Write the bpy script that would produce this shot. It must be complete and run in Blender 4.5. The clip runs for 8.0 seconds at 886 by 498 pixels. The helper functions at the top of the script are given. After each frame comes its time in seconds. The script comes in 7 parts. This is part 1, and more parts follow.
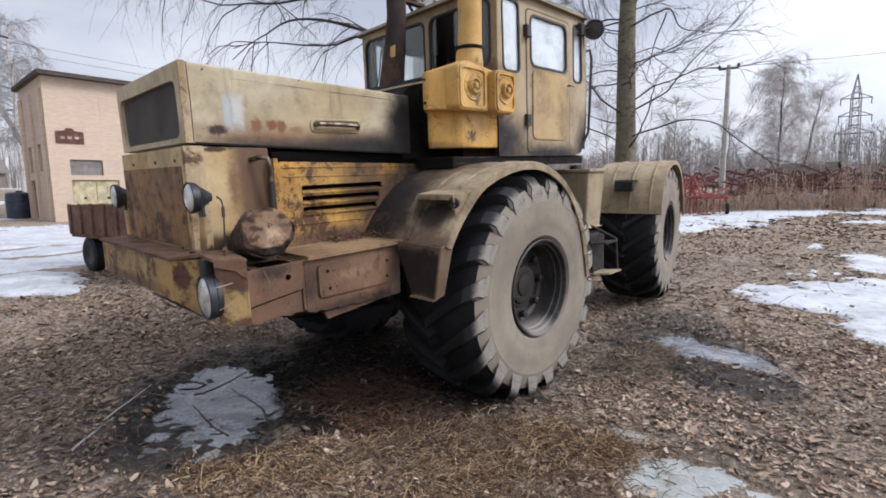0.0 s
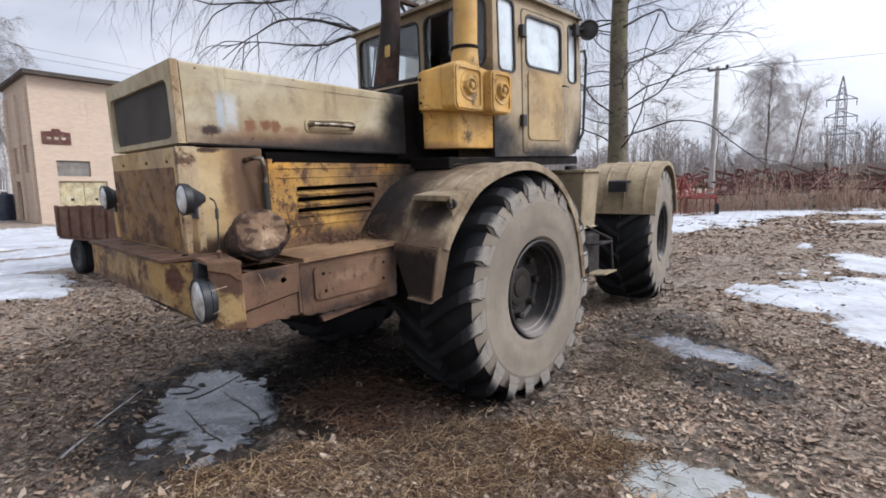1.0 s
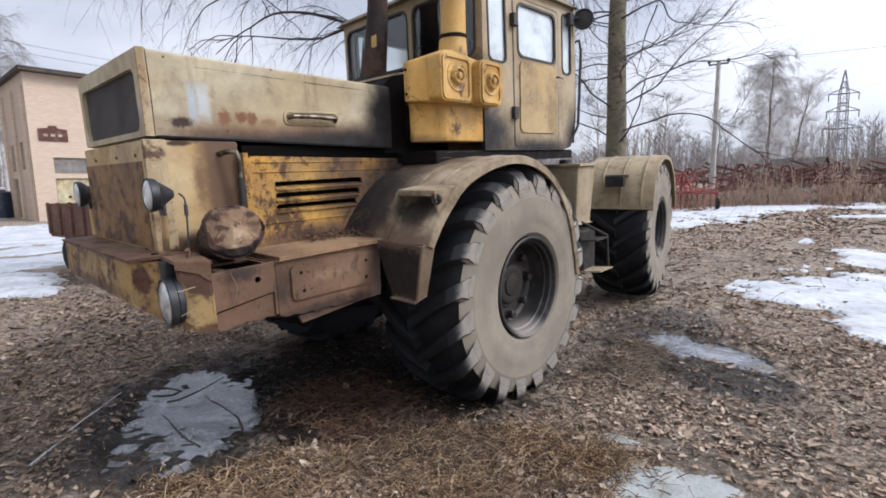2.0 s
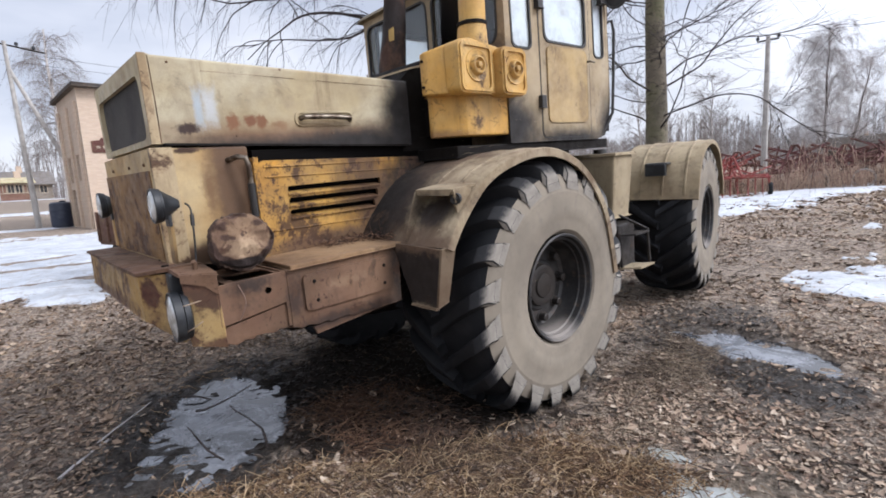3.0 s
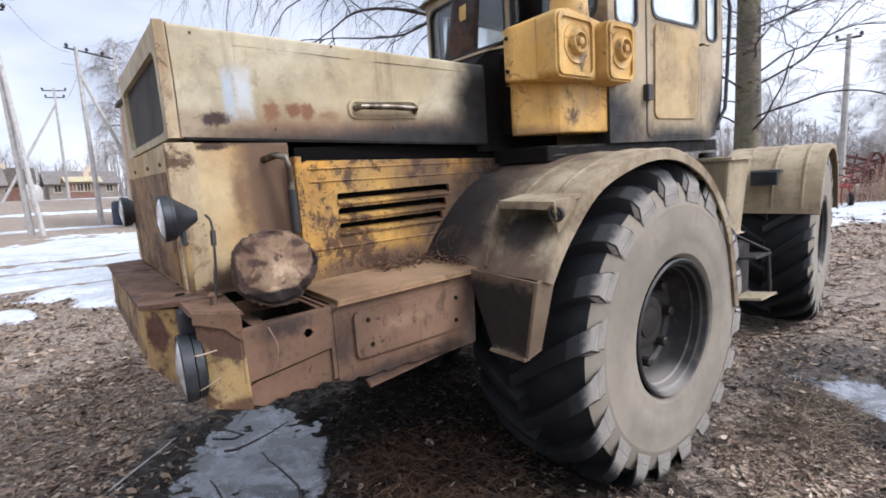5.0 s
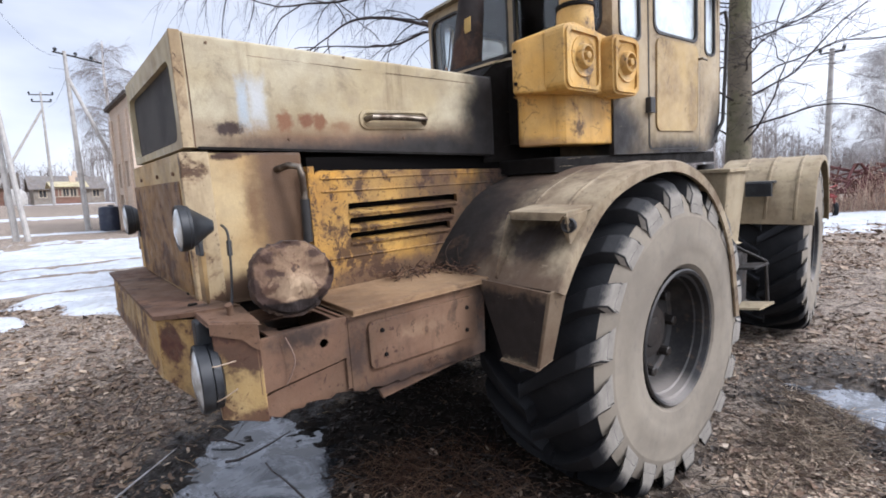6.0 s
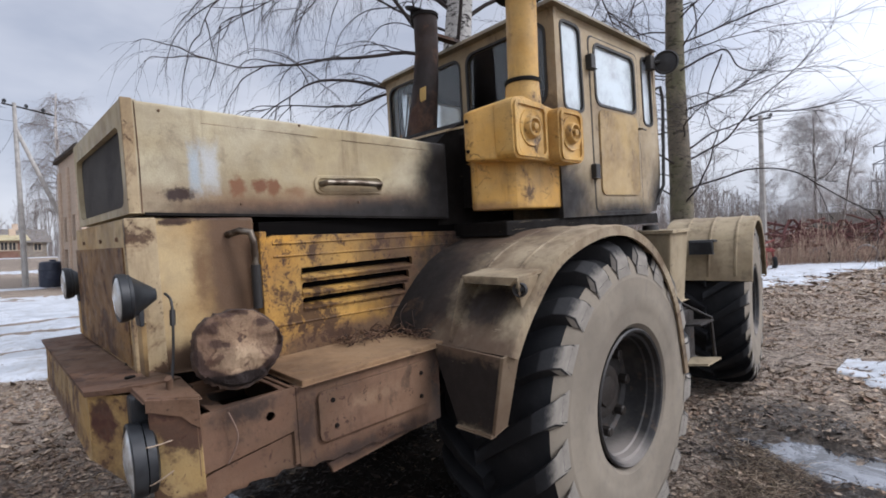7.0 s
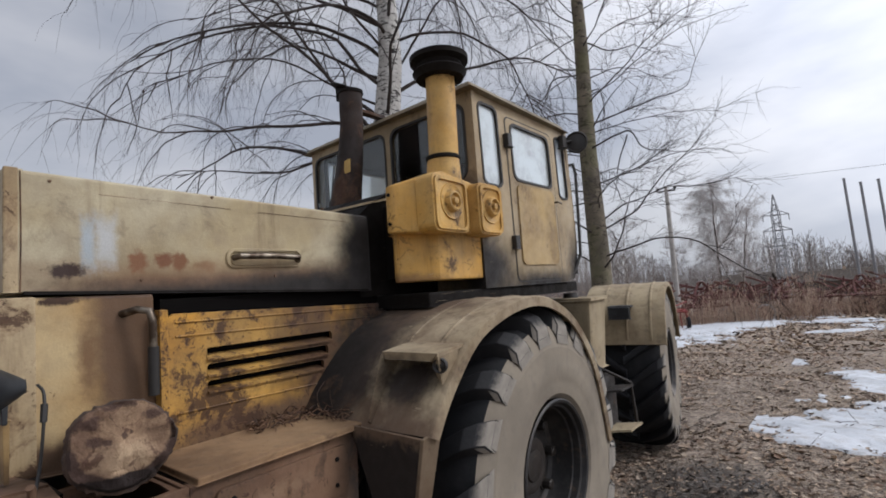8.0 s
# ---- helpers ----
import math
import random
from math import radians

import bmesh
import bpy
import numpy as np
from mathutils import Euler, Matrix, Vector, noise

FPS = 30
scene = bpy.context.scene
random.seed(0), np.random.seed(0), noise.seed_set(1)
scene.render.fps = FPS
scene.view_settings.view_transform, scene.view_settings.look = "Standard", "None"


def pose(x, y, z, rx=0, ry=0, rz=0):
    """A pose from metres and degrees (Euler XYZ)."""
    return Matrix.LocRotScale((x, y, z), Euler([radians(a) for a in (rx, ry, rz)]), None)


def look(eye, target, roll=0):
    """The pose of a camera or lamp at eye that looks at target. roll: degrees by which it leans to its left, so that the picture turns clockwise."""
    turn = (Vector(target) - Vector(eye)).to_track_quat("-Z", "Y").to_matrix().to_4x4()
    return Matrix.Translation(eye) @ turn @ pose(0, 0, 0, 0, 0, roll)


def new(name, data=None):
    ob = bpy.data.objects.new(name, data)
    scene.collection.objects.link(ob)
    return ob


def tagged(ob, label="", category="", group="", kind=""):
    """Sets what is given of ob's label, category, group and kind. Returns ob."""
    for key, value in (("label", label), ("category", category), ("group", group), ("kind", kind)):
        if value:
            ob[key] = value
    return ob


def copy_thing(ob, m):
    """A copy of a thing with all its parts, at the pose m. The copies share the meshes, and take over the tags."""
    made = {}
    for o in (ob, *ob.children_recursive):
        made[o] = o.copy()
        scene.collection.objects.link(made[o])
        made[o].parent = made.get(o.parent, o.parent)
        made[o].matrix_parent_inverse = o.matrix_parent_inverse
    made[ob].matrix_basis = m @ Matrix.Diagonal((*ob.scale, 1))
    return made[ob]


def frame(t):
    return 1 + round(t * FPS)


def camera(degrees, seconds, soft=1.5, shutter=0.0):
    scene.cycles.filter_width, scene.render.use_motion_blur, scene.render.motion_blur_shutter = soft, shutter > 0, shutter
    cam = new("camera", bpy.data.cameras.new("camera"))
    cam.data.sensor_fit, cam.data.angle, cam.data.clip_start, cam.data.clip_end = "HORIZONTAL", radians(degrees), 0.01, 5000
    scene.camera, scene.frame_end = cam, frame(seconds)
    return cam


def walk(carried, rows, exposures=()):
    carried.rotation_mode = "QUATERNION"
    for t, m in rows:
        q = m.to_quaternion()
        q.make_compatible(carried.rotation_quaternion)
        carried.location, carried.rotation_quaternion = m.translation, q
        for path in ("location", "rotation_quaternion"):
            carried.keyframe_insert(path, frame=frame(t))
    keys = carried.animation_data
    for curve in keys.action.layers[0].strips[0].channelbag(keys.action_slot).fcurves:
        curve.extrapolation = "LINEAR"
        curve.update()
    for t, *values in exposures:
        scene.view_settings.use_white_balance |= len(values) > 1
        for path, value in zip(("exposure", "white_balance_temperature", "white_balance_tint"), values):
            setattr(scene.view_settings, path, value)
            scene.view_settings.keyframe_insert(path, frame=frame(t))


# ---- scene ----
cam = camera(83.6, 8.0, soft=1.8)

PATH = [
    (0, (3.354, -3.027, 1.477), (1.979, -1.592, 1.249), -1.2),
    (0.5, (3.336, -3.026, 1.478), (1.981, -1.573, 1.251), -1.3),
    (1, (3.311, -3.028, 1.479), (1.961, -1.57, 1.253), -1.3),
    (1.5, (3.295, -2.99, 1.472), (1.957, -1.523, 1.239), -1.2),
    (1.7, (3.293, -2.949, 1.469), (1.955, -1.481, 1.231), -1.1),
    (2.8, (3.275, -2.702, 1.477), (1.832, -1.34, 1.229), -3.8),
    (3, (3.234, -2.677, 1.482), (1.771, -1.337, 1.229), -3.7),
    (3.5, (3.0, -2.647, 1.471), (1.525, -1.315, 1.251), -1.5),
    (4, (2.864, -2.607, 1.487), (1.398, -1.265, 1.265), -0.0),
    (4.5, (2.727, -2.46, 1.494), (1.197, -1.192, 1.267), -1.6),
    (5, (2.652, -2.404, 1.516), (1.077, -1.193, 1.289), -2.8),
    (5.2, (2.624, -2.417, 1.505), (1.057, -1.193, 1.292), -2.9),
    (6.3, (2.604, -2.487, 1.539), (1.055, -1.237, 1.341), -2.4),
    (6.5, (2.613, -2.483, 1.534), (1.068, -1.227, 1.351), -2.5),
    (7, (2.636, -2.462, 1.578), (1.185, -1.086, 1.586), -2.5),
    (7.2, (2.64, -2.45, 1.576), (1.244, -1.019, 1.649), -2.8),
    (7.5, (2.66, -2.437, 1.607), (1.365, -0.92, 1.756), -3.1),
    (7.7, (2.67, -2.429, 1.616), (1.399, -0.899, 1.836), -3.5),
    (8, (2.668, -2.41, 1.615), (1.434, -0.857, 1.868), -3.5),
]
walk(cam, [(t, look(eye, target, roll)) for t, eye, target, roll in PATH],
     exposures=[(0, 0.48, 6080, 13), (1.5, 0.51, 6040, 13), (3, 0.65, 6000, 13), (4.0, 0.71, 5940, 13), (4.5, 0.84, 5850, 13), (6.5, 0.80, 5880, 13), (7.0, 0.33, 5980, 13), (7.5, 0.21, 6090, 12.5), (8.0, -0.02, 6180, 12)])

# ---- world, sun ----
world = bpy.data.worlds.new("overcast_sky")
scene.world = world
world.use_nodes = True
wn, wl = world.node_tree.nodes, world.node_tree.links
wn.clear()
SUN_EL, SUN_ROT = radians(40), radians(58)
sky = wn.new("ShaderNodeTexSky")
sky.sky_type, sky.sun_disc, sky.sun_elevation, sky.sun_rotation = "NISHITA", False, SUN_EL, SUN_ROT
sky.dust_density = 3.0
skyb = wn.new("ShaderNodeVectorMath"); skyb.operation = "SCALE"; skyb.inputs[3].default_value = 0.10
wl.new(sky.outputs[0], skyb.inputs[0])
wtc = wn.new("ShaderNodeTexCoord")
wmap = wn.new("ShaderNodeMapping"); wmap.inputs["Scale"].default_value = (1.0, 1.0, 2.6)
wl.new(wtc.outputs["Generated"], wmap.inputs[0])
wno = wn.new("ShaderNodeTexNoise"); wno.inputs["Scale"].default_value = 2.1; wno.inputs["Detail"].default_value = 5; wno.inputs["Roughness"].default_value = 0.5
wl.new(wmap.outputs[0], wno.inputs["Vector"])
wr = wn.new("ShaderNodeValToRGB")
wr.color_ramp.elements[0].position, wr.color_ramp.elements[0].color = 0.38, (0.66, 0.69, 0.76, 1)
wr.color_ramp.elements[1].position, wr.color_ramp.elements[1].color = 0.60, (1.0, 1.0, 1.02, 1)
wl.new(wno.outputs[0], wr.inputs[0])
# the cloud is brightest round the hidden sun
SUN_DIR = Vector((math.sin(SUN_ROT) * math.cos(SUN_EL), math.cos(SUN_ROT) * math.cos(SUN_EL), math.sin(SUN_EL)))
wdot = wn.new("ShaderNodeVectorMath"); wdot.operation = "DOT_PRODUCT"; wdot.inputs[1].default_value = SUN_DIR
wl.new(wtc.outputs["Generated"], wdot.inputs[0])
wmr = wn.new("ShaderNodeMapRange"); wmr.interpolation_type = "SMOOTHSTEP"
wmr.inputs["From Min"].default_value, wmr.inputs["From Max"].default_value = 0.2, 1.0
wmr.inputs["To Min"].default_value, wmr.inputs["To Max"].default_value = 0.64, 1.75
wl.new(wdot.outputs["Value"], wmr.inputs[0])
wmul = wn.new("ShaderNodeVectorMath"); wmul.operation = "SCALE"
wl.new(wr.outputs[0], wmul.inputs[0]); wl.new(wmr.outputs[0], wmul.inputs[3])
wmix = wn.new("ShaderNodeMix"); wmix.data_type = "RGBA"; wmix.inputs[0].default_value = 0.85
wl.new(skyb.outputs[0], wmix.inputs[6]); wl.new(wmul.outputs[0], wmix.inputs[7])
wbg = wn.new("ShaderNodeBackground"); wbg.inputs[1].default_value = 1.0
wl.new(wmix.outputs[2], wbg.inputs[0])
wout = wn.new("ShaderNodeOutputWorld"); wl.new(wbg.outputs[0], wout.inputs[0])

sun = new("sun", bpy.data.lights.new("sun", "SUN"))
sun.data.energy, sun.data.angle, sun.data.color = 1.5, radians(12), (1.0, 0.96, 0.91)
sun.matrix_world = look(SUN_DIR * 50, (0, 0, 0))

# ---- material tools ----


def C(r, g, b):
    """Linear colour from 0-255 values, a little dulled as weathered things are."""
    grey = 0.3 * r + 0.6 * g + 0.1 * b
    return tuple(((v / 255 + 0.055) / 1.055) ** 2.4 if v > 10 else v / 255 / 12.92 for v in (0.86 * q + 0.14 * grey for q in (r, g, b))) + (1,)


class Mat:
    def __init__(self, name, rough=0.6, metal=0.0):
        self.m = bpy.data.materials.new(name)
        self.m.use_nodes = True
        self.n, self.l = self.m.node_tree.nodes, self.m.node_tree.links
        self.b = self.n["Principled BSDF"]
        self.b.inputs["Roughness"].default_value, self.b.inputs["Metallic"].default_value = rough, metal
        self.tc = self.n.new("ShaderNodeTexCoord")
        self.co = self.tc.outputs["Object"]

    def node(self, kind, **kw):
        nd = self.n.new("ShaderNode" + kind)
        for k, v in kw.items():
            nd.inputs[k.replace("_", " ")].default_value = v
        return nd

    def set(self, sock, v):
        if isinstance(v, (int, float, tuple)):
            sock.default_value = v
        else:
            self.l.new(v, sock)

    def noise(self, scale, detail=4.0, rough=0.6, stretch=None, dist=0.0, shift=0.0):
        nd = self.node("TexNoise", Scale=scale, Detail=detail, Roughness=rough, Distortion=dist)
        src = self.co
        if stretch or shift:
            mp = self.node("Mapping")
            mp.inputs["Scale"].default_value = stretch or (1, 1, 1)
            mp.inputs["Location"].default_value = (shift, shift * 0.7, shift * 1.3)
            self.l.new(src, mp.inputs[0])
            src = mp.outputs[0]
        self.l.new(src, nd.inputs["Vector"])
        return nd.outputs[0]

    def voro(self, scale, feature="F1", out=0, warp=0.0):
        nd = self.n.new("ShaderNodeTexVoronoi")
        nd.feature = feature
        nd.inputs["Scale"].default_value = scale
        src = self.co
        if warp:
            ns = self.node("TexNoise", Scale=9.0, Detail=5.0)
            self.l.new(self.co, ns.inputs["Vector"])
            mad = self.n.new("ShaderNodeVectorMath"); mad.operation = "MULTIPLY_ADD"
            self.l.new(ns.outputs["Color"], mad.inputs[0])
            mad.inputs[1].default_value = (warp, warp, warp)
            self.l.new(self.co, mad.inputs[2])
            src = mad.outputs[0]
        self.l.new(src, nd.inputs["Vector"])
        return nd.outputs[out]

    def ramp(self, s, lo, hi, a=0.0, b=1.0):
        nd = self.n.new("ShaderNodeMapRange")
        nd.interpolation_type = "SMOOTHSTEP"
        self.l.new(s, nd.inputs[0])
        for i, v in enumerate((lo, hi, a, b)):
            nd.inputs[i + 1].default_value = v
        return nd.outputs[0]

    def math(self, op, a, b=0.0):
        nd = self.n.new("ShaderNodeMath")
        nd.operation = op
        self.set(nd.inputs[0], a)
        self.set(nd.inputs[1], b)
        return nd.outputs[0]

    def mix(self, f, a, b):
        nd = self.n.new("ShaderNodeMix")
        nd.data_type = "RGBA"
        self.set(nd.inputs[0], f)
        self.set(nd.inputs[6], a)
        self.set(nd.inputs[7], b)
        return nd.outputs[2]

    def blob(self, c, r, soft=0.5, rag=0.0, scale=6.0, turn=0.0):
        """1 inside an ellipsoid stain at c with radii r, ragged by noise."""
        sub = self.n.new("ShaderNodeVectorMath"); sub.operation = "SUBTRACT"; sub.inputs[1].default_value = c
        self.l.new(self.co, sub.inputs[0])
        div = self.n.new("ShaderNodeVectorMath"); div.operation = "DIVIDE"; div.inputs[1].default_value = r
        rot = self.n.new("ShaderNodeVectorRotate"); rot.rotation_type = "Z_AXIS"; rot.inputs["Angle"].default_value = -turn
        self.l.new(sub.outputs[0], rot.inputs["Vector"])
        self.l.new(rot.outputs[0], div.inputs[0])
        ln = self.n.new("ShaderNodeVectorMath"); ln.operation = "LENGTH"
        self.l.new(div.outputs[0], ln.inputs[0])
        d = ln.outputs["Value"]
        if rag:
            d = self.math("ADD", d, self.math("MULTIPLY", self.math("SUBTRACT", self.noise(scale, 5, 0.65), 0.5), rag))
        return self.ramp(d, 1.0, 1.0 - soft, 0.0, 1.0)

    def patch(self, c, r, soft=0.3, rag=0.0, scale=9.0):
        """Like blob, but a box-shaped stain."""
        axes = self.n.new("ShaderNodeSeparateXYZ")
        self.l.new(self.co, axes.inputs[0])
        d = 0.0
        for k in range(3):
            q = self.math("DIVIDE", self.math("ABSOLUTE", self.math("SUBTRACT", axes.outputs[k], c[k])), r[k])
            d = self.math("MAXIMUM", q, d)
        if rag:
            d = self.math("ADD", d, self.math("MULTIPLY", self.math("SUBTRACT", self.noise(scale, 5, 0.65), 0.5), rag))
        return self.ramp(d, 1.0, 1.0 - soft, 0.0, 1.0)

    def rand(self):
        return self.n.new("ShaderNodeObjectInfo").outputs["Random"]

    def island(self):
        return self.n.new("ShaderNodeNewGeometry").outputs["Random Per Island"]

    def color(self, c):
        self.set(self.b.inputs["Base Color"], c)
        return self

    def roughness(self, r):
        self.set(self.b.inputs["Roughness"], r)
        return self

    def bump(self, s, strength=0.3, dist=0.01):
        nd = self.node("Bump", Strength=strength, Distance=dist)
        self.l.new(s, nd.inputs["Height"])
        self.l.new(nd.outputs[0], self.b.inputs["Normal"])
        return self


def paint(name, base, pale, rust=C(92, 56, 34), rust_at=0.60, dust=C(150, 128, 98), dust_at=0.5, chips=0.64, rough=0.62, stains_and_shade=(), streak=1.0, rust_scale=5.0, grime=0.55, cracks=0.0, scratch=0.55, film=0.13):
    """Old sun-bleached paint: fading, dust, rust patches, chips, run-down streaks; dirt spots and painted shade:
    (colour, centre, radii, soft, ragged).
    """
    m = Mat(name, rough)
    c = m.mix(m.ramp(m.noise(1.7, 5, 0.6), 0.35, 0.65), base, pale)
    c = m.mix(m.math("MULTIPLY", m.ramp(m.noise(3.1, 6, 0.65, shift=3), dust_at, dust_at + 0.25), 0.7), c, dust)
    if streak:
        st = m.ramp(m.noise(9, 5, 0.7, stretch=(1, 1, 0.12), shift=7), 0.54, 0.75)
        c = m.mix(m.math("MULTIPLY", st, 0.45 * streak), c, m.mix(m.noise(20, 2), rust, C(70, 52, 40)))
    gm = m.math('MULTIPLY', m.ramp(m.noise(2.6, 6, 0.68, shift=19), 0.40, 0.72), grime)
    c = m.mix(gm, c, C(104, 78, 56))
    dirt = m.ramp(m.noise(5.5, 8, 0.74, shift=53, dist=0.5), 0.54, 0.66)
    c = m.mix(m.math("MULTIPLY", dirt, grime * 0.75), c, C(72, 54, 42))
    for s in stains_and_shade:
        col, cen, rad, soft, rag = s[:5]
        sc = min(60.0, max(5.0, 1.6 / min(rad)))
        k = m.patch(cen, rad, soft, rag, sc) if len(s) > 5 else m.blob(cen, rad, soft, rag, sc)
        c = m.mix(k, c, col)
    flake = m.math("ADD", m.noise(rust_scale * 0.9, 10, 0.72, shift=11, dist=0.25), m.math("MULTIPLY", m.math("SUBTRACT", m.noise(rust_scale * 0.28, 3, 0.6, shift=31), 0.5), 0.42))
    r = m.ramp(flake, rust_at, rust_at + 0.05)
    halo = m.ramp(flake, rust_at - 0.07, rust_at + 0.02)
    c = m.mix(m.math("MULTIPLY", halo, 0.45), c, m.mix(0.5, rust, C(132, 92, 58)))
    rc = m.mix(m.noise(40, 4, 0.7), rust, C(58, 38, 28))
    c = m.mix(m.math("MULTIPLY", r, 0.85), c, rc)
    if cracks:
        cr = m.ramp(m.voro(7.0, "DISTANCE_TO_EDGE", 0, 0.24), 0.0, 0.045, 1.0, 0.0)
        cr = m.math("MULTIPLY", cr, m.ramp(m.noise(4.5, 5, 0.7, shift=23), 0.50, 0.58))
        c = m.mix(m.math("MULTIPLY", cr, cracks), c, C(56, 40, 28))
    ch = m.ramp(m.math("ADD", m.noise(30, 6, 0.75, shift=5, dist=0.6), m.math("MULTIPLY", m.math("SUBTRACT", m.noise(2.3, 4, 0.6, shift=37), 0.5), 0.35)), chips + 0.02, chips + 0.06)
    sr = m.math("MULTIPLY", m.ramp(m.noise(11, 4, 0.7, stretch=(1, 0.35, 9), shift=41), 0.66, 0.69), m.ramp(m.noise(1.6, 4, 0.6, shift=43), 0.5, 0.65))
    c = m.mix(m.math("MULTIPLY", sr, scratch), c, C(178, 160, 130))
    c = m.mix(m.math("MULTIPLY", ch, 0.8), c, rc)
    c = m.mix(m.math("MULTIPLY", m.noise(160, 2, 0.6), 0.22), c, C(60, 50, 40))
    # a thin dark film over all, which lowers the paint's tone
    c = m.mix(m.ramp(m.noise(4.2, 5, 0.7, shift=61), 0.3, 0.7, film * 0.6, film * 1.4), c, C(36, 31, 27))
    m.b.inputs["Specular IOR Level"].default_value = 0.32
    m.color(c)
    m.roughness(m.ramp(m.noise(12, 4), 0.3, 0.7, rough - 0.12, rough + 0.18))
    h = m.math("ADD", m.math("MULTIPLY", m.noise(2.2, 2), 2.0), m.math("ADD", m.math("MULTIPLY", r, -0.25), m.math("MULTIPLY", m.noise(120, 3), 0.25)))
    m.bump(h, 0.35, 0.012)
    return m.m


SOOT = C(30, 28, 28)
YEL, YELP = C(200, 148, 66), C(206, 168, 100)
BEI, BEIP = C(190, 170, 126), C(206, 193, 158)
HOOD_DIRT = (
    (C(150, 120, 86), (0.62, -1.25, 1.90), (0.3, 1.2, 0.13), 0.95, 0.5, "box"),
    (C(132, 98, 70), (0.62, -1.25, 1.875), (0.3, 0.75, 0.09), 0.8, 0.7, "box"),
    (C(142, 94, 60), (0.60, -1.60, 1.985), (0.2, 0.045, 0.055), 0.6, 1.3),
    (C(134, 84, 52), (0.60, -1.51, 1.99), (0.2, 0.045, 0.042), 0.6, 1.2),
    (C(138, 90, 56), (0.60, -1.455, 1.985), (0.2, 0.042, 0.048), 0.6, 1.3),
    (C(150, 112, 76), (0.60, -1.36, 1.965), (0.2, 0.08, 0.04), 0.9, 1.4),
)
HOOD_SOOT = (
    (C(196, 198, 196), (0.58, -1.70, 2.06), (0.2, 0.047, 0.13), 0.8, 0.7, "box"),
    (C(178, 188, 194), (0.58, -1.755, 2.05), (0.2, 0.03, 0.13), 0.8, 0.6, "box"),
    (C(64, 46, 40), (0.58, -1.82, 1.955), (0.2, 0.07, 0.035), 0.6, 1.4),
    (C(92, 72, 56), (0.62, -1.3, 1.865), (0.3, 0.78, 0.075), 0.75, 0.7, "box"),
    (C(52, 44, 40), (0.62, -1.15, 1.85), (0.3, 0.85, 0.05), 0.7, 0.7, "box"),
    (SOOT, (0.66, -0.82, 1.82), (0.4, 0.68, 0.19), 0.7, 0.6),
    (SOOT, (0.66, -0.26, 1.98), (0.6, 0.53, 0.6), 0.34, 0.35),
)
M_HOOD = paint("hood_paint", BEI, BEIP, grime=0.4, rust_at=0.75, chips=0.72, dust=C(170, 153, 128), stains_and_shade=HOOD_DIRT + HOOD_SOOT)
M_BODY = paint("body_paint", C(200, 156, 88), C(208, 180, 128), rust_at=0.66, stains_and_shade=(
    (C(70, 48, 36), (0.60, -1.84, 1.855), (0.3, 0.07, 0.022), 0.5, 1.2),
    (C(112, 82, 56), (0.62, -1.60, 1.60), (0.3, 0.19, 0.6), 0.5, 0.5, "box"),
    (C(132, 98, 62), (0.62, -1.76, 1.66), (0.3, 0.05, 0.24), 0.9, 0.9),
    (C(84, 58, 40), (0.60, -1.66, 1.88), (0.3, 0.22, 0.035), 0.6, 0.9, "box"),
    (C(96, 70, 48), (0.60, -1.75, 1.33), (0.4, 0.4, 0.10), 0.7, 0.6, "box"),
))
M_ENGINE = paint("engine_panel_paint", C(228, 160, 42), C(222, 170, 74), rust_at=0.535, rust_scale=9, rust=C(84, 54, 34), chips=0.54, dust_at=0.62, scratch=0.15, film=0.10, stains_and_shade=(
    (C(96, 70, 44), (0.65, -0.85, 1.56), (0.4, 0.34, 0.5), 0.8, 0.9),
    # the panel goes black towards its rear end
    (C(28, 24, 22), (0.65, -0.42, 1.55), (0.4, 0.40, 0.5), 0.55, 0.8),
    (C(110, 82, 56), (0.65, -1.1, 1.30), (0.4, 0.8, 0.12), 0.7, 0.8),
))
M_CLEAN = paint("air_cleaner_paint", C(224, 166, 66), C(226, 184, 106), rust_at=0.64, dust_at=0.62, rough=0.5, chips=0.62, rust=C(84, 58, 36), grime=0.4, cracks=0.6, stains_and_shade=(
    (C(150, 110, 60), (0.9, -0.5, 1.86), (0.5, 0.4, 0.06), 0.8, 0.8),))
M_GRILLE_PLATE = paint("rusty_plate", C(164, 120, 58), C(136, 98, 54), grime=0.7, rust_at=0.53, rust_scale=9, chips=0.56, dust=C(110, 84, 54))
M_BUMP = paint("bumper_paint", C(186, 146, 76), C(186, 158, 106), rust_at=0.53, rust_scale=6, rust=C(94, 54, 40), chips=0.58, stains_and_shade=(
    (C(84, 46, 36), (0.745, -2.13, 1.225), (0.06, 0.1, 0.07), 0.35, 1.2),
    (C(92, 64, 48), (1.0, -1.99, 1.315), (0.2, 0.2, 0.17), 0.35, 1.8),
    (C(104, 74, 52), (1.03, -1.95, 1.0), (0.1, 0.1, 0.05), 0.6, 1.3),
    (C(110, 80, 56), (0.0, -2.15, 1.13), (0.8, 0.1, 0.05), 0.8, 0.9, "box")))
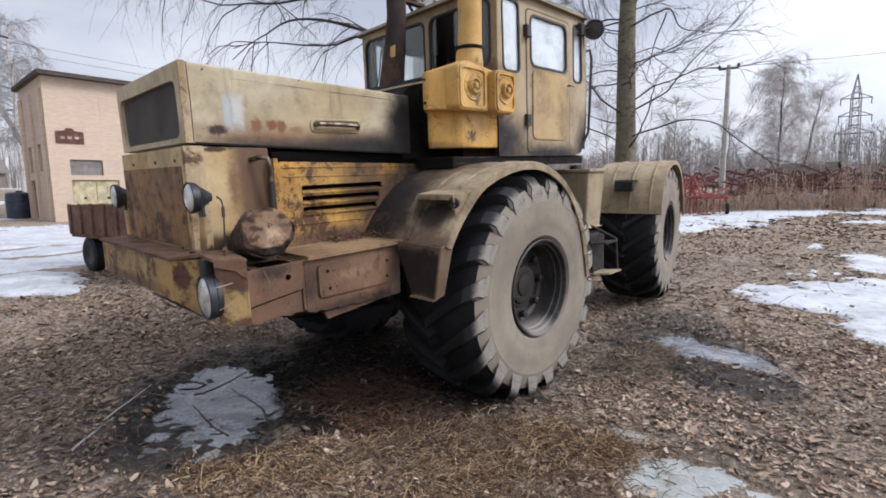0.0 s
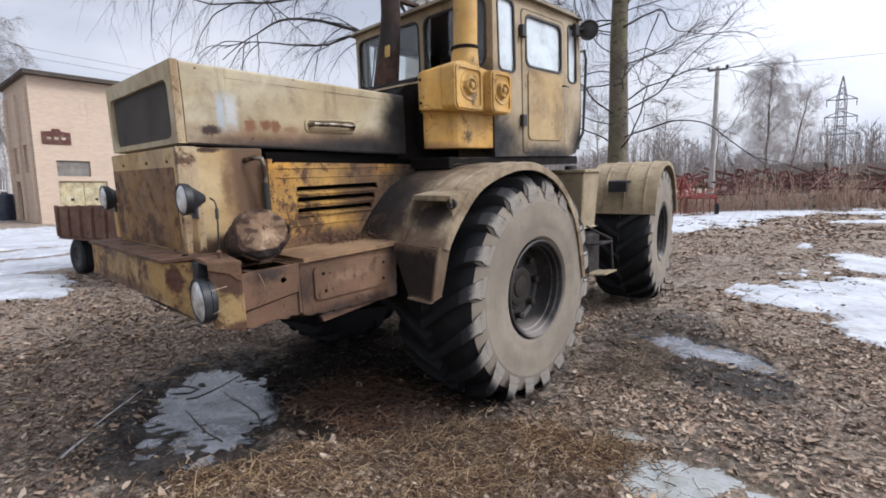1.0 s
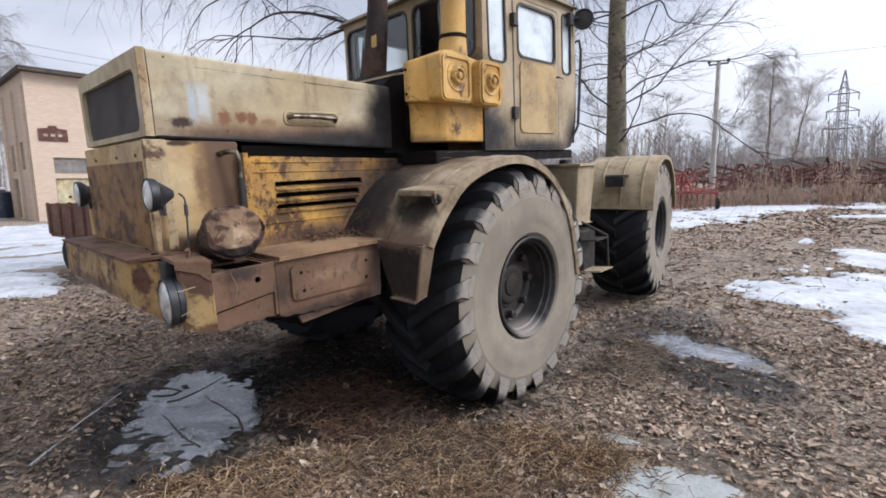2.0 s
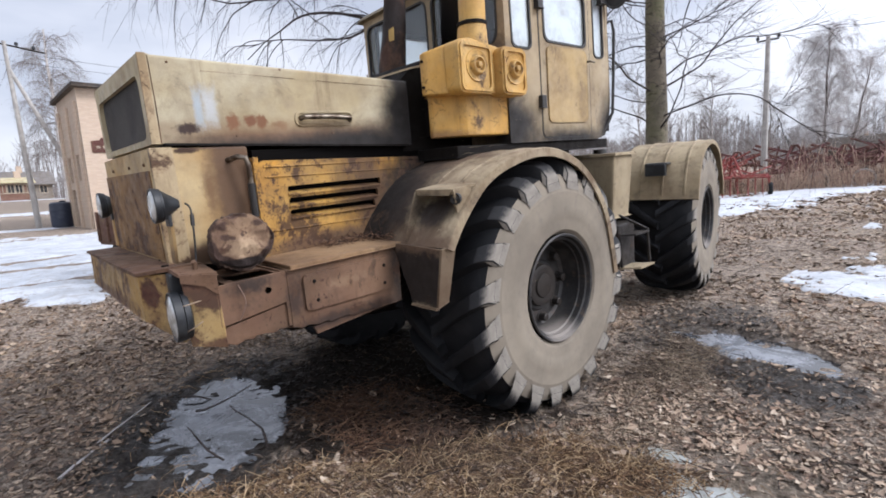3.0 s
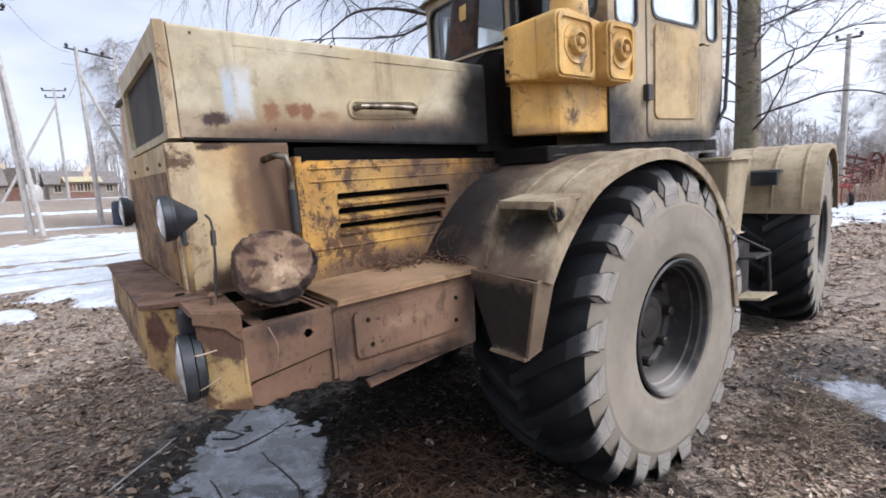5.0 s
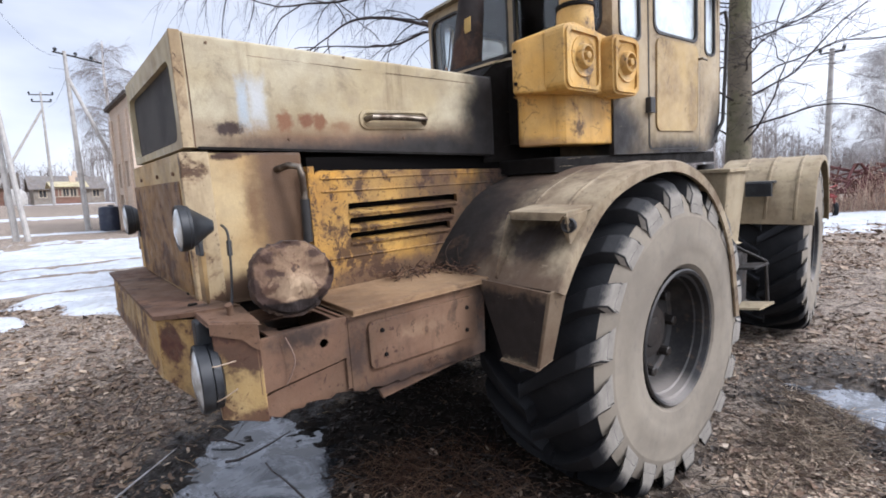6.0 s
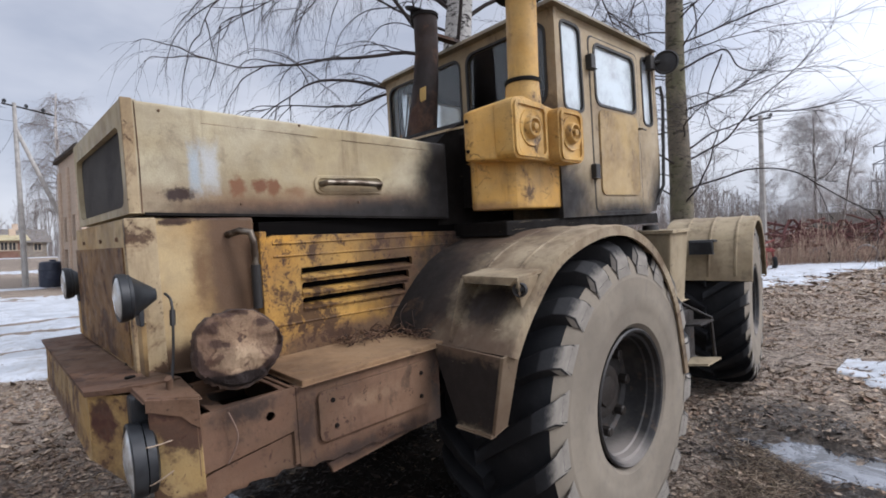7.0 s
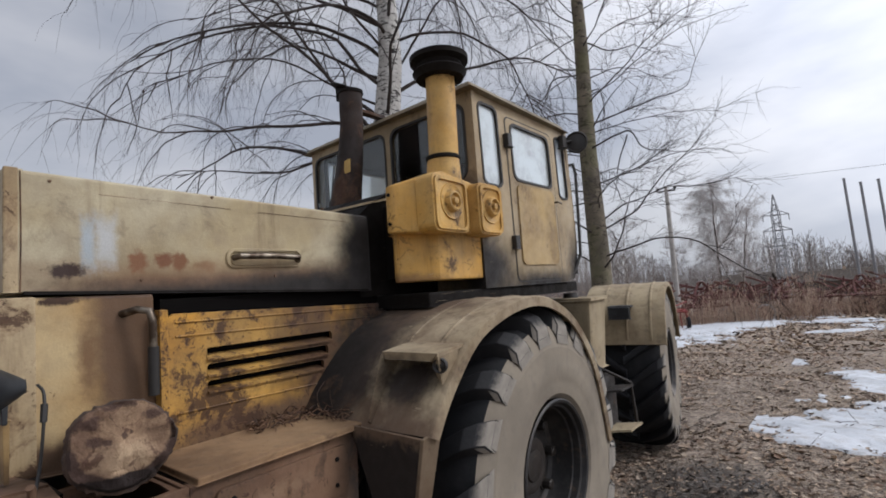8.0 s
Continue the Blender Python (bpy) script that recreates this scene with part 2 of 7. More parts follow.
M_BROWN = paint("dirty_brown_paint", C(108, 76, 57), C(138, 104, 78), grime=0.9, rust_at=0.57, dust=C(100, 76, 58), rust=C(74, 46, 34), chips=0.58, rough=0.75, scratch=0.4, stains_and_shade=((C(40, 33, 30), (1.03, -0.94, 1.1), (0.3, 0.17, 0.4), 0.8, 0.5), (C(62, 46, 38), (1.03, -1.3, 0.97), (0.3, 0.6, 0.06), 0.8, 0.8), (C(56, 42, 35), (1.03, -1.80, 1.23), (0.3, 0.15, 0.06), 0.8, 1.2), (C(66, 48, 39), (1.03, -1.60, 1.13), (0.3, 0.06, 0.16), 0.8, 1.2), (C(146, 114, 86), (1.05, -1.33, 1.15), (0.1, 0.16, 0.05), 0.9, 1.5)))
M_TOPDUST = paint("dusty_tread_plate", C(150, 112, 74), C(164, 130, 92), rust_at=0.63, dust=C(128, 98, 68), grime=0.7, rough=0.85, streak=0.0, scratch=0.0)
M_FENDER = paint("fender_paint", C(166, 147, 114), C(186, 168, 136), rust_at=0.66, rust=C(76, 58, 44), rust_scale=6, grime=0.95, dust=C(122, 100, 76), rough=0.78, stains_and_shade=(
    # shade painted in: inner side by the engine, under the shelf, apron face
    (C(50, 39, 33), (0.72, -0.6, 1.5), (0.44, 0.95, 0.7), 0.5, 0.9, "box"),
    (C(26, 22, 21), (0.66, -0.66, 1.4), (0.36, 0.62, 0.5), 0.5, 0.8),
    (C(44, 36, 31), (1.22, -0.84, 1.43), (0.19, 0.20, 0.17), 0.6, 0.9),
    # brown mottling of the sheet, with the apron's dark face between
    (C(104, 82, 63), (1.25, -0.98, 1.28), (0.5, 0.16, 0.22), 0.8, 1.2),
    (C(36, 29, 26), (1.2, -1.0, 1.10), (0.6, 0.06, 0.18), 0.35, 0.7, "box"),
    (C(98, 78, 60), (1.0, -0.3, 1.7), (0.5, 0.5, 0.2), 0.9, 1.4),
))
M_APRON = paint("apron_paint", C(118, 98, 76), C(140, 120, 94), rust_at=0.6, rust=C(72, 50, 38), grime=0.9, dust=C(112, 92, 70), rough=0.8)
M_RFENDER = paint("rear_fender_paint", C(160, 142, 108), C(182, 164, 130), rust_at=0.70, dust=C(150, 132, 102), rough=0.78)
M_CAB = paint("cab_paint", C(178, 156, 118), C(196, 176, 142), rust_at=0.72, dust=C(160, 138, 104), chips=0.69, streak=0.4, stains_and_shade=(
    (SOOT, (1.0, 0.15, 1.90), (0.4, 0.46, 0.36), 0.8, 0.4),
    (SOOT, (1.0, 0.85, 1.78), (0.4, 0.9, 0.16), 0.8, 0.5),
    (SOOT, (1.0, 1.42, 1.86), (0.4, 0.24, 0.42), 0.8, 0.4),
    (C(56, 50, 46), (0.2, 0.1, 2.40), (1.2, 0.2, 0.12), 0.7, 0.4),
))
M_COWL = paint("cowl_paint", C(180, 156, 116), C(196, 174, 138), rust_at=0.7, dust=C(160, 138, 104))
M_DOORPANEL = paint("door_panel_paint", C(196, 164, 106), C(200, 172, 124), rust_at=0.74, dust=C(170, 138, 92), chips=0.72, streak=0.15, grime=0.7)
# soot-black steel, darkened further to carry shade under and behind parts
M_SOOTSHADE = paint("soot_and_shade_black", C(14, 13, 13), C(21, 19, 19), rust_at=0.72, rust=C(40, 31, 25), dust=C(32, 29, 26), dust_at=0.62, rough=0.7, grime=0.0, chips=0.75, streak=0.0, film=0.0)
M_SOOTSHADE.node_tree.nodes["Principled BSDF"].inputs["Specular IOR Level"].default_value = 0.12
M_BLACK = paint("greasy_black_steel", C(30, 28, 27), C(40, 36, 33), rust_at=0.66, rust=C(64, 44, 32), dust=C(48, 42, 38), dust_at=0.6, rough=0.55, grime=0.1, streak=0.0, film=0.0)
M_EXH = paint("rusty_exhaust", C(44, 33, 32), C(34, 30, 30), rust_at=0.6, rust=C(72, 46, 38), dust=C(60, 50, 46), rough=0.8, grime=0.2, film=0.0)
M_STRIP = paint("rusted_edge_strip", C(184, 154, 106), C(198, 174, 132), rust_at=0.56, rust_scale=7, chips=0.57)
M_ROOF = paint("roof_paint", C(132, 122, 98), C(150, 140, 114), rust_at=0.66, rough=0.8)

mm = Mat("dusty_sidewall_rubber", 0.9)
c = mm.mix(mm.ramp(mm.noise(2.4, 5, 0.6), 0.3, 0.7), C(138, 127, 110), C(116, 106, 92))
c = mm.mix(mm.math("MULTIPLY", mm.ramp(mm.noise(14, 6, 0.7), 0.5, 0.8), 0.5), c, C(98, 90, 84))
mm.color(c).bump(mm.noise(90, 4), 0.25, 0.004)
M_SIDEWALL = mm.m
mm = Mat("black_tread_rubber", 0.7)
c = mm.mix(mm.ramp(mm.noise(5, 5, 0.65), 0.45, 0.75), C(24, 25, 28), C(38, 38, 40))
mm.b.inputs["Specular IOR Level"].default_value = 0.25
mm.color(c).bump(mm.noise(70, 4), 0.3, 0.005)
M_TREAD = mm.m
mm = Mat("lug_end_rubber", 0.85)
axes = mm.n.new("ShaderNodeSeparateXYZ")
mm.l.new(mm.co, axes.inputs[0])
worn = mm.math("SQRT", mm.math("ADD", mm.math("POWER", mm.math("ABSOLUTE", axes.outputs[1]), 2.0), mm.math("POWER", mm.math("ABSOLUTE", axes.outputs[2]), 2.0)))
worn = mm.math("ADD", worn, mm.math("MULTIPLY", mm.math("SUBTRACT", mm.noise(16, 5, 0.7), 0.5), 0.10))
c = mm.mix(mm.ramp(mm.noise(7, 5, 0.65), 0.35, 0.65), C(118, 111, 102), C(142, 135, 124))
c = mm.mix(mm.ramp(worn, 0.735, 0.80), c, C(32, 32, 35))
mm.color(c).bump(mm.noise(70, 4), 0.3, 0.005)
M_LUGEND = mm.m
mm = Mat("dark_glass_rubber_seal", 0.6)
mm.color(mm.mix(mm.noise(30), C(26, 26, 27), C(52, 48, 44)))
M_SEAL = mm.m
mm = Mat("grey_wheel_paint", 0.6)
c = mm.mix(mm.ramp(mm.noise(5, 6, 0.7), 0.4, 0.65), C(24, 23, 23), C(58, 54, 51))
c = mm.mix(mm.ramp(mm.noise(18, 5), 0.58, 0.66), c, C(64, 50, 40))
c = mm.mix(mm.blob((0.27, 0.0, -0.32), (0.16, 0.26, 0.12), 0.8, 0.5), c, C(128, 120, 112))
mm.color(c).bump(mm.noise(50, 4), 0.3, 0.006)
M_RIM = mm.m
mm = Mat("lamp_lens_glass", 0.12)
mm.color(mm.mix(mm.ramp(mm.noise(16, 4), 0.4, 0.7), C(206, 210, 210), C(158, 156, 150)))
mm.b.inputs["Metallic"].default_value = 0.35
M_LENS = mm.m
mm = Mat("lamp_black_shell", 0.5)
mm.color(mm.mix(mm.ramp(mm.noise(9, 5), 0.4, 0.75), C(20, 23, 28), C(48, 51, 54)))
M_SHELL = mm.m
mm = Mat("worn_steel", 0.42, 0.8)
mm.color(mm.mix(mm.ramp(mm.noise(14, 6), 0.4, 0.6), C(126, 116, 102), C(70, 57, 46)))
M_STEEL = mm.m
mm = Mat("window_glass", 0.04)
mm.b.inputs["Transmission Weight"].default_value = 1.0
mm.b.inputs["IOR"].default_value = 1.45
dirt = mm.ramp(mm.noise(3, 6, 0.7), 0.35, 0.9, 0.0, 0.35)
mm.color(mm.mix(dirt, C(235, 240, 240), C(150, 146, 136)))
mm.roughness(mm.ramp(mm.noise(5, 5), 0.4, 0.8, 0.02, 0.2))
M_GLASS = mm.m
# pale bluish body colour stands in for the sky mirrored in the side panes
mm = Mat("sky_pale_side_glass", 0.05)
mm.b.inputs["Transmission Weight"].default_value = 0.4
mm.b.inputs["Specular IOR Level"].default_value = 0.8
mm.color(mm.mix(mm.ramp(mm.noise(4, 6, 0.7), 0.4, 0.7), C(222, 232, 236), C(190, 196, 196)))
M_SKYGLASS = mm.m
mm = Mat("mesh_grille", 0.6)
mm.color(mm.mix(mm.ramp(mm.noise(3, 5), 0.4, 0.7), C(96, 92, 88), C(66, 63, 62)))
M_MESH = mm.m
# near-black filling for hollows where only shade is seen
mm = Mat("black_shade_fill", 0.9)
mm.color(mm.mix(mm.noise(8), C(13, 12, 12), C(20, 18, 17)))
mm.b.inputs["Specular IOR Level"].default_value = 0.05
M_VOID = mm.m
mm = Mat("cab_interior_vinyl", 0.7)
mm.color(mm.mix(mm.noise(6), C(30, 29, 29), C(50, 47, 45)))
M_INT = mm.m
mm = Mat("faded_yellow_cloth", 0.9)
mm.color(mm.mix(mm.noise(20), C(196, 160, 84), C(160, 128, 70)))
M_CLOTH = mm.m

# ---- mesh tools ----


def part(name, bm, material, parent=None, label="", bevel=0.0, smooth=0.0, seg=2, tri=False):
    """Links a bmesh as one mesh object under a thing or part."""
    bmesh.ops.remove_doubles(bm, verts=bm.verts, dist=1e-5)
    if bevel:
        sharp = [e for e in bm.edges if len(e.link_faces) == 2 and e.calc_face_angle(0) > 0.5]
        bmesh.ops.bevel(bm, geom=sharp, offset=bevel, segments=seg, affect="EDGES", profile=0.6, clamp_overlap=True)
    bmesh.ops.recalc_face_normals(bm, faces=bm.faces)
    me = bpy.data.meshes.new(name)
    bm.to_mesh(me)
    bm.free()
    mats = material if isinstance(material, (list, tuple)) else [material]
    for m in mats:
        me.materials.append(m)
    if smooth:
        me.shade_smooth()
        me.set_sharp_from_angle(angle=radians(smooth))
    ob = new(name, me)
    if parent:
        ob.parent = parent
    if label:
        ob["label"] = label
    return ob


def hexa(bm, p):
    """A solid from 8 corners: four below (round), four above."""
    v = [bm.verts.new(q) for q in p]
    for f in ((0, 1, 2, 3), (4, 5, 6, 7), (0, 1, 5, 4), (1, 2, 6, 5), (2, 3, 7, 6), (3, 0, 4, 7)):
        bm.faces.new([v[i] for i in f])
    return bm


def box(bm, x0, x1, y0, y1, z0, z1):
    return hexa(bm, [(x0, y0, z0), (x1, y0, z0), (x1, y1, z0), (x0, y1, z0), (x0, y0, z1), (x1, y0, z1), (x1, y1, z1), (x0, y1, z1)])


def frame_of(d):
    d = Vector(d).normalized()
    a = d.cross((0, 0, 1) if abs(d.z) < 0.9 else (1, 0, 0)).normalized()
    return a, d.cross(a)


def tube(bm, pts, radii, n=10, caps=True):
    """A round rod through points, with a radius at each."""
    pts = [Vector(p) for p in pts]
    rings = []
    a, b = frame_of(pts[1] - pts[0])
    for i, p in enumerate(pts):
        d = (pts[min(i + 1, len(pts) - 1)] - pts[max(i - 1, 0)]).normalized()
        a = (a - d * a.dot(d)).normalized()
        b = d.cross(a)
        r = radii[i] if isinstance(radii, (list, tuple)) else radii
        rings.append([bm.verts.new(p + (a * math.cos(k * 2 * math.pi / n) + b * math.sin(k * 2 * math.pi / n)) * r) for k in range(n)])
    for r0, r1 in zip(rings, rings[1:]):
        for k in range(n):
            bm.faces.new((r0[k], r0[(k + 1) % n], r1[(k + 1) % n], r1[k]))
    if caps:
        bm.faces.new(rings[0][::-1])
        bm.faces.new(rings[-1])
    return bm


def lathe(bm, profile, centre, axis, n=32, mats=None):
    """Turns a profile of (distance along the axis, radius) about the axis."""
    axis = Vector(axis).normalized()
    a, b = frame_of(axis)
    rings = []
    for s, r in profile:
        rings.append([bm.verts.new(Vector(centre) + axis * s + (a * math.cos(k * 2 * math.pi / n) + b * math.sin(k * 2 * math.pi / n)) * max(r, 1e-4)) for k in range(n)])
    for i, (r0, r1) in enumerate(zip(rings, rings[1:])):
        for k in range(n):
            f = bm.faces.new((r0[k], r0[(k + 1) % n], r1[(k + 1) % n], r1[k]))
            if mats:
                f.material_index = mats[i]
    return bm


def rr(u0, u1, v0, v1, r=0.03, n=4):
    """A rounded rectangle as a loop."""
    out = []
    for cu, cv, a0 in ((u1 - r, v1 - r, 0), (u0 + r, v1 - r, 90), (u0 + r, v0 + r, 180), (u1 - r, v0 + r, 270)):
        for k in range(n + 1):
            a = radians(a0 + 90 * k / n)
            out.append((cu + r * math.cos(a), cv + r * math.sin(a)))
    return out


def plate(bm, outer, holes, to, thick):
    """A sheet with through openings. to(u, v, w) gives the place; w runs from 0 to thick."""
    loops = [outer] + list(holes)
    sides = []
    for w in (0.0, thick):
        edges, rings = [], []
        for lp in loops:
            vs = [bm.verts.new(to(u, v, w)) for u, v in lp]
            rings.append(vs)
            edges += [bm.edges.new((vs[i], vs[(i + 1) % len(vs)])) for i in range(len(vs))]
        bmesh.ops.triangle_fill(bm, use_beauty=True, use_dissolve=False, edges=edges)
        sides.append(rings)
    for a, b in zip(*sides):
        for i in range(len(a)):
            j = (i + 1) % len(a)
            bm.faces.new((a[i], a[j], b[j], b[i]))
    return bm


def thing(name, m, label, category, group=""):
    ob = new(name)
    ob.empty_display_size = 0.2
    ob.matrix_world = m
    return tagged(ob, label, category, group)


def B():
    return bmesh.new()

# ---- tractor ----
TR = pose(0, 0, -0.03, 2.46, 1.26, 0)
tractor = thing("tractor", TR, "old faded-yellow articulated four-wheel-drive farm tractor, rusty and sooty", "tractor")


def hx(y):
    return 0.568 + 0.064 * (y + 1.97)


def zb(y):
    return 1.888 - 0.042 * (y + 1.97)


def zt(y):
    return 2.298 - 0.046 * (y + 1.97)


def hood():
    y0, y1 = -1.944, -0.50
    bm = B()
    ys = [y0, -1.6, -1.2, -0.85, y1]
    rings = []
    for i, y in enumerate(ys):
        w = hx(y)
        crown = 0.012
        rings.append([bm.verts.new(p) for p in ((-w, y, zb(y)), (w, y, zb(y)), (w + 0.003 * math.sin(i * 2.1), y, zt(y) - 0.075), (w, y, zt(y) - 0.012), (w - 0.025, y, zt(y)),
                                                (0, y, zt(y) + crown), (-w + 0.025, y, zt(y)), (-w, y, zt(y) - 0.012))])
    n = len(rings[0])
    for a, b in zip(rings, rings[1:]):
        for k in range(n):
            bm.faces.new((a[k], a[(k + 1) % n], b[(k + 1) % n], b[k]))
    bm.faces.new(rings[0]); bm.faces.new(rings[-1][::-1])
    ob = part("hood", bm, M_HOOD, tractor, "sun-bleached beige engine hood with soot at the rear", bevel=0.004)
    bm = B()
    w, t, z = hx(-1.97), zt(-1.97), zb(-1.97)
    plate(bm, rr(-w, w, z, t, 0.012, 2), [rr(-w + 0.055, w - 0.075, z + 0.03, t - 0.085, 0.05)], lambda u, v, d: (u, -1.975 + d, v), 0.045)
    part("front_frame", bm, M_HOOD, ob, bevel=0.004)
    bm = B()
    # woven diagonally
    x0, x1, za, zc = -w + 0.045, w - 0.065, z + 0.02, t - 0.07
    for s_ in (-1, 1):
        for k in range(-24, 84):
            xs = x0 + k * 0.0145
            p, q = (xs, za), (xs + (zc - za), zc)
            if p[0] < x0:
                p = (x0, za + x0 - xs)
            if q[0] > x1:
                q = (x1, zc - (q[0] - x1))
            if p[0] >= x1 or q[1] <= za or p[1] >= zc:
                continue
            if s_ < 0:
                p, q = (x0 + x1 - p[0], p[1]), (x0 + x1 - q[0], q[1])
            yy = -1.950 + 0.003 * s_
            tube(bm, [(p[0], yy, p[1]), (q[0], yy, q[1])], 0.0019, 3)
    part("wire_mesh", bm, M_MESH, ob, "grey wire mesh grille")
    # black sheet in place of the shade behind the mesh
    bm = B()
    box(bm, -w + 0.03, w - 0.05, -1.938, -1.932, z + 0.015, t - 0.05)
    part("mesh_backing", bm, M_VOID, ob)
    # corner angle, top seam strip, lower lip
    bm = B()
    hexa(bm, [(hx(-1.97) - 0.01, -1.98, z), (hx(-1.97) + 0.007, -1.98, z), (hx(-1.94) + 0.007, -1.943, z), (hx(-1.94) - 0.01, -1.943, z),
              (hx(-1.97) - 0.01, -1.98, t), (hx(-1.97) + 0.007, -1.98, t), (hx(-1.94) + 0.007, -1.943, t), (hx(-1.94) - 0.01, -1.943, t)])
    part("corner_strip", bm, M_STRIP, ob, "rusty yellow corner strip", bevel=0.005)
    bm = B()
    tube(bm, [(hx(-1.936) + 0.0, -1.937, z), (hx(-1.936) + 0.002, -1.935, (z + t) / 2), (hx(-1.936), -1.937, t - 0.01)], 0.002, 6)
    part("joint", bm, M_BROWN, ob)
    bm = B()
    for ya, yb, zz in ((-1.72, -1.24, 2.228), (-1.12, -0.62, 2.204)):
        tube(bm, [(hx(ya) + 0.001, ya, zz), (hx((ya + yb) / 2) + 0.001, (ya + yb) / 2, zz - 0.009), (hx(yb) + 0.001, yb, zz - 0.019)], 0.0011, 6)
    part("crease", bm, M_BROWN, ob, "thin rusty crease line")
    bm = B()
    ya, yb = -1.93, -0.52
    hexa(bm, [(hx(ya) - 0.02, ya, zb(ya) - 0.006), (hx(ya) + 0.008, ya, zb(ya) - 0.006), (hx(yb) + 0.008, yb, zb(yb) - 0.006), (hx(yb) - 0.02, yb, zb(yb) - 0.006),
              (hx(ya) - 0.02, ya, zb(ya) + 0.005), (hx(ya) + 0.008, ya, zb(ya) + 0.005), (hx(yb) + 0.008, yb, zb(yb) + 0.005), (hx(yb) - 0.02, yb, zb(yb) + 0.005)])
    part("lower_lip", bm, M_SOOTSHADE, ob, bevel=0.004)
    bm = B()
    plate(bm, rr(-1.27, -0.905, 1.955, 2.04, 0.035), [rr(-1.255, -0.92, 1.965, 2.03, 0.03)], lambda u, v, d: (hx(u) + 0.007 - d, u, v), 0.012)
    part("handle_pan", bm, M_HOOD, ob, bevel=0.004)
    bm = B()
    tube(bm, [(hx(-1.235) - 0.002, -1.235, 2.0), (hx(-1.225) + 0.034, -1.225, 2.004), (hx(-1.08) + 0.042, -1.08, 2.004), (hx(-0.945) + 0.034, -0.945, 1.998), (hx(-0.932) - 0.002, -0.932, 1.99)], 0.0135, 12)
    part("handle", bm, M_STEEL, ob, "worn steel hood handle", smooth=40)
    rnd = random.Random(5)
    for k in range(5):
        y = -1.86 + k * 0.27
        bm = B()
        lathe(bm, [(-0.002, 0.006), (0.003, 0.005), (0.004, 0.0)], (hx(y) + 0.001, y, 1.915 + rnd.uniform(-0.004, 0.004) if k % 2 else 2.262 - 0.004 * k), (1, 0, 0), 8)
        part("rivet", bm, M_BROWN, ob)
    return ob


def front_body():
    """The radiator housing under the hood's nose, and its grille plate."""
    bm = B()
    y0, y1 = -1.965, -1.555
    hexa(bm, [(-0.56, y0, 1.30), (0.575, y0, 1.30), (0.625, y1, 1.28), (-0.60, y1, 1.28),
              (-0.55, y0, 1.872), (0.566, y0, 1.872), (0.612, y1, 1.862), (-0.59, y1, 1.862)])
    ob = part("radiator_housing", bm, M_BODY, tractor, "yellow radiator housing stained brown", bevel=0.012)
    bm = B()
    plate(bm, rr(-0.555, 0.57, 1.30, 1.87, 0.01, 2), [rr(-0.50, 0.50, 1.37, 1.765, 0.01, 2)], lambda u, v, d: (u, -1.995 + d, v), 0.03)
    part("grille_frame", bm, M_BODY, ob, bevel=0.004)
    bm = B()
    plate(bm, rr(-0.505, 0.512, 1.335, 1.77, 0.008, 2), [], lambda u, v, d: (u, -2.004 + d + 0.006 * math.sin(u * 9) * math.sin(v * 13), v), 0.008)
    part("cover_plate", bm, M_GRILLE_PLATE, ob, "rust-brown sheet over the radiator")
    bm = B()
    hexa(bm, [(0.55, -1.999, 1.30), (0.585, -1.999, 1.30), (0.592, -1.90, 1.30), (0.56, -1.90, 1.30), (0.545, -1.999, 1.872), (0.576, -1.999, 1.872), (0.582, -1.90, 1.872), (0.55, -1.90, 1.872)])
    part("corner_strip", bm, M_STRIP, ob, bevel=0.006)
    for x in (-0.30, 0.12, 0.44):
        bm = B()
        lathe(bm, [(-0.002, 0.009), (0.005, 0.008), (0.006, 0.0)], (x, -2.0, 1.80), (0, -1, 0), 8)
        part("bolt", bm, M_BROWN, ob)
    # air pipe at the rear edge
    bm = B()
    tube(bm, [(0.60, -1.66, 1.795), (0.66, -1.63, 1.808), (0.685, -1.60, 1.80), (0.69, -1.592, 1.76), (0.682, -1.588, 1.66)], 0.014, 10)
    part("bent_pipe", bm, M_STEEL, ob, "bent pipe with a black hose", smooth=50)
    bm = B()
    tube(bm, [(0.682, -1.588, 1.672), (0.672, -1.585, 1.50)], 0.019, 10)
    part("hose", bm, M_SEAL, ob, smooth=50)
    return ob


def engine_side():
    slots = [rr(-1.385, -0.775, 1.595, 1.64, 0.01, 2), rr(-1.385, -0.80, 1.530, 1.575, 0.01, 2), rr(-1.385, -0.83, 1.466, 1.51, 0.01, 2)]
    bm = B()
    plate(bm, [(-1.55, 1.27), (-0.45, 1.27), (-0.45, 1.752), (-1.50, 1.782), (-1.55, 1.755)], slots, lambda u, v, d: (0.655 + 0.01 * (u + 1.4) - d, u, v), 0.02)
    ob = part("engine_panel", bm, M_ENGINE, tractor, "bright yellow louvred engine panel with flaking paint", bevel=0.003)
    for lo, hi, e in ((1.595, 1.64, -0.775), (1.530, 1.575, -0.80), (1.466, 1.51, -0.83)):
        bm = B()
        hexa(bm, [(0.615, -1.385, lo + 0.012), (0.668, -1.385, lo - 0.006), (0.672, e, lo - 0.006), (0.615, e, lo + 0.012),
                  (0.615, -1.385, lo + 0.018), (0.668, -1.385, lo + 0.001), (0.672, e, lo + 0.001), (0.615, e, lo + 0.018)])
        part("louvre", bm, M_ENGINE, ob)
    bm = B()
    for v in (1.748, 1.695, 1.41):
        tube(bm, [(0.657, -1.50, v), (0.663, -0.48, v - 0.012)], 0.004, 6)
    part("pressed_rib", bm, M_ENGINE, ob)
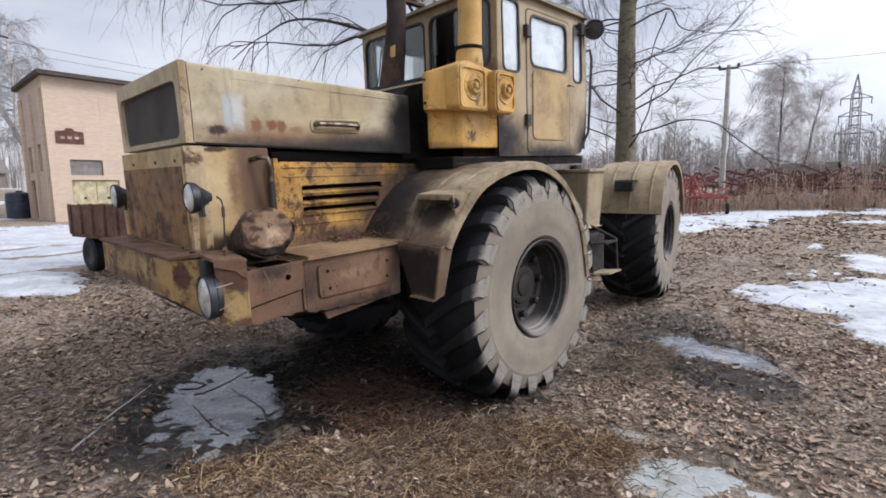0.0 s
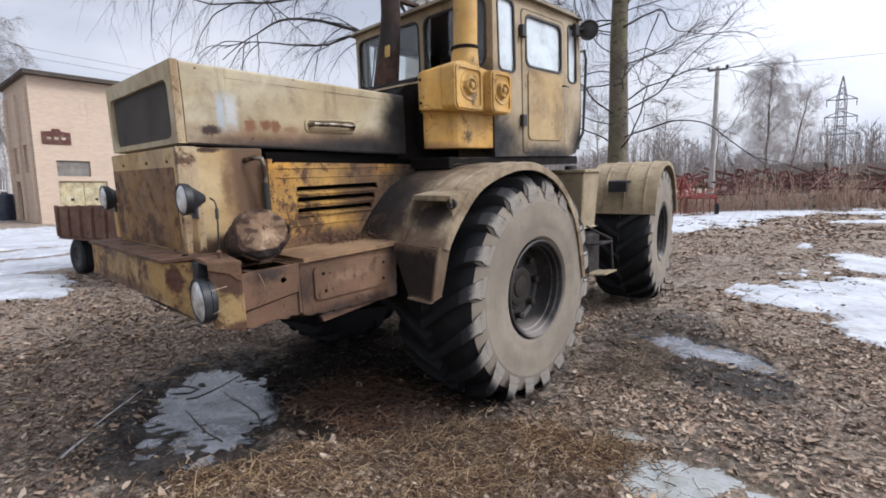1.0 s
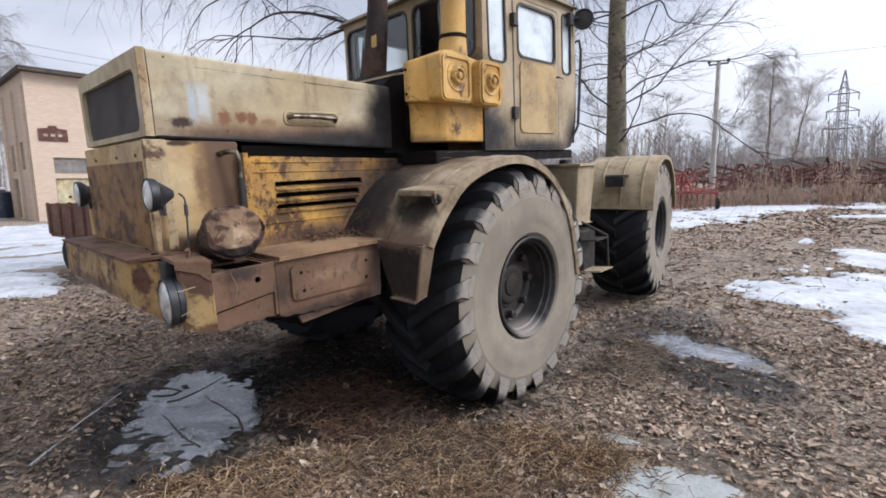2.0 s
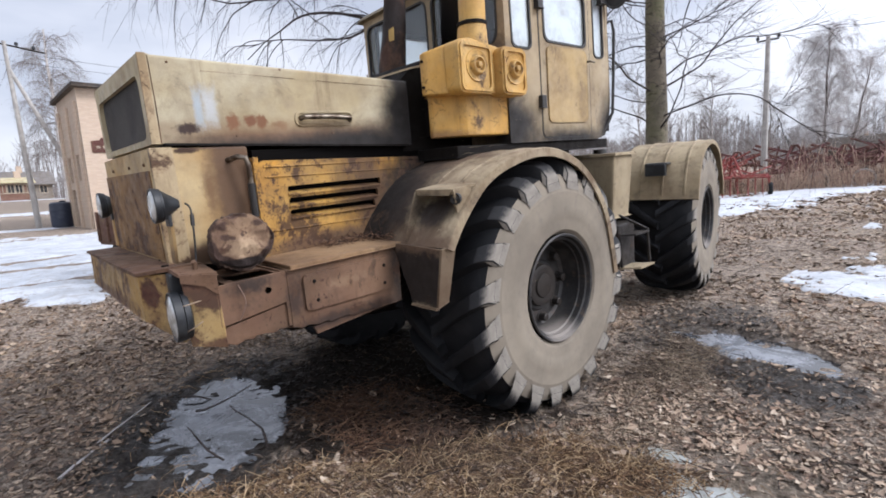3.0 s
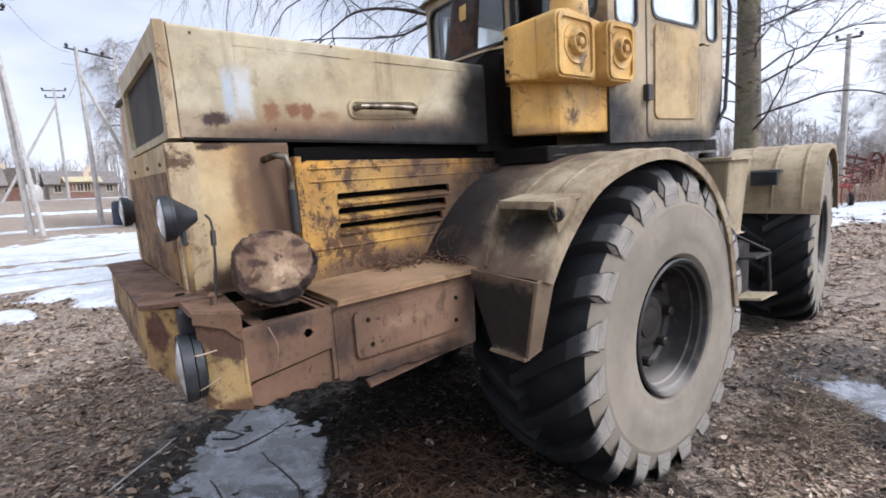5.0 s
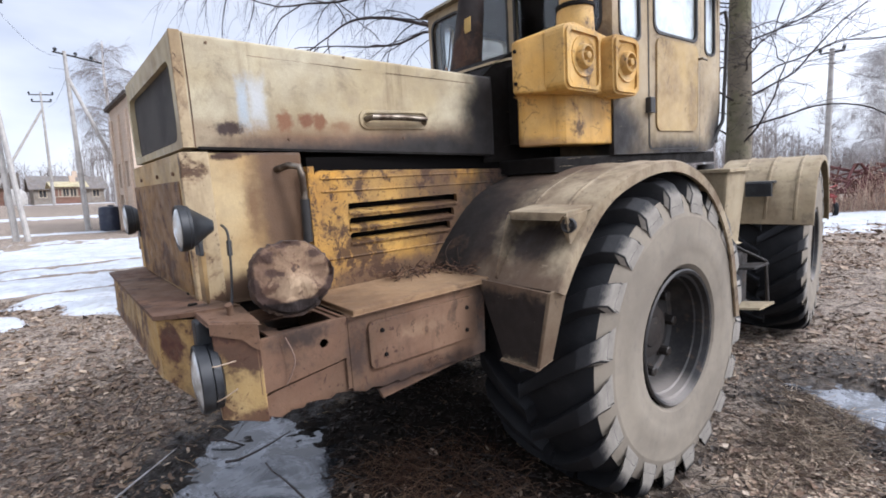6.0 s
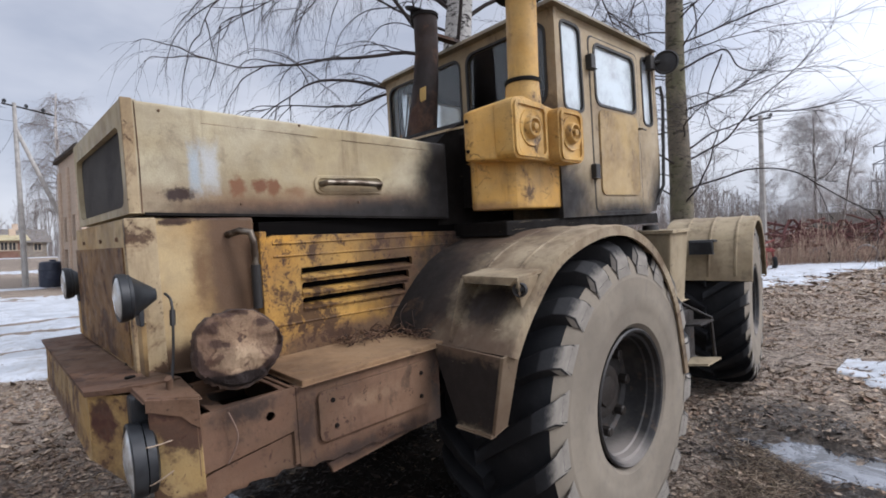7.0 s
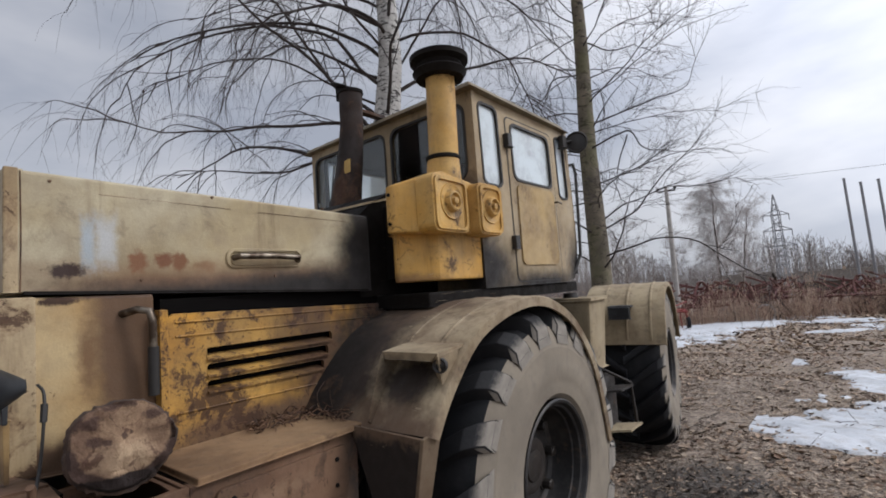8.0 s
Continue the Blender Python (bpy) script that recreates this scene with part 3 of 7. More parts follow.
    # plain black box in place of the shaded engine bay
    bm = B()
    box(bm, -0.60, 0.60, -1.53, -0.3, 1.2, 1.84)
    part("bay_shade_box", bm, M_VOID, tractor, "black box that stands for the shade in the engine bay")
    bm = B()
    box(bm, 0.62, 0.668, -1.56, -1.53, 1.28, 1.80)
    part("panel_post", bm, M_ENGINE, tractor, bevel=0.004)
    return ob


def deck():
    """The step plate, the boxes under it, the bumper and its corner."""
    bm = B()
    hexa(bm, [(0.58, -1.605, 1.262), (1.048, -1.612, 1.262), (1.055, -0.93, 1.268), (0.58, -0.90, 1.268),
              (0.58, -1.605, 1.282), (1.048, -1.612, 1.282), (1.055, -0.93, 1.288), (0.58, -0.90, 1.288)])
    part("step_plate", bm, M_TOPDUST, tractor, "dusty tan step plate", bevel=0.006)
    bm = B()
    plate(bm, [(-1.63, 0.985), (-1.58, 0.968), (-1.55, 0.976), (-1.50, 0.962), (-1.44, 0.968), (-1.43, 0.957), (-1.33, 0.966), (-1.30, 0.954), (-1.2, 0.962), (-1.12, 0.950), (-0.975, 0.955), (-0.965, 1.262), (-1.63, 1.262)], [], lambda u, v, d: (1.032 - d, u, v), 0.03)
    sb = part("side_box", bm, M_BROWN, tractor, "dented brown battery box", bevel=0.005)
    bm = B()
    plate(bm, rr(-1.555, -1.03, 1.045, 1.225, 0.025), [], lambda u, v, d: (1.046 - d, u, v), 0.02)
    lid = part("cover", bm, M_BROWN, sb, bevel=0.004)
    for y, z in ((-1.50, 1.185), (-1.49, 1.09), (-1.085, 1.18), (-1.09, 1.085)):
        bm = B()
        lathe(bm, [(0, 0.009), (0.006, 0.008), (0.007, 0)], (1.046, y, z), (1, 0, 0), 8)
        part("screw", bm, M_SOOTSHADE, sb)
    # black core: the shade behind the box's plates
    bm = B()
    hexa(bm, [(0.60, -1.62, 0.99), (1.0, -1.62, 0.99), (1.0, -0.97, 0.97), (0.60, -0.97, 0.97), (0.60, -1.62, 1.258), (1.0, -1.62, 1.258), (1.0, -0.97, 1.258), (0.60, -0.97, 1.258)])
    part("box_core", bm, M_SOOTSHADE, sb)
    bm = B()
    hexa(bm, [(1.0, -1.50, 0.915), (1.02, -1.50, 0.915), (1.02, -1.10, 0.95), (1.0, -1.10, 0.95), (1.0, -1.52, 0.955), (1.02, -1.52, 0.955), (1.02, -1.06, 0.985), (1.0, -1.06, 0.985)])
    part("torn_flap", bm, M_BROWN, sb, "bent rusty flap", bevel=0.003)
    # front pocket with a hole
    circ = [(-1.722 + 0.017 * math.cos(k * math.pi / 6), 1.19 + 0.017 * math.sin(k * math.pi / 6)) for k in range(12)]
    bm = B()
    plate(bm, [(-1.945, 1.075), (-1.64, 1.115), (-1.64, 1.262), (-1.945, 1.256)], [circ], lambda u, v, d: (1.03 - d, u, v), 0.012)
    pk = part("front_pocket", bm, M_BROWN, tractor, "brown steel pocket with a round hole", bevel=0.003)
    bm = B()
    plate(bm, [(-1.93, 0.995), (-1.89, 0.978), (-1.85, 0.99), (-1.81, 0.984), (-1.80, 0.996), (-1.76, 0.992), (-1.71, 0.981), (-1.69, 0.994), (-1.64, 0.985), (-1.64, 1.108), (-1.90, 1.07), (-1.935, 1.06)], [], lambda u, v, d: (1.018 - d, u, v), 0.012)
    part("lower_plate", bm, M_BROWN, pk, bevel=0.003)
    bm = B()
    box(bm, 0.62, 1.0, -1.93, -1.64, 1.0, 1.16)
    part("pocket_floor", bm, M_SOOTSHADE, pk)
    bm = B()
    plate(bm, rr(0.63, 1.028, -1.90, -1.648, 0.006, 2), [[(0.80, -1.69), (0.81, -1.85), (0.90, -1.862), (0.94, -1.85), (0.985, -1.855), (0.99, -1.70), (0.985, -1.668), (0.9, -1.662), (0.82, -1.665)]], lambda u, v, d: (u, v, 1.256 - d), 0.008)
    part("pocket_top", bm, M_BROWN, pk, "rusty sheet top with a torn opening", bevel=0.002)
    bm = B()
    box(bm, 0.62, 1.03, -1.645, -1.63, 1.0, 1.262)
    part("pocket_wall", bm, M_BROWN, pk, bevel=0.003)
    # bumper
    bm = B()
    hexa(bm, [(-0.665, -2.155, 1.118), (0.70, -2.16, 1.108), (0.70, -2.12, 1.108), (-0.665, -2.12, 1.118), (-0.665, -2.15, 1.312), (0.702, -2.155, 1.308), (0.70, -2.11, 1.308), (-0.665, -2.11, 1.312)])
    bp = part("bumper", bm, M_BUMP, tractor, "bent yellow front bumper with rust", bevel=0.007)
    bm = B()
    pts = [(-0.67, -2.165), (0.705, -2.17), (0.80, -2.12), (0.875, -2.045), (0.885, -1.94), (0.6, -1.955), (-0.67, -1.955)]
    plate(bm, pts, [], lambda u, v, d: (u, v, 1.309 + 0.028 * max(0, min(1, (u - 0.7) / 0.2)) + d), 0.014)
    part("top_cover", bm, M_BROWN, bp, "rusty brown top cover", bevel=0.004)
    bm = B()
    hexa(bm, [(0.850, -2.070, 1.330), (0.964, -2.062, 1.316), (1.036, -1.930, 1.308), (0.870, -1.935, 1.330), (0.850, -2.070, 1.345), (0.964, -2.062, 1.327), (1.036, -1.930, 1.319), (0.870, -1.935, 1.345)])
    part("post_cap", bm, M_BROWN, bp, "bent rusty cap over the corner post", bevel=0.004)
    # the cover's torn edge bends down over the post
    bm = B()
    plate(bm, [(-0.004, 1.326), (-0.003, 1.288), (0.02, 1.280), (0.05, 1.268), (0.085, 1.262), (0.11, 1.240), (0.134, 1.228), (0.134, 1.317)], [], lambda u, v, d: (0.971 + u * 0.52 - d * 0.9, -2.058 + u * 0.9 + d * 0.3, v + 0.006 * math.sin(u * 30)), 0.008)
    part("post_flap", bm, M_BROWN, bp, "brown torn sheet bent over the post", bevel=0.002)
    for x, y in ((0.63, -2.03), (0.74, -2.10), (0.40, -1.985)):
        bm = B()
        lathe(bm, [(-0.004, 0.018), (0.004, 0.016), (0.005, 0.0)], (x, y, 1.325), (0, 0, 1), 10)
        part("bolt", bm, M_SOOTSHADE, bp)
    bm = B()
    tube(bm, [(0.935, -1.985, 1.32), (0.935, -1.985, 1.355), (0.942, -1.99, 1.368)], 0.011, 8)
    part("hook_bolt", bm, M_BROWN, bp, smooth=50)
    bm = B()
    plate(bm, [(0.0, 1.108), (0.205, 1.015), (0.21, 1.32), (0.0, 1.306)], [], lambda u, v, d: (0.702 + u * 0.86, -2.158 + u * 0.5 + d, v), 0.014)
    part("corner_plate", bm, M_BUMP, bp, "yellow corner plate with a rust patch", bevel=0.004)
    bm = B()
    plate(bm, [(0.0, 1.01), (0.135, 0.99), (0.132, 1.318), (0.0, 1.33)], [], lambda u, v, d: (0.965 + u * 0.52 - d * 0.9, -2.055 + u * 0.9 + d * 0.3, v + 0.006 * math.sin(u * 30)), 0.03)
    part("corner_post", bm, M_BUMP, bp, "flaking yellow corner post", bevel=0.004)
    # black cores fill the shaded hollow behind the bumper
    bm = B()
    box(bm, -0.64, 0.86, -2.05, -1.90, 1.12, 1.305)
    box(bm, 0.80, 0.97, -1.99, -1.92, 1.03, 1.30)
    part("beam_core", bm, M_SOOTSHADE, bp)
    bm = B()
    box(bm, 0.845, 0.90, -2.085, -2.03, 1.23, 1.325)
    part("lamp_mount", bm, M_SHELL, bp, bevel=0.01)


def lamp(x, y, z, r, name, label, turn=0.0, foot=None, drum=False):
    """A round headlamp that faces the tractor's front."""
    ax = Vector((math.sin(turn), -math.cos(turn), 0.0))
    bm = B()
    back = [(-0.62 * r, 0.0), (-0.62 * r, 0.82 * r), (-0.55 * r, 0.98 * r), (-0.34 * r, 1.0 * r), (-0.32 * r, 0.93 * r)] if drum else [(-1.42 * r, 0.02), (-1.40 * r, 0.26 * r), (-1.28 * r, 0.36 * r), (-0.50 * r, 0.90 * r), (-0.45 * r, 0.985 * r), (-0.33 * r, 0.985 * r)]
    lathe(bm, back + [(-0.3 * r, 1.03 * r), (0.0, 1.05 * r), (0.04 * r, 1.0 * r), (0.0, 0.93 * r), (-0.12 * r, 0.9 * r)], (x, y, z), ax, 28)
    ob = part(name, bm, M_SHELL, tractor, label, smooth=35)
    bm = B()
    lathe(bm, [(-0.13 * r, 0.95 * r), (0.02 * r, 0.88 * r), (0.11 * r, 0.6 * r), (0.16 * r, 0.25 * r), (0.17 * r, 0.0)], (x, y, z), ax, 28)
    part("lens", bm, M_LENS, ob, "clear ribbed lens", smooth=60)
    if foot:
        bm = B()
        a, b = Vector((x, y + 0.75 * r, z - 0.55 * r)), Vector(foot)
        for p, q, h, m_ in ((a, a + Vector((-0.005, 0.0, -0.055)), 0.026, M_SHELL), (a + Vector((-0.005, 0.004, -0.045)), b, 0.027, M_BODY)):
            hexa(bm, [p + Vector((-h, -0.008, 0)), p + Vector((h, -0.008, 0)), p + Vector((h, 0.008, 0)), p + Vector((-h, 0.008, 0)), q + Vector((-h * 1.25, -0.006, 0)), q + Vector((h * 1.25, -0.006, 0)), q + Vector((h * 1.25, 0.006, 0)), q + Vector((-h * 1.25, 0.006, 0))])
            part("lamp_bracket" if m_ is M_BODY else "lamp_socket", bm, m_, ob, bevel=0.003)
            bm = B()
        bm.free()


def air_cleaner():
    bm = B()
    lo = [(0.79, -0.40), (0.80, -0.455), (0.83, -0.452), (0.965, -0.275), (0.985, -0.22), (0.99, 0.235), (0.79, 0.245)]
    plate(bm, lo, [], lambda u, v, d: (u, v, 1.85 + d), 0.25)
    ob = part("air_cleaner", bm, M_CLEAN, tractor, "saturated yellow twin air-cleaner housing", bevel=0.014, seg=3)
    bm = B()
    up = [(0.83, -0.50), (0.85, -0.535), (0.88, -0.53), (1.03, -0.37), (1.045, -0.30), (1.06, 0.17), (0.83, 0.20)]
    hi = {0: 2.345, 1: 2.345, 2: 2.35, 3: 2.415, 4: 2.43, 5: 2.36, 6: 2.40}
    vb, vt = [bm.verts.new((u, v, 2.102)) for u, v in up], [bm.verts.new((u, v, hi[i])) for i, (u, v) in enumerate(up)]
    bm.faces.new(vb[::-1]); bm.faces.new(vt)
    for i in range(len(up)):
        j = (i + 1) % len(up)
        bm.faces.new((vb[i], vb[j], vt[j], vt[i]))
    part("upper_housing", bm, M_CLEAN, ob, bevel=0.014, seg=3)
    bm = B()
    box(bm, 0.58, 0.80, -0.32, 0.18, 1.88, 2.30)
    part("mounting_bracket", bm, M_SOOTSHADE, ob, bevel=0.01)
    for cx, cy, hy, hz, cz, rot in ((1.078, -0.283, 0.158, 0.150, 2.245, 0.10), (1.115, 0.035, 0.124, 0.146, 2.235, 0.04)):
        def to(u, v, d, cx=cx, cy=cy, rot=rot):
            return (cx - d - u * rot * 0.6, cy + u, v)
        bm = B()
        plate(bm, rr(-hy, hy, cz - hz, cz + hz, 0.04), [], to, 0.11)
        cap = part("filter_cap", bm, M_CLEAN, ob, bevel=0.016, seg=3)
        bm = B()
        plate(bm, rr(-hy + 0.012, hy - 0.012, cz - hz + 0.012, cz + hz - 0.012, 0.035), [rr(-hy + 0.03, hy - 0.03, cz - hz + 0.03, cz + hz - 0.03, 0.03)], lambda u, v, d: to(u, v, d - 0.012), 0.014)
        part("cap_rim", bm, M_CLEAN, cap, bevel=0.005)
        bm = B()
        lathe(bm, [(-0.005, 0.098), (0.010, 0.094), (0.004, 0.080), (0.004, 0.060), (0.020, 0.056), (0.034, 0.050), (0.036, 0.042), (0.016, 0.034), (0.016, 0.020), (0.04, 0.017), (0.043, 0.0)], (cx, cy, cz + 0.012), (1, 0, 0), 20)
        part("wing_nut_seat", bm, M_CLEAN, cap, smooth=30)
    for y, z in ((-0.505, 2.30), (-0.505, 2.15), (-0.3, 2.40), (-0.28, 2.30)):
        bm = B()
        lathe(bm, [(0, 0.010), (0.008, 0.009), (0.01, 0)], (0.87 if y < -0.4 else 1.035, y - 0.03 if y < -0.4 else y - 0.06, z), (0.7, -0.7, 0), 8)
        part("bolt", bm, M_SOOTSHADE, ob)
    # intake stack
    sx, sy = 0.962, -0.165
    bm = B()
    tube(bm, [(sx - 0.01, sy, 2.38), (sx - 0.008, sy, 2.5), (sx, sy, 2.55), (sx + 0.012, sy, 3.02)], [0.10, 0.092, 0.083, 0.083], 24)
    st = part("intake_pipe", bm, M_CLEAN, tractor, "yellow intake pipe with a black rain cap", smooth=40)
    bm = B()
    lathe(bm, [(0, 0.088), (0.004, 0.098), (0.02, 0.098), (0.026, 0.088)], (sx - 0.006, sy, 2.52), (0, 0, 1), 24)
    part("clamp", bm, M_SOOTSHADE, st, smooth=30)
    bm = B()
    lathe(bm, [(0, 0.09), (0.004, 0.135), (0.04, 0.155), (0.055, 0.14), (0.06, 0.125), (0.085, 0.13), (0.10, 0.166), (0.128, 0.168), (0.135, 0.155), (0.125, 0.14), (0.11, 0.0)], (sx + 0.012, sy, 2.98), (0, 0, 1), 32)
    part("rain_cap", bm, M_SOOTSHADE, st, "black plastic rain cap", smooth=30)
    # exhaust
    bm = B()
    tube(bm, [(0.10, -0.16, 2.36), (0.105, -0.14, 2.5), (0.125, -0.11, 2.75), (0.14, -0.10, 2.95), (0.145, -0.10, 3.17)], [0.105, 0.098, 0.085, 0.078, 0.08], 20)
    ex = part("exhaust_pipe", bm, M_EXH, tractor, "rusty exhaust stack", smooth=40)
    bm = B()
    lathe(bm, [(0, 0.079), (0.0, 0.088), (0.02, 0.088), (0.02, 0.07), (-0.12, 0.066), (-0.12, 0.0)], (0.145, -0.10, 3.17), (0, 0, 1), 20)
    part("pipe_mouth", bm, M_SOOTSHADE, ex, smooth=30)
    bm = B()
    lathe(bm, [(0, 0.0), (0, 0.085), (0.008, 0.085), (0.008, 0.0)], (0.09, -0.12, 3.23), (0.35, 0.1, 1), 20)
    box(bm, 0.03, 0.075, -0.13, -0.09, 3.15, 3.25)
    part("rain_flap", bm, M_SOOTSHADE, ex, "hinged black rain flap")
    bm = B()
    box(bm, 0.12, 0.17, -0.1, 0.2, 3.06, 3.085)
    part("stay", bm, M_EXH, ex, bevel=0.004)
    bm = B()
    plate(bm, [(-0.03, 0.0), (0.03, 0.006), (0.035, 0.09), (-0.02, 0.085)], [], lambda u, v, d: (0.185 + u, -0.205 + d - 0.02 * u, 2.60 + v), 0.006)
    part("tag", bm, M_CLOTH, ex, "small yellow tag")


def glass(name, loop, to, parent, mat=None):
    bm = B()
    plate(bm, loop, [], to, 0.005)
    ob = part(name, bm, mat or M_GLASS, parent)
    ob.visible_shadow = False
    return ob


def seal(loop, to, parent, w=0.016):
    cu = sum(p[0] for p in loop) / len(loop)
    cv = sum(p[1] for p in loop) / len(loop)
    su = max(abs(p[0] - cu) for p in loop)
    sv = max(abs(p[1] - cv) for p in loop)
    big = [(cu + (u - cu) * (1 + w / su), cv + (v - cv) * (1 + w / sv)) for u, v in loop]
    bm = B()
    plate(bm, big, [[(cu + (u - cu) * 0.985, cv + (v - cv) * 0.985) for u, v in loop]], to, 0.016)
    part("window_seal", bm, M_SEAL, parent)


def cab():
    # the beam's black colour holds the shade below the cab
    base = B()
    box(base, -0.70, 0.985, -0.40, 1.42, 1.715, 1.79)
    cb = part("cab_floor", base, M_SOOTSHADE, tractor, "cab floor frame, black with soot and painted shade", bevel=0.01)
    XN, XF = 1.0, -0.72

    def near(u, v, d):
        return (XN - d - 0.02 * max(0, v - 2.45), u, v)

    def far(u, v, d):
        return (XF + d, u, v)

    def front(u, v, d):
        return (XN - u, 0.10 + 0.064 * u + d, v)
    outline = [(0.10, 1.79), (1.24, 1.79), (1.36, 1.82), (1.43, 1.92), (1.45, 2.1), (1.44, 2.6), (1.36, 3.0), (0.10, 3.0)]
    w1, w3, dr = rr(0.175, 0.375, 2.43, 2.94, 0.045), rr(1.215, 1.352, 2.44, 2.92, 0.045), rr(0.49, 1.127, 1.835, 2.905, 0.045)
    bm = B()
    plate(bm, outline, [w1, w3, dr], near, 0.035)
    sd = part("cab_side", bm, M_CAB, tractor, "faded cab side, sooty along the bottom", bevel=0.004)
    for lp in (w1, w3):
        seal(lp, lambda u, v, d: near(u, v, d - 0.006), sd, 0.012)
        glass("pane", lp, lambda u, v, d: near(u, v, d + 0.012), sd, M_SKYGLASS)
    # door
    dw = rr(0.535, 1.075, 2.50, 2.875, 0.06)
    bm = B()
    plate(bm, rr(0.482, 1.135, 1.82, 2.915, 0.045), [dw], lambda u, v, d: near(u, v, d - 0.006), 0.03)
    door = part("cab_door", bm, M_CAB, tractor, "closed cab door with a window", bevel=0.006)
    seal(rr(0.482, 1.135, 1.82, 2.915, 0.045), lambda u, v, d: near(u, v, d - 0.003), door, 0.009)
    seal(dw, lambda u, v, d: near(u, v, d - 0.012), door, 0.014)
    glass("pane", dw, lambda u, v, d: near(u, v, d + 0.008), door, M_SKYGLASS)
    bm = B()
    plate(bm, rr(0.545, 1.075, 1.925, 2.465, 0.05), [], lambda u, v, d: near(u, v, d - 0.016), 0.014)
    part("pressed_panel", bm, M_DOORPANEL, door, "yellow pressed door panel", bevel=0.006)
    bm = B()
    tube(bm, [(1.0, 1.095, 2.39), (1.035, 1.10, 2.39), (1.04, 1.15, 2.385)], 0.008, 8)
    part("door_handle", bm, M_STEEL, door)
    for z in (2.745, 2.07):
        bm = B()
        box(bm, 0.985, 1.035, 0.44, 0.495, z - 0.045, z + 0.045)
        part("hinge", bm, M_SEAL, door, "black hinge", bevel=0.008)
    # far side, rear, front
    fw = [rr(0.32, 0.45, 2.43, 2.94, 0.04), rr(0.535, 1.075, 2.45, 2.9, 0.06), rr(1.215, 1.352, 2.44, 2.92, 0.04)]
    bm = B()
    plate(bm, [(0.21, 1.79)] + outline[1:-1] + [(0.21, 3.0)], fw, far, 0.035)
    fs = part("cab_side", bm, M_CAB, tractor, "cab side away from the light", bevel=0.004)
    for lp in fw:
        glass("pane", lp, lambda u, v, d: far(u, v, d + 0.012), fs)
    ww = [rr(0.075, 0.735, 2.47, 2.93, 0.07), rr(0.81, 1.235, 2.47, 2.93, 0.07), rr(1.30, 1.665, 2.47, 2.93, 0.07)]
    bm = B()
    plate(bm, [(0.0, 1.79), (1.72, 1.79), (1.72, 3.0), (0.0, 3.0)], ww, front, 0.035)
    fr = part("cab_front", bm, M_CAB, tractor, "cab front with three windscreen panes", bevel=0.004)
    for lp in ww:
        seal(lp, lambda u, v, d: front(u, v, d - 0.006), fr, 0.012)
        glass("pane", lp, lambda u, v, d: front(u, v, d + 0.012), fr)
    for u0 in (0.3, 1.5):
        bm = B()
        tube(bm, [front(u0, 2.46, -0.02), front(u0 - 0.06, 2.62, -0.018), front(u0 - 0.09, 2.82, -0.008)], 0.006, 6)
        part("wiper", bm, M_SEAL, fr)
    rw = [rr(0.18, 0.88, 2.43, 2.9, 0.06)]
    bm = B()
    plate(bm, [(XF, 1.85), (XN, 1.85), (XN, 2.99), (XF, 2.99)], rw, lambda u, v, d: (u, 1.40 + d, v), 0.03)
    rp = part("cab_rear", bm, M_CAB, tractor, bevel=0.004)
    for lp in rw:
        glass("pane", lp, lambda u, v, d: (u, 1.41 + d, v), rp)
    bm = B()
    hexa(bm, [(XF - 0.045, 0.17, 2.995), (XN + 0.03, 0.045, 2.995), (XN + 0.02, 1.40, 2.99), (XF - 0.04, 1.40, 2.99), (XF - 0.02, 0.20, 3.04), (XN - 0.0, 0.08, 3.045), (XN - 0.02, 1.37, 3.055), (XF, 1.37, 3.055)])
    part("cab_roof", bm, M_ROOF, tractor, "dull roof with a drip edge", bevel=0.012)
    # cowl between hood and windscreen
    bm = B()
    prof = [(-0.52, 1.80), (-0.52, 2.215), (-0.44, 2.30), (-0.28, 2.385), (0.11, 2.425), (0.11, 1.80)]
    plate(bm, prof, [], lambda u, v, d: (-0.60 + d, u, v), 1.215)
    cw = part("cowl", bm, M_SOOTSHADE, tractor, "soot-blackened cowl", bevel=0.012)
    bm = B()
    hexa(bm, [(-0.605, -0.44, 2.305), (0.62, -0.44, 2.305), (0.62, 0.09, 2.43), (-0.605, 0.09, 2.43), (-0.605, -0.44, 2.318), (0.62, -0.44, 2.318), (0.62, 0.09, 2.443), (-0.605, 0.09, 2.443)])
    part("cowl_top", bm, M_COWL, cw, "beige cowl top", bevel=0.005)
    # inside: dark sheets added under the roof and round the rear and far-side windows as the cab's shade
    bm = B()
    hexa(bm, [(XF + 0.04, 0.25, 2.955), (XN - 0.05, 0.16, 2.955), (XN - 0.05, 1.39, 2.955), (XF + 0.04, 1.39, 2.955), (XF + 0.04, 0.25, 2.985), (XN - 0.05, 0.16, 2.985), (XN - 0.05, 1.39, 2.985), (XF + 0.04, 1.39, 2.985)])
    part("headlining", bm, M_INT, cb, "dark sheet under the roof that stands for inner shade", bevel=0.004)
    bm = B()
    plate(bm, [(XF + 0.05, 1.85), (XN - 0.05, 1.85), (XN - 0.05, 2.95), (XF + 0.05, 2.95)], rw, lambda u, v, d: (u, 1.385 + d, v), 0.01)
    part("rear_shade_trim", bm, M_INT, cb)
    bm = B()
    plate(bm, [(0.30, 1.85), (1.37, 1.85), (1.37, 2.95), (0.30, 2.95)], [rr(0.34, 0.45, 2.44, 2.93, 0.03), fw[1]], lambda u, v, d: (XF + 0.04 + d, u, v), 0.01)
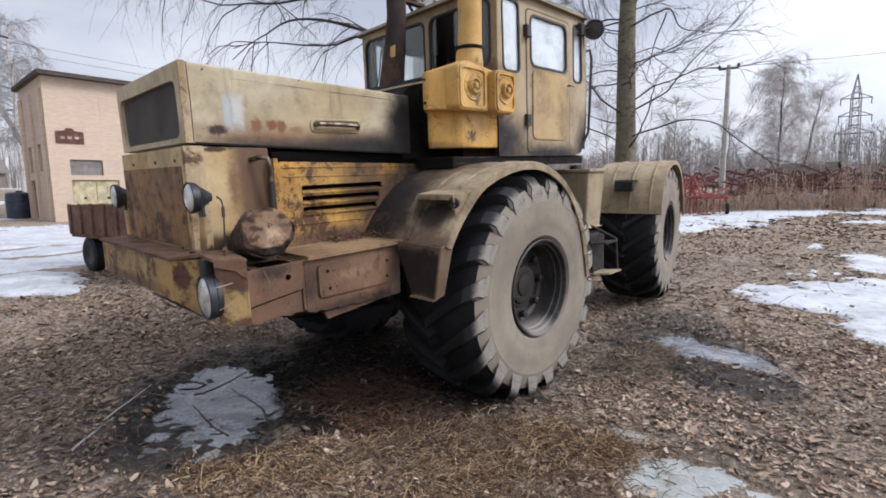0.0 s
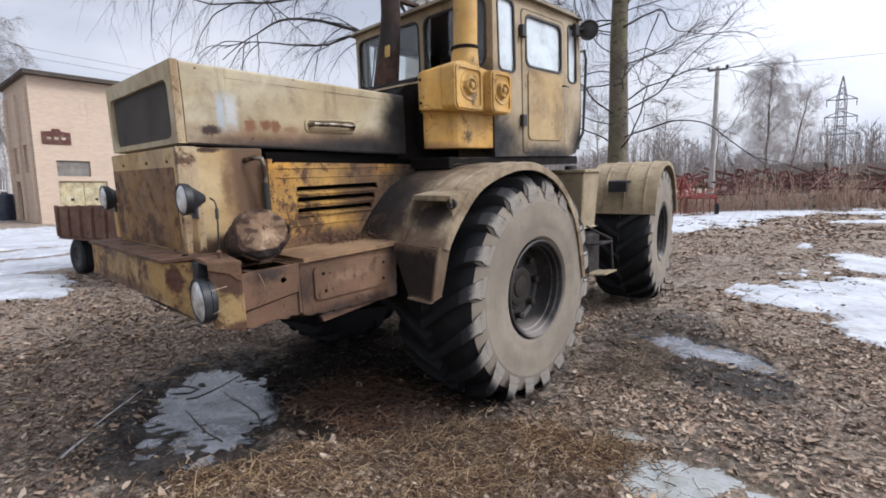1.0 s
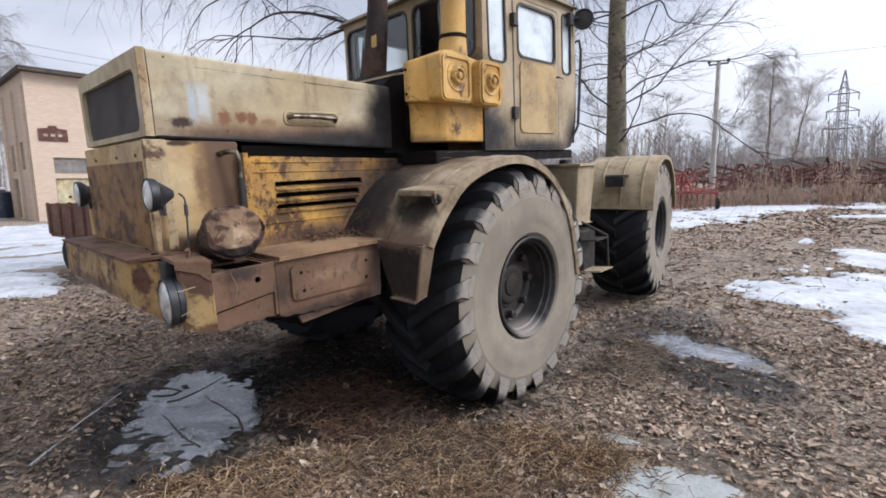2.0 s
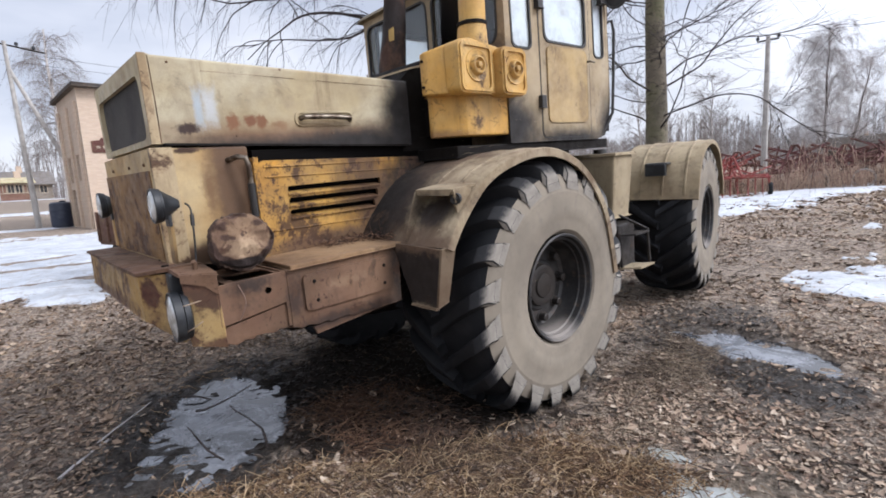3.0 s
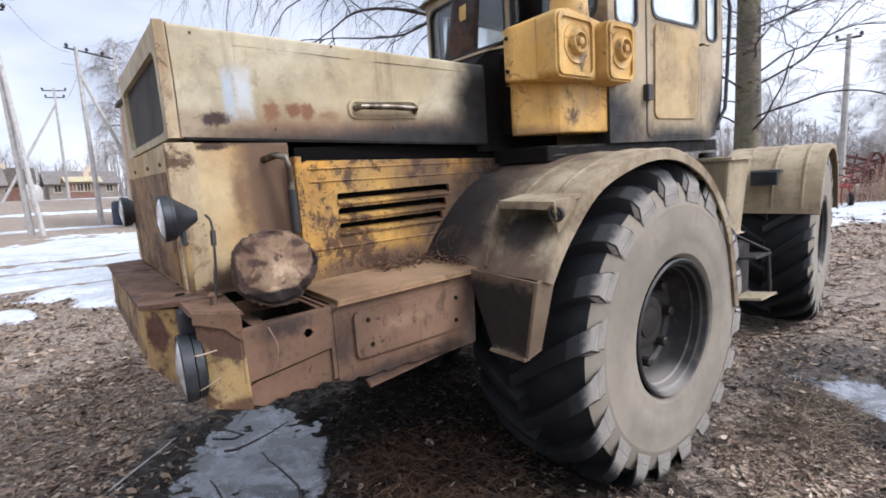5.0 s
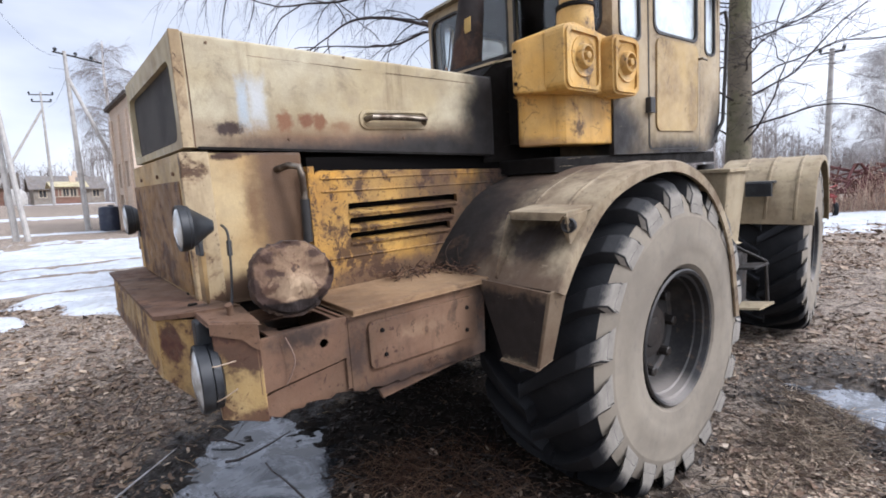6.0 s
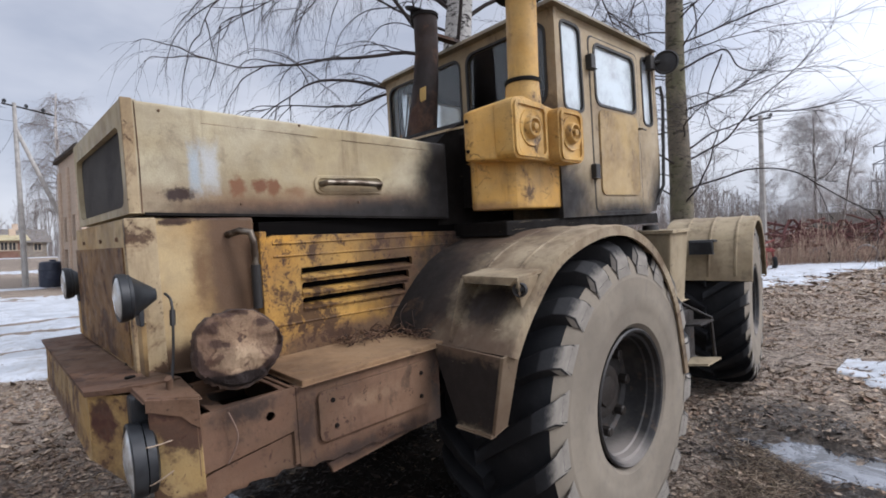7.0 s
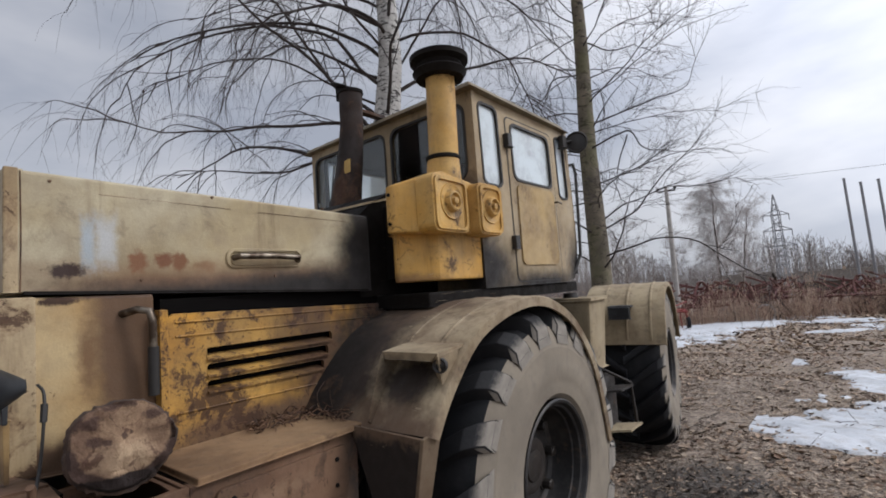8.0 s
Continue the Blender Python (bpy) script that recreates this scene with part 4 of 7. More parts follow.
    part("side_shade_trim", bm, M_INT, cb)
    bm = B()
    box(bm, 0.45, 0.82, 0.75, 1.12, 2.05, 2.18); box(bm, 0.46, 0.81, 1.06, 1.18, 2.15, 2.66)
    part("driver_seat", bm, M_INT, cb, "dark vinyl seat", bevel=0.04, seg=3)
    bm = B()
    box(bm, -0.6, 0.9, 0.24, 0.42, 1.80, 2.38)
    part("dashboard", bm, M_INT, cb, bevel=0.03)
    bm = B()
    tube(bm, [(0.6, 0.42, 2.2), (0.6, 0.55, 2.45)], 0.02, 8)
    for k in range(24):
        a0, a1 = k * math.pi / 12, (k + 1) * math.pi / 12
        c0 = Vector((0.6, 0.55, 2.45))
        f = lambda a: c0 + Vector((0.2 * math.cos(a), 0.17 * math.sin(a), -0.1 * math.sin(a)))
        tube(bm, [f(a0), f(a1)], 0.012, 6, False)
    part("steering_wheel", bm, M_INT, cb)
    # grab rail and mirror
    bm = B()
    tube(bm, [(0.98, 1.43, 2.72), (1.02, 1.47, 2.74), (1.03, 1.485, 2.66), (1.025, 1.475, 2.3), (1.025, 1.45, 2.0), (1.0, 1.38, 1.88), (0.97, 1.30, 1.83)], 0.013, 8)
    part("grab_rail", bm, M_SEAL, tractor, "black grab rail", smooth=40)
    bm = B()
    tube(bm, [(1.0, 1.30, 2.88), (1.07, 1.36, 2.9)], 0.012, 8)
    mr = part("work_lamp", bm, M_SEAL, tractor, "round black work lamp on an arm")
    bm = B()
    lathe(bm, [(-0.05, 0.02), (-0.04, 0.05), (0.0, 0.085), (0.025, 0.088), (0.03, 0.08), (0.02, 0.07), (0.03, 0.0)], (1.10, 1.40, 2.885), (0.3, -0.95, 0.05), 24)
    part("lamp_shell", bm, M_SEAL, mr, smooth=35)
    bm = B()
    box(bm, 1.0, 1.045, 1.27, 1.34, 2.84, 2.94)
    part("lamp_clamp", bm, M_SEAL, mr, bevel=0.008)


def sheet_arch(bm, prof, x0, x1, th, lip, cen):
    """A curved mudguard over a profile of (y, z), with a turned-down outer lip."""
    def inn(p, d):
        v = Vector((cen[0] - p[0], cen[1] - p[1])).normalized()
        return (p[0] + v.x * d, p[1] + v.y * d)
    cols = []
    for i, p in enumerate(prof):
        xa = x0[i] if isinstance(x0, (list, tuple)) else x0
        q, l = inn(p, th), inn(p, lip)
        cols.append([bm.verts.new(c) for c in ((xa, *p), (x1 - 0.012, *p), (x1, *inn(p, 0.008)), (x1, *l), (x1 - 0.012, *l), (x1 - 0.012, *q), (xa, *q))])
    n = len(cols[0])
    for a, b in zip(cols, cols[1:]):
        for k in range(n):
            bm.faces.new((a[k], a[(k + 1) % n], b[(k + 1) % n], b[k]))
    bm.faces.new(cols[0]); bm.faces.new(cols[-1][::-1])


def smooth_profile(pts, n=5):
    out = []
    for i in range(len(pts) - 1):
        p0, p1, p2, p3 = (Vector(pts[max(0, min(len(pts) - 1, j))]) for j in (i - 1, i, i + 1, i + 2))
        for k in range(n):
            t = k / n
            out.append(tuple(0.5 * (2 * p1 + (p2 - p0) * t + (2 * p0 - 5 * p1 + 4 * p2 - p3) * t * t + (3 * p1 - p0 - 3 * p2 + p3) * t ** 3)))
    return out + [tuple(pts[-1])]


def rib(bm, prof, x, w, h, cen):
    cols = []
    for p in prof:
        v = Vector((p[0] - cen[0], p[1] - cen[1])).normalized()
        o = (p[0] + v.x * h, p[1] + v.y * h)
        cols.append([bm.verts.new(c) for c in ((x - w, *p), (x - w * 0.5, *o), (x + w * 0.5, *o), (x + w, *p))])
    for a, b in zip(cols, cols[1:]):
        for k in range(3):
            bm.faces.new((a[k], a[k + 1], b[k + 1], b[k]))


def fenders():
    cen = (0.06, 0.83)
    arc = smooth_profile([(-0.965, 1.275), (-0.86, 1.42), (-0.667, 1.600), (-0.45, 1.69), (-0.2, 1.737), (0.05, 1.722), (0.30, 1.625), (0.50, 1.45), (0.63, 1.24), (0.70, 1.0), (0.745, 0.80)], 4)
    for side in (1, -1):
        bm = B()
        sheet_arch(bm, arc, 0.66, 1.425, 0.016, 0.055, cen)
        # tapering apron below the mudguard, its outer edge turned back as a flange
        hexa(bm, [(1.165, -1.000, 0.965), (1.322, -0.975, 0.955), (1.322, -0.960, 0.955), (1.165, -0.985, 0.965), (1.03, -1.00, 1.285), (1.395, -0.985, 1.270), (1.395, -0.968, 1.270), (1.03, -0.985, 1.285)])
        if side < 0:
            bmesh.ops.scale(bm, vec=(-1, 1, 1), verts=bm.verts)
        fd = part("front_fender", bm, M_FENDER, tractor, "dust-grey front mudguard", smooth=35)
        bm = B()
        hexa(bm, [(1.322, -0.977, 0.955), (1.336, -0.975, 0.952), (1.346, -0.905, 0.975), (1.334, -0.905, 0.975), (1.395, -0.987, 1.270), (1.411, -0.985, 1.272), (1.425, -0.895, 1.300), (1.411, -0.895, 1.300)])
        hexa(bm, [(1.16, -1.012, 0.957), (1.330, -0.987, 0.945), (1.330, -0.962, 0.945), (1.16, -0.985, 0.957), (1.16, -1.012, 0.967), (1.330, -0.987, 0.956), (1.330, -0.962, 0.956), (1.16, -0.985, 0.967)])
        if side < 0:
            bmesh.ops.scale(bm, vec=(-1, 1, 1), verts=bm.verts)
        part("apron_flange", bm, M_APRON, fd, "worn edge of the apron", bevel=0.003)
        bm = B()
        for x in (1.285, 1.10):
            rib(bm, arc[3:30], x, 0.009, 0.006, cen)
        if side < 0:
            bmesh.ops.scale(bm, vec=(-1, 1, 1), verts=bm.verts)
        part("seam", bm, M_FENDER, fd)
        if side > 0:
            bm = B()
            hexa(bm, [(1.10, -0.86, 1.548), (1.405, -0.87, 1.548), (1.405, -0.70, 1.566), (1.10, -0.70, 1.566), (1.10, -0.86, 1.562), (1.405, -0.87, 1.562), (1.405, -0.70, 1.58), (1.10, -0.70, 1.58)])
            hexa(bm, [(1.10, -0.865, 1.53), (1.37, -0.872, 1.53), (1.37, -0.855, 1.53), (1.10, -0.85, 1.53), (1.10, -0.865, 1.562), (1.405, -0.872, 1.562), (1.405, -0.855, 1.562), (1.10, -0.85, 1.562)])
            part("fender_shelf", bm, M_FENDER, fd, "bent light bracket", bevel=0.003)
            bm = B()
            plate(bm, [(-0.872, 1.55), (-0.966, 1.30), (-0.955, 1.285), (-0.87, 1.41), (-0.80, 1.475), (-0.70, 1.565)], [], lambda u, v, d: (1.10 + d, u, v), 0.01)
            part("shelf_cheek", bm, M_FENDER, fd)
            bm = B()
            hexa(bm, [(1.375, -0.83, 1.44), (1.40, -0.85, 1.44), (1.41, -0.80, 1.44), (1.39, -0.79, 1.44), (1.35, -0.86, 1.555), (1.405, -0.87, 1.555), (1.41, -0.74, 1.56), (1.36, -0.74, 1.56)])
            part("shelf_gusset", bm, M_FENDER, fd, bevel=0.003)
            bm = B()
            lathe(bm, [(-0.01, 0.030), (0.006, 0.030), (0.010, 0.026), (0.004, 0.020), (0.000, 0.018), (0.004, 0.010), (0.010, 0.008), (0.010, 0)], (1.398, -0.850, 1.512), (0.35, -0.93, 0), 18)
            part("marker_lamp", bm, M_RIM, fd, "small round marker lamp socket", smooth=30)


def lug_bar(bm):
    """One chevron lug of a tyre that turns about x; its outer end is dusty."""
    secs = []
    for x, ro, ri, a, hw in ((0.348, 0.688, 0.648, -0.058, 0.088), (0.349, 0.742, 0.685, -0.036, 0.074), (0.330, 0.798, 0.715, -0.006, 0.062), (0.292, 0.834, 0.742, 0.030, 0.055), (0.22, 0.853, 0.768, 0.09, 0.049), (0.11, 0.861, 0.785, 0.19, 0.041), (-0.01, 0.863, 0.79, 0.29, 0.038)):
        secs.append([bm.verts.new((x, r * math.cos(w), r * math.sin(w))) for r, w in ((ri, a - hw * 1.25), (ro, a - hw), (ro, a + hw), (ri, a + hw * 1.25))])
    for i, (p, q) in enumerate(zip(secs, secs[1:])):
        for j in range(3):
            bm.faces.new((p[j], p[j + 1], q[j + 1], q[j])).material_index = 1 if i < 2 else 0
    bm.faces.new(secs[0]).material_index = 1
    bm.faces.new(secs[-1][::-1]).material_index = 0


def wheel_meshes():
    bm = B()
    prof = [(-0.25, 0.35), (-0.30, 0.40), (-0.335, 0.52), (-0.345, 0.66), (-0.325, 0.74), (-0.28, 0.775), (-0.15, 0.792), (0.0, 0.798), (0.15, 0.792), (0.27, 0.768), (0.315, 0.735), (0.342, 0.675),
            (0.346, 0.632), (0.3475, 0.628), (0.3475, 0.622), (0.3465, 0.616), (0.354, 0.54), (0.354, 0.47), (0.352, 0.465), (0.350, 0.43), (0.342, 0.385), (0.31, 0.358), (0.25, 0.35)]
    lathe(bm, prof, (0, 0, 0), (1, 0, 0), 96, [1, 1, 1, 1, 1, 1, 1, 1, 1, 1, 0, 0, 0, 0, 0, 0, 0, 0, 0, 0, 0, 0])
    tyre = part("tyre", bm, [M_SIDEWALL, M_TREAD, M_LUGEND], None, smooth=28)
    bm = B()
    lathe(bm, [(-0.26, 0.35), (-0.28, 0.335), (0.30, 0.335), (0.318, 0.352), (0.334, 0.358), (0.341, 0.350), (0.336, 0.338), (0.312, 0.330), (0.306, 0.316), (0.27, 0.312), (0.264, 0.302), (0.19, 0.296), (0.15, 0.284), (0.135, 0.26), (0.138, 0.18), (0.155, 0.165), (0.155, 0.0)], (0, 0, 0), (1, 0, 0), 56)
    rim = part("wheel", bm, M_RIM, None, smooth=30)
    bm = B()
    lathe(bm, [(0.15, 0.15), (0.18, 0.14), (0.186, 0.12), (0.18, 0.085), (0.192, 0.08), (0.196, 0.06), (0.196, 0.0)], (0, 0, 0), (1, 0, 0), 28)
    hub = part("hub", bm, M_BLACK, None, smooth=30)
    bm = B()
    lathe(bm, [(0.12, 0.040), (0.142, 0.040), (0.145, 0.029), (0.188, 0.029), (0.194, 0.021), (0.194, 0)], (0, 0, 0), (1, 0, 0), 8)
    nut = part("wheel_nut", bm, M_BLACK, None)
    bm = B()
    lug_bar(bm)
    lug = part("lug", bm, [M_TREAD, M_LUGEND], None, bevel=0.016, smooth=60, seg=3)
    bm = B()
    lug_bar(bm)
    dark = part("lug", bm, [M_TREAD, M_TREAD], None, bevel=0.008, smooth=50)
    out = [o.data for o in (rim, tyre, hub, nut, lug, dark)]
    for o in (rim, tyre, hub, nut, lug, dark):
        bpy.data.objects.remove(o)
    return out


def wheels(meshes):
    rim, tyre, hub, nut, lug, dark = meshes
    rear = Matrix.Translation((0, 1.6, 0)) @ pose(0, 0, 0, 0, 0, 9.3)
    spots = [(Matrix.Translation((1.062, 0.06, 0.83)), 0), (Matrix.Translation((-1.062, 0.06, 0.83)), 180),
             (rear @ Matrix.Translation((1.042, 1.66, 0.83)), 0), (rear @ Matrix.Translation((-1.042, 1.66, 0.83)), 180)]
    for i, (m, flip) in enumerate(spots):
        w = new("wheel", rim)
        w.parent = tractor
        w.matrix_local = m @ pose(0, 0, 0, 0, 0, flip)
        w["label"] = "dark steel wheel with a big lugged tyre, sidewall grey with dust"
        for name, me in (("tyre", tyre), ("hub", hub)):
            o = new(name, me)
            o.parent = w
        for k in range(40):
            o = new("lug", lug if k % 2 else dark)
            o.parent = w
            o.matrix_local = pose(0, 0, 0, 9 * k, 0, 0) if k % 2 else pose(0, 0, 0, 9 * k, 0, 0) @ Matrix.Diagonal((-1, 1, 1, 1))
        for k in range(8):
            a = k * math.pi / 4 + 0.04
            o = new("wheel_nut", nut)
            o.parent = w
            o.matrix_local = Matrix.Translation((0, 0.228 * math.cos(a), 0.228 * math.sin(a)))
    return rear


def chassis(rear):
    bm = B()
    box(bm, -0.48, 0.48, -1.92, 1.5, 0.92, 1.28)
    box(bm, -0.60, 0.62, -1.5, -0.95, 0.92, 1.25)
    part("front_chassis", bm, M_BLACK, tractor, "greasy black front frame", bevel=0.02)
    bm = B()
    tube(bm, [(-0.98, 0.06, 0.83), (-0.5, 0.06, 0.83), (-0.32, 0.06, 0.8), (0, 0.06, 0.78), (0.32, 0.06, 0.8), (0.5, 0.06, 0.83), (0.98, 0.06, 0.83)], [0.14, 0.16, 0.22, 0.3, 0.22, 0.16, 0.14], 20)
    part("front_axle", bm, M_BLACK, tractor, smooth=40)
    bm = B()
    hexa(bm, [(-0.30, -1.3, 0.74), (0.30, -1.3, 0.74), (0.30, -0.5, 0.66), (-0.30, -0.5, 0.66), (-0.5, -1.85, 0.9), (0.5, -1.85, 0.9), (0.5, -0.4, 0.9), (-0.5, -0.4, 0.9)])
    part("sump", bm, M_BLACK, tractor, bevel=0.04)
    bm = B()
    box(bm, -0.55, 0.66, -0.5, 1.35, 1.25, 1.72)
    part("transmission_housing", bm, M_BLACK, tractor, bevel=0.02)
    objs = []
    bm = B()
    box(bm, -0.46, 0.46, -0.1, 2.55, 0.80, 1.25); box(bm, -0.3, 0.3, 2.5, 2.75, 0.6, 1.1)
    objs.append(part("rear_chassis", bm, M_BLACK, tractor, "black rear frame", bevel=0.02))
    bm = B()
    tube(bm, [(-0.98, 1.66, 0.83), (-0.5, 1.66, 0.83), (-0.32, 1.66, 0.8), (0, 1.66, 0.78), (0.32, 1.66, 0.8), (0.5, 1.66, 0.83), (0.98, 1.66, 0.83)], [0.14, 0.16, 0.22, 0.3, 0.22, 0.16, 0.14], 20)
    objs.append(part("rear_axle", bm, M_BLACK, tractor, smooth=40))
    cen = (1.66, 0.83)
    prof = smooth_profile([(0.85, 1.13), (0.91, 1.35), (1.05, 1.55), (1.28, 1.672), (1.60, 1.712), (1.90, 1.655), (2.14, 1.50), (2.32, 1.26), (2.39, 1.03)], 4)
    for side in (1, -1):
        bm = B()
        sheet_arch(bm, prof, 0.66, 1.435, 0.016, 0.05, cen)
        if side < 0:
            bmesh.ops.scale(bm, vec=(-1, 1, 1), verts=bm.verts)
        fd = part("rear_fender", bm, M_RFENDER, tractor, "beige ribbed rear mudguard", smooth=35)
        bm = B()
        for x in (0.86, 1.08, 1.30):
            rib(bm, prof[1:], x, 0.014, 0.010, cen)
        if side < 0:
            bmesh.ops.scale(bm, vec=(-1, 1, 1), verts=bm.verts)
        part("pressed_ribs", bm, M_RFENDER, fd)
        objs.append(fd)
        if side > 0:
            bm = B()
            box(bm, 0.93, 1.13, 0.80, 0.88, 1.38, 1.50); box(bm, 0.92, 1.14, 0.84, 1.0, 1.495, 1.51)
            part("lamp_box", bm, M_SHELL, fd, "black lamp box", bevel=0.008)
    for o in objs:
        o.matrix_local = rear
    # tank, ladder
    bm = B()
    hexa(bm, [(0.62, 1.22, 1.12), (1.13, 1.22, 1.12), (1.13, 1.50, 1.12), (0.62, 1.50, 1.12), (0.62, 1.20, 1.64), (1.165, 1.20, 1.64), (1.165, 1.52, 1.64), (0.62, 1.52, 1.64)])
    tk = part("hydraulic_tank", bm, M_RFENDER, tractor, "beige oil tank behind the wheel", bevel=0.02)
    bm = B()
    box(bm, 0.61, 1.185, 1.185, 1.535, 1.64, 1.662)
    part("tank_lid", bm, M_RFENDER, tk, bevel=0.006)
    bm = B()
    tube(bm, [(0.95, 1.36, 1.66), (0.95, 1.36, 1.70)], [0.06, 0.055], 16)
    part("filler_cap", bm, M_SEAL, tk, smooth=40)
    bm = B()
    tube(bm, [(1.10, 1.32, 1.15), (1.34, 1.40, 1.02), (1.36, 1.40, 0.72)], 0.012, 8)
    tube(bm, [(1.05, 1.15, 1.10), (1.22, 1.16, 1.0), (1.24, 1.16, 0.70)], 0.012, 8)
    ld = part("ladder", bm, M_BLACK, tractor, "black boarding ladder with a bent tread")
    for z, s in ((0.71, 0.0), (0.98, -0.04)):
        bm = B()
        hexa(bm, [(1.20 + s, 1.13, z), (1.38 + s, 1.20, z + 0.012), (1.40 + s, 1.40, z + 0.02), (1.20 + s, 1.36, z), (1.20 + s, 1.13, z + 0.014), (1.38 + s, 1.20, z + 0.026), (1.40 + s, 1.40, z + 0.034), (1.20 + s, 1.36, z + 0.014)])
        part("tread", bm, M_RFENDER if z < 0.8 else M_BLACK, ld, bevel=0.003)
    bm = B()
    box(bm, 0.95, 1.22, 1.14, 1.42, 0.72, 1.08)
    part("tool_box", bm, M_BLACK, tractor, "black tool box", bevel=0.015)
    # loose hoses and cables
    rnd = random.Random(3)
    bm = B()
    for k in range(5):
        p = [(0.62, -0.5 + 0.08 * k, 1.62), (0.75 + rnd.uniform(-0.03, 0.05), -0.72 + 0.07 * k, 1.50), (0.72, -0.80 + 0.05 * k, 1.40), (0.66, -0.85, 1.31)]
        tube(bm, smooth3(p, 3), 0.009, 6)
    part("hoses", bm, M_SEAL, tractor, "tangled black hoses")
    bm = B()
    tube(bm, smooth3([(0.785, -1.94, 1.61), (0.83, -1.935, 1.585), (0.845, -1.94, 1.50), (0.855, -1.95, 1.40), (0.90, -1.97, 1.345)]), 0.0045, 6)
    tube(bm, [(0.838, -1.936, 1.56), (0.845, -1.94, 1.51)], 0.009, 6)
    part("lamp_cable", bm, M_SEAL, tractor, "black lamp cable")


def smooth3(pts, n=5):
    out = []
    for i in range(len(pts) - 1):
        p0, p1, p2, p3 = (Vector(pts[max(0, min(len(pts) - 1, j))]) for j in (i - 1, i, i + 1, i + 2))
        for k in range(n):
            t = k / n
            out.append(0.5 * (2 * p1 + (p2 - p0) * t + (2 * p0 - 5 * p1 + 4 * p2 - p3) * t * t + (3 * p1 - p0 - 3 * p2 + p3) * t ** 3))
    return out + [Vector(pts[-1])]


hood()
front_body()
engine_side()
deck()
lamp(0.785, -2.072, 1.612, 0.073, "headlamp", "round black headlamp with a dented shell", -0.02, (0.705, -2.000, 1.34))
lamp(-0.63, -2.055, 1.60, 0.078, "headlamp", "round black headlamp", 0.0, (-0.60, -2.0, 1.335))
lamp(0.918, -2.10, 1.145, 0.104, "headlamp", "lower round black headlamp sunk in the bumper corner", -0.08, drum=True)
air_cleaner()
cab()
fenders()
REAR = wheels(wheel_meshes())
chassis(REAR)

# ---- ground ----


TABLES = {}


def lattice(seed, n=256):
    if seed not in TABLES:
        TABLES[seed] = np.random.RandomState(seed).rand(n, n)
    return TABLES[seed]


def vnoise(x, y, tab):
    n = tab.shape[0]
    xi, yi = np.floor(x).astype(int), np.floor(y).astype(int)
    fx, fy = x - xi, y - yi
    fx, fy = fx * fx * (3 - 2 * fx), fy * fy * (3 - 2 * fy)
    a, b = tab[xi % n, yi % n], tab[(xi + 1) % n, yi % n]
    c, d = tab[xi % n, (yi + 1) % n], tab[(xi + 1) % n, (yi + 1) % n]
    return (a * (1 - fx) + b * fx) * (1 - fy) + (c * (1 - fx) + d * fx) * fy


def fbm(x, y, scale, octaves=4, seed=1):
    out, amp, tot = 0.0, 1.0, 0.0
    for k in range(octaves):
        out = out + amp * vnoise(x * scale + 17.3 * k, y * scale - 9.1 * k, lattice(seed + k))
        tot += amp
        amp *= 0.5
        scale *= 2.07
    return out / tot - 0.5


def ell(x, y, cx, cy, rx, ry, turn=0.0):
    c, s = math.cos(turn), math.sin(turn)
    u, v = (x - cx) * c + (y - cy) * s, -(x - cx) * s + (y - cy) * c
    return np.sqrt((u / rx) ** 2 + (v / ry) ** 2)


PUDDLES = [(-0.20, -1.66, 0.86, 0.47, -0.46), (2.10, 1.80, 0.66, 0.36, -0.36)]


def shore(x, y, cx, cy, rx, ry, tn):
    """Distance from a puddle's middle, 1 at its ragged edge."""
    return ell(x, y, cx, cy, rx, ry, tn) + 0.8 * fbm(x, y, 2.6, 5, 31) + 0.6 * fbm(x, y, 13.0, 4, 37)


def ground_z(x, y):
    x, y = np.asarray(x, float), np.asarray(y, float)
    far = np.hypot(x - 1, y)
    z = 0.10 * fbm(x, y, 0.33, 3, 3) + 0.05 * fbm(x, y, 1.6, 4, 9) + 0.02 * fbm(x, y, 9.0, 3, 21)
    z = z * np.clip(1.3 - far / 60, 0.15, 1) + 0.02
    z = z + 0.020 * np.clip(-x - 11, 0, 24) + 0.085 * np.clip(-x - 35, 0, 25) + 0.02 * np.clip(-x - 60, 0, 40)
    z = z - 0.05 * np.exp(-ell(x, y, 1.15, 0.1, 0.7, 0.9) ** 2)
    z = np.maximum(z, -0.008 + 0.02 * fbm(x, y, 5.0, 3, 33))
    for cx, cy, rx, ry, tn in PUDDLES:
        d = shore(x, y, cx, cy, rx, ry, tn)
        k = 1 / (1 + np.exp((d - 1.0) * 8))
        z = z * (1 - 0.8 * k) - (0.044 - 0.062 * fbm(x, y, 5.0, 4, 41) - 0.045 * fbm(x, y, 21.0, 3, 47)) * k
        # trodden mud round the water
        z = z + 0.045 * fbm(x, y, 11.0, 3, 44) * np.exp(-((d - 1.15) / 0.45) ** 2)
    # the raised heap of litter by the far snow
    z = z + 0.24 * np.exp(-(ell(x, y, 1.3, 7.1, 1.5, 1.2) ** 2))
    return z


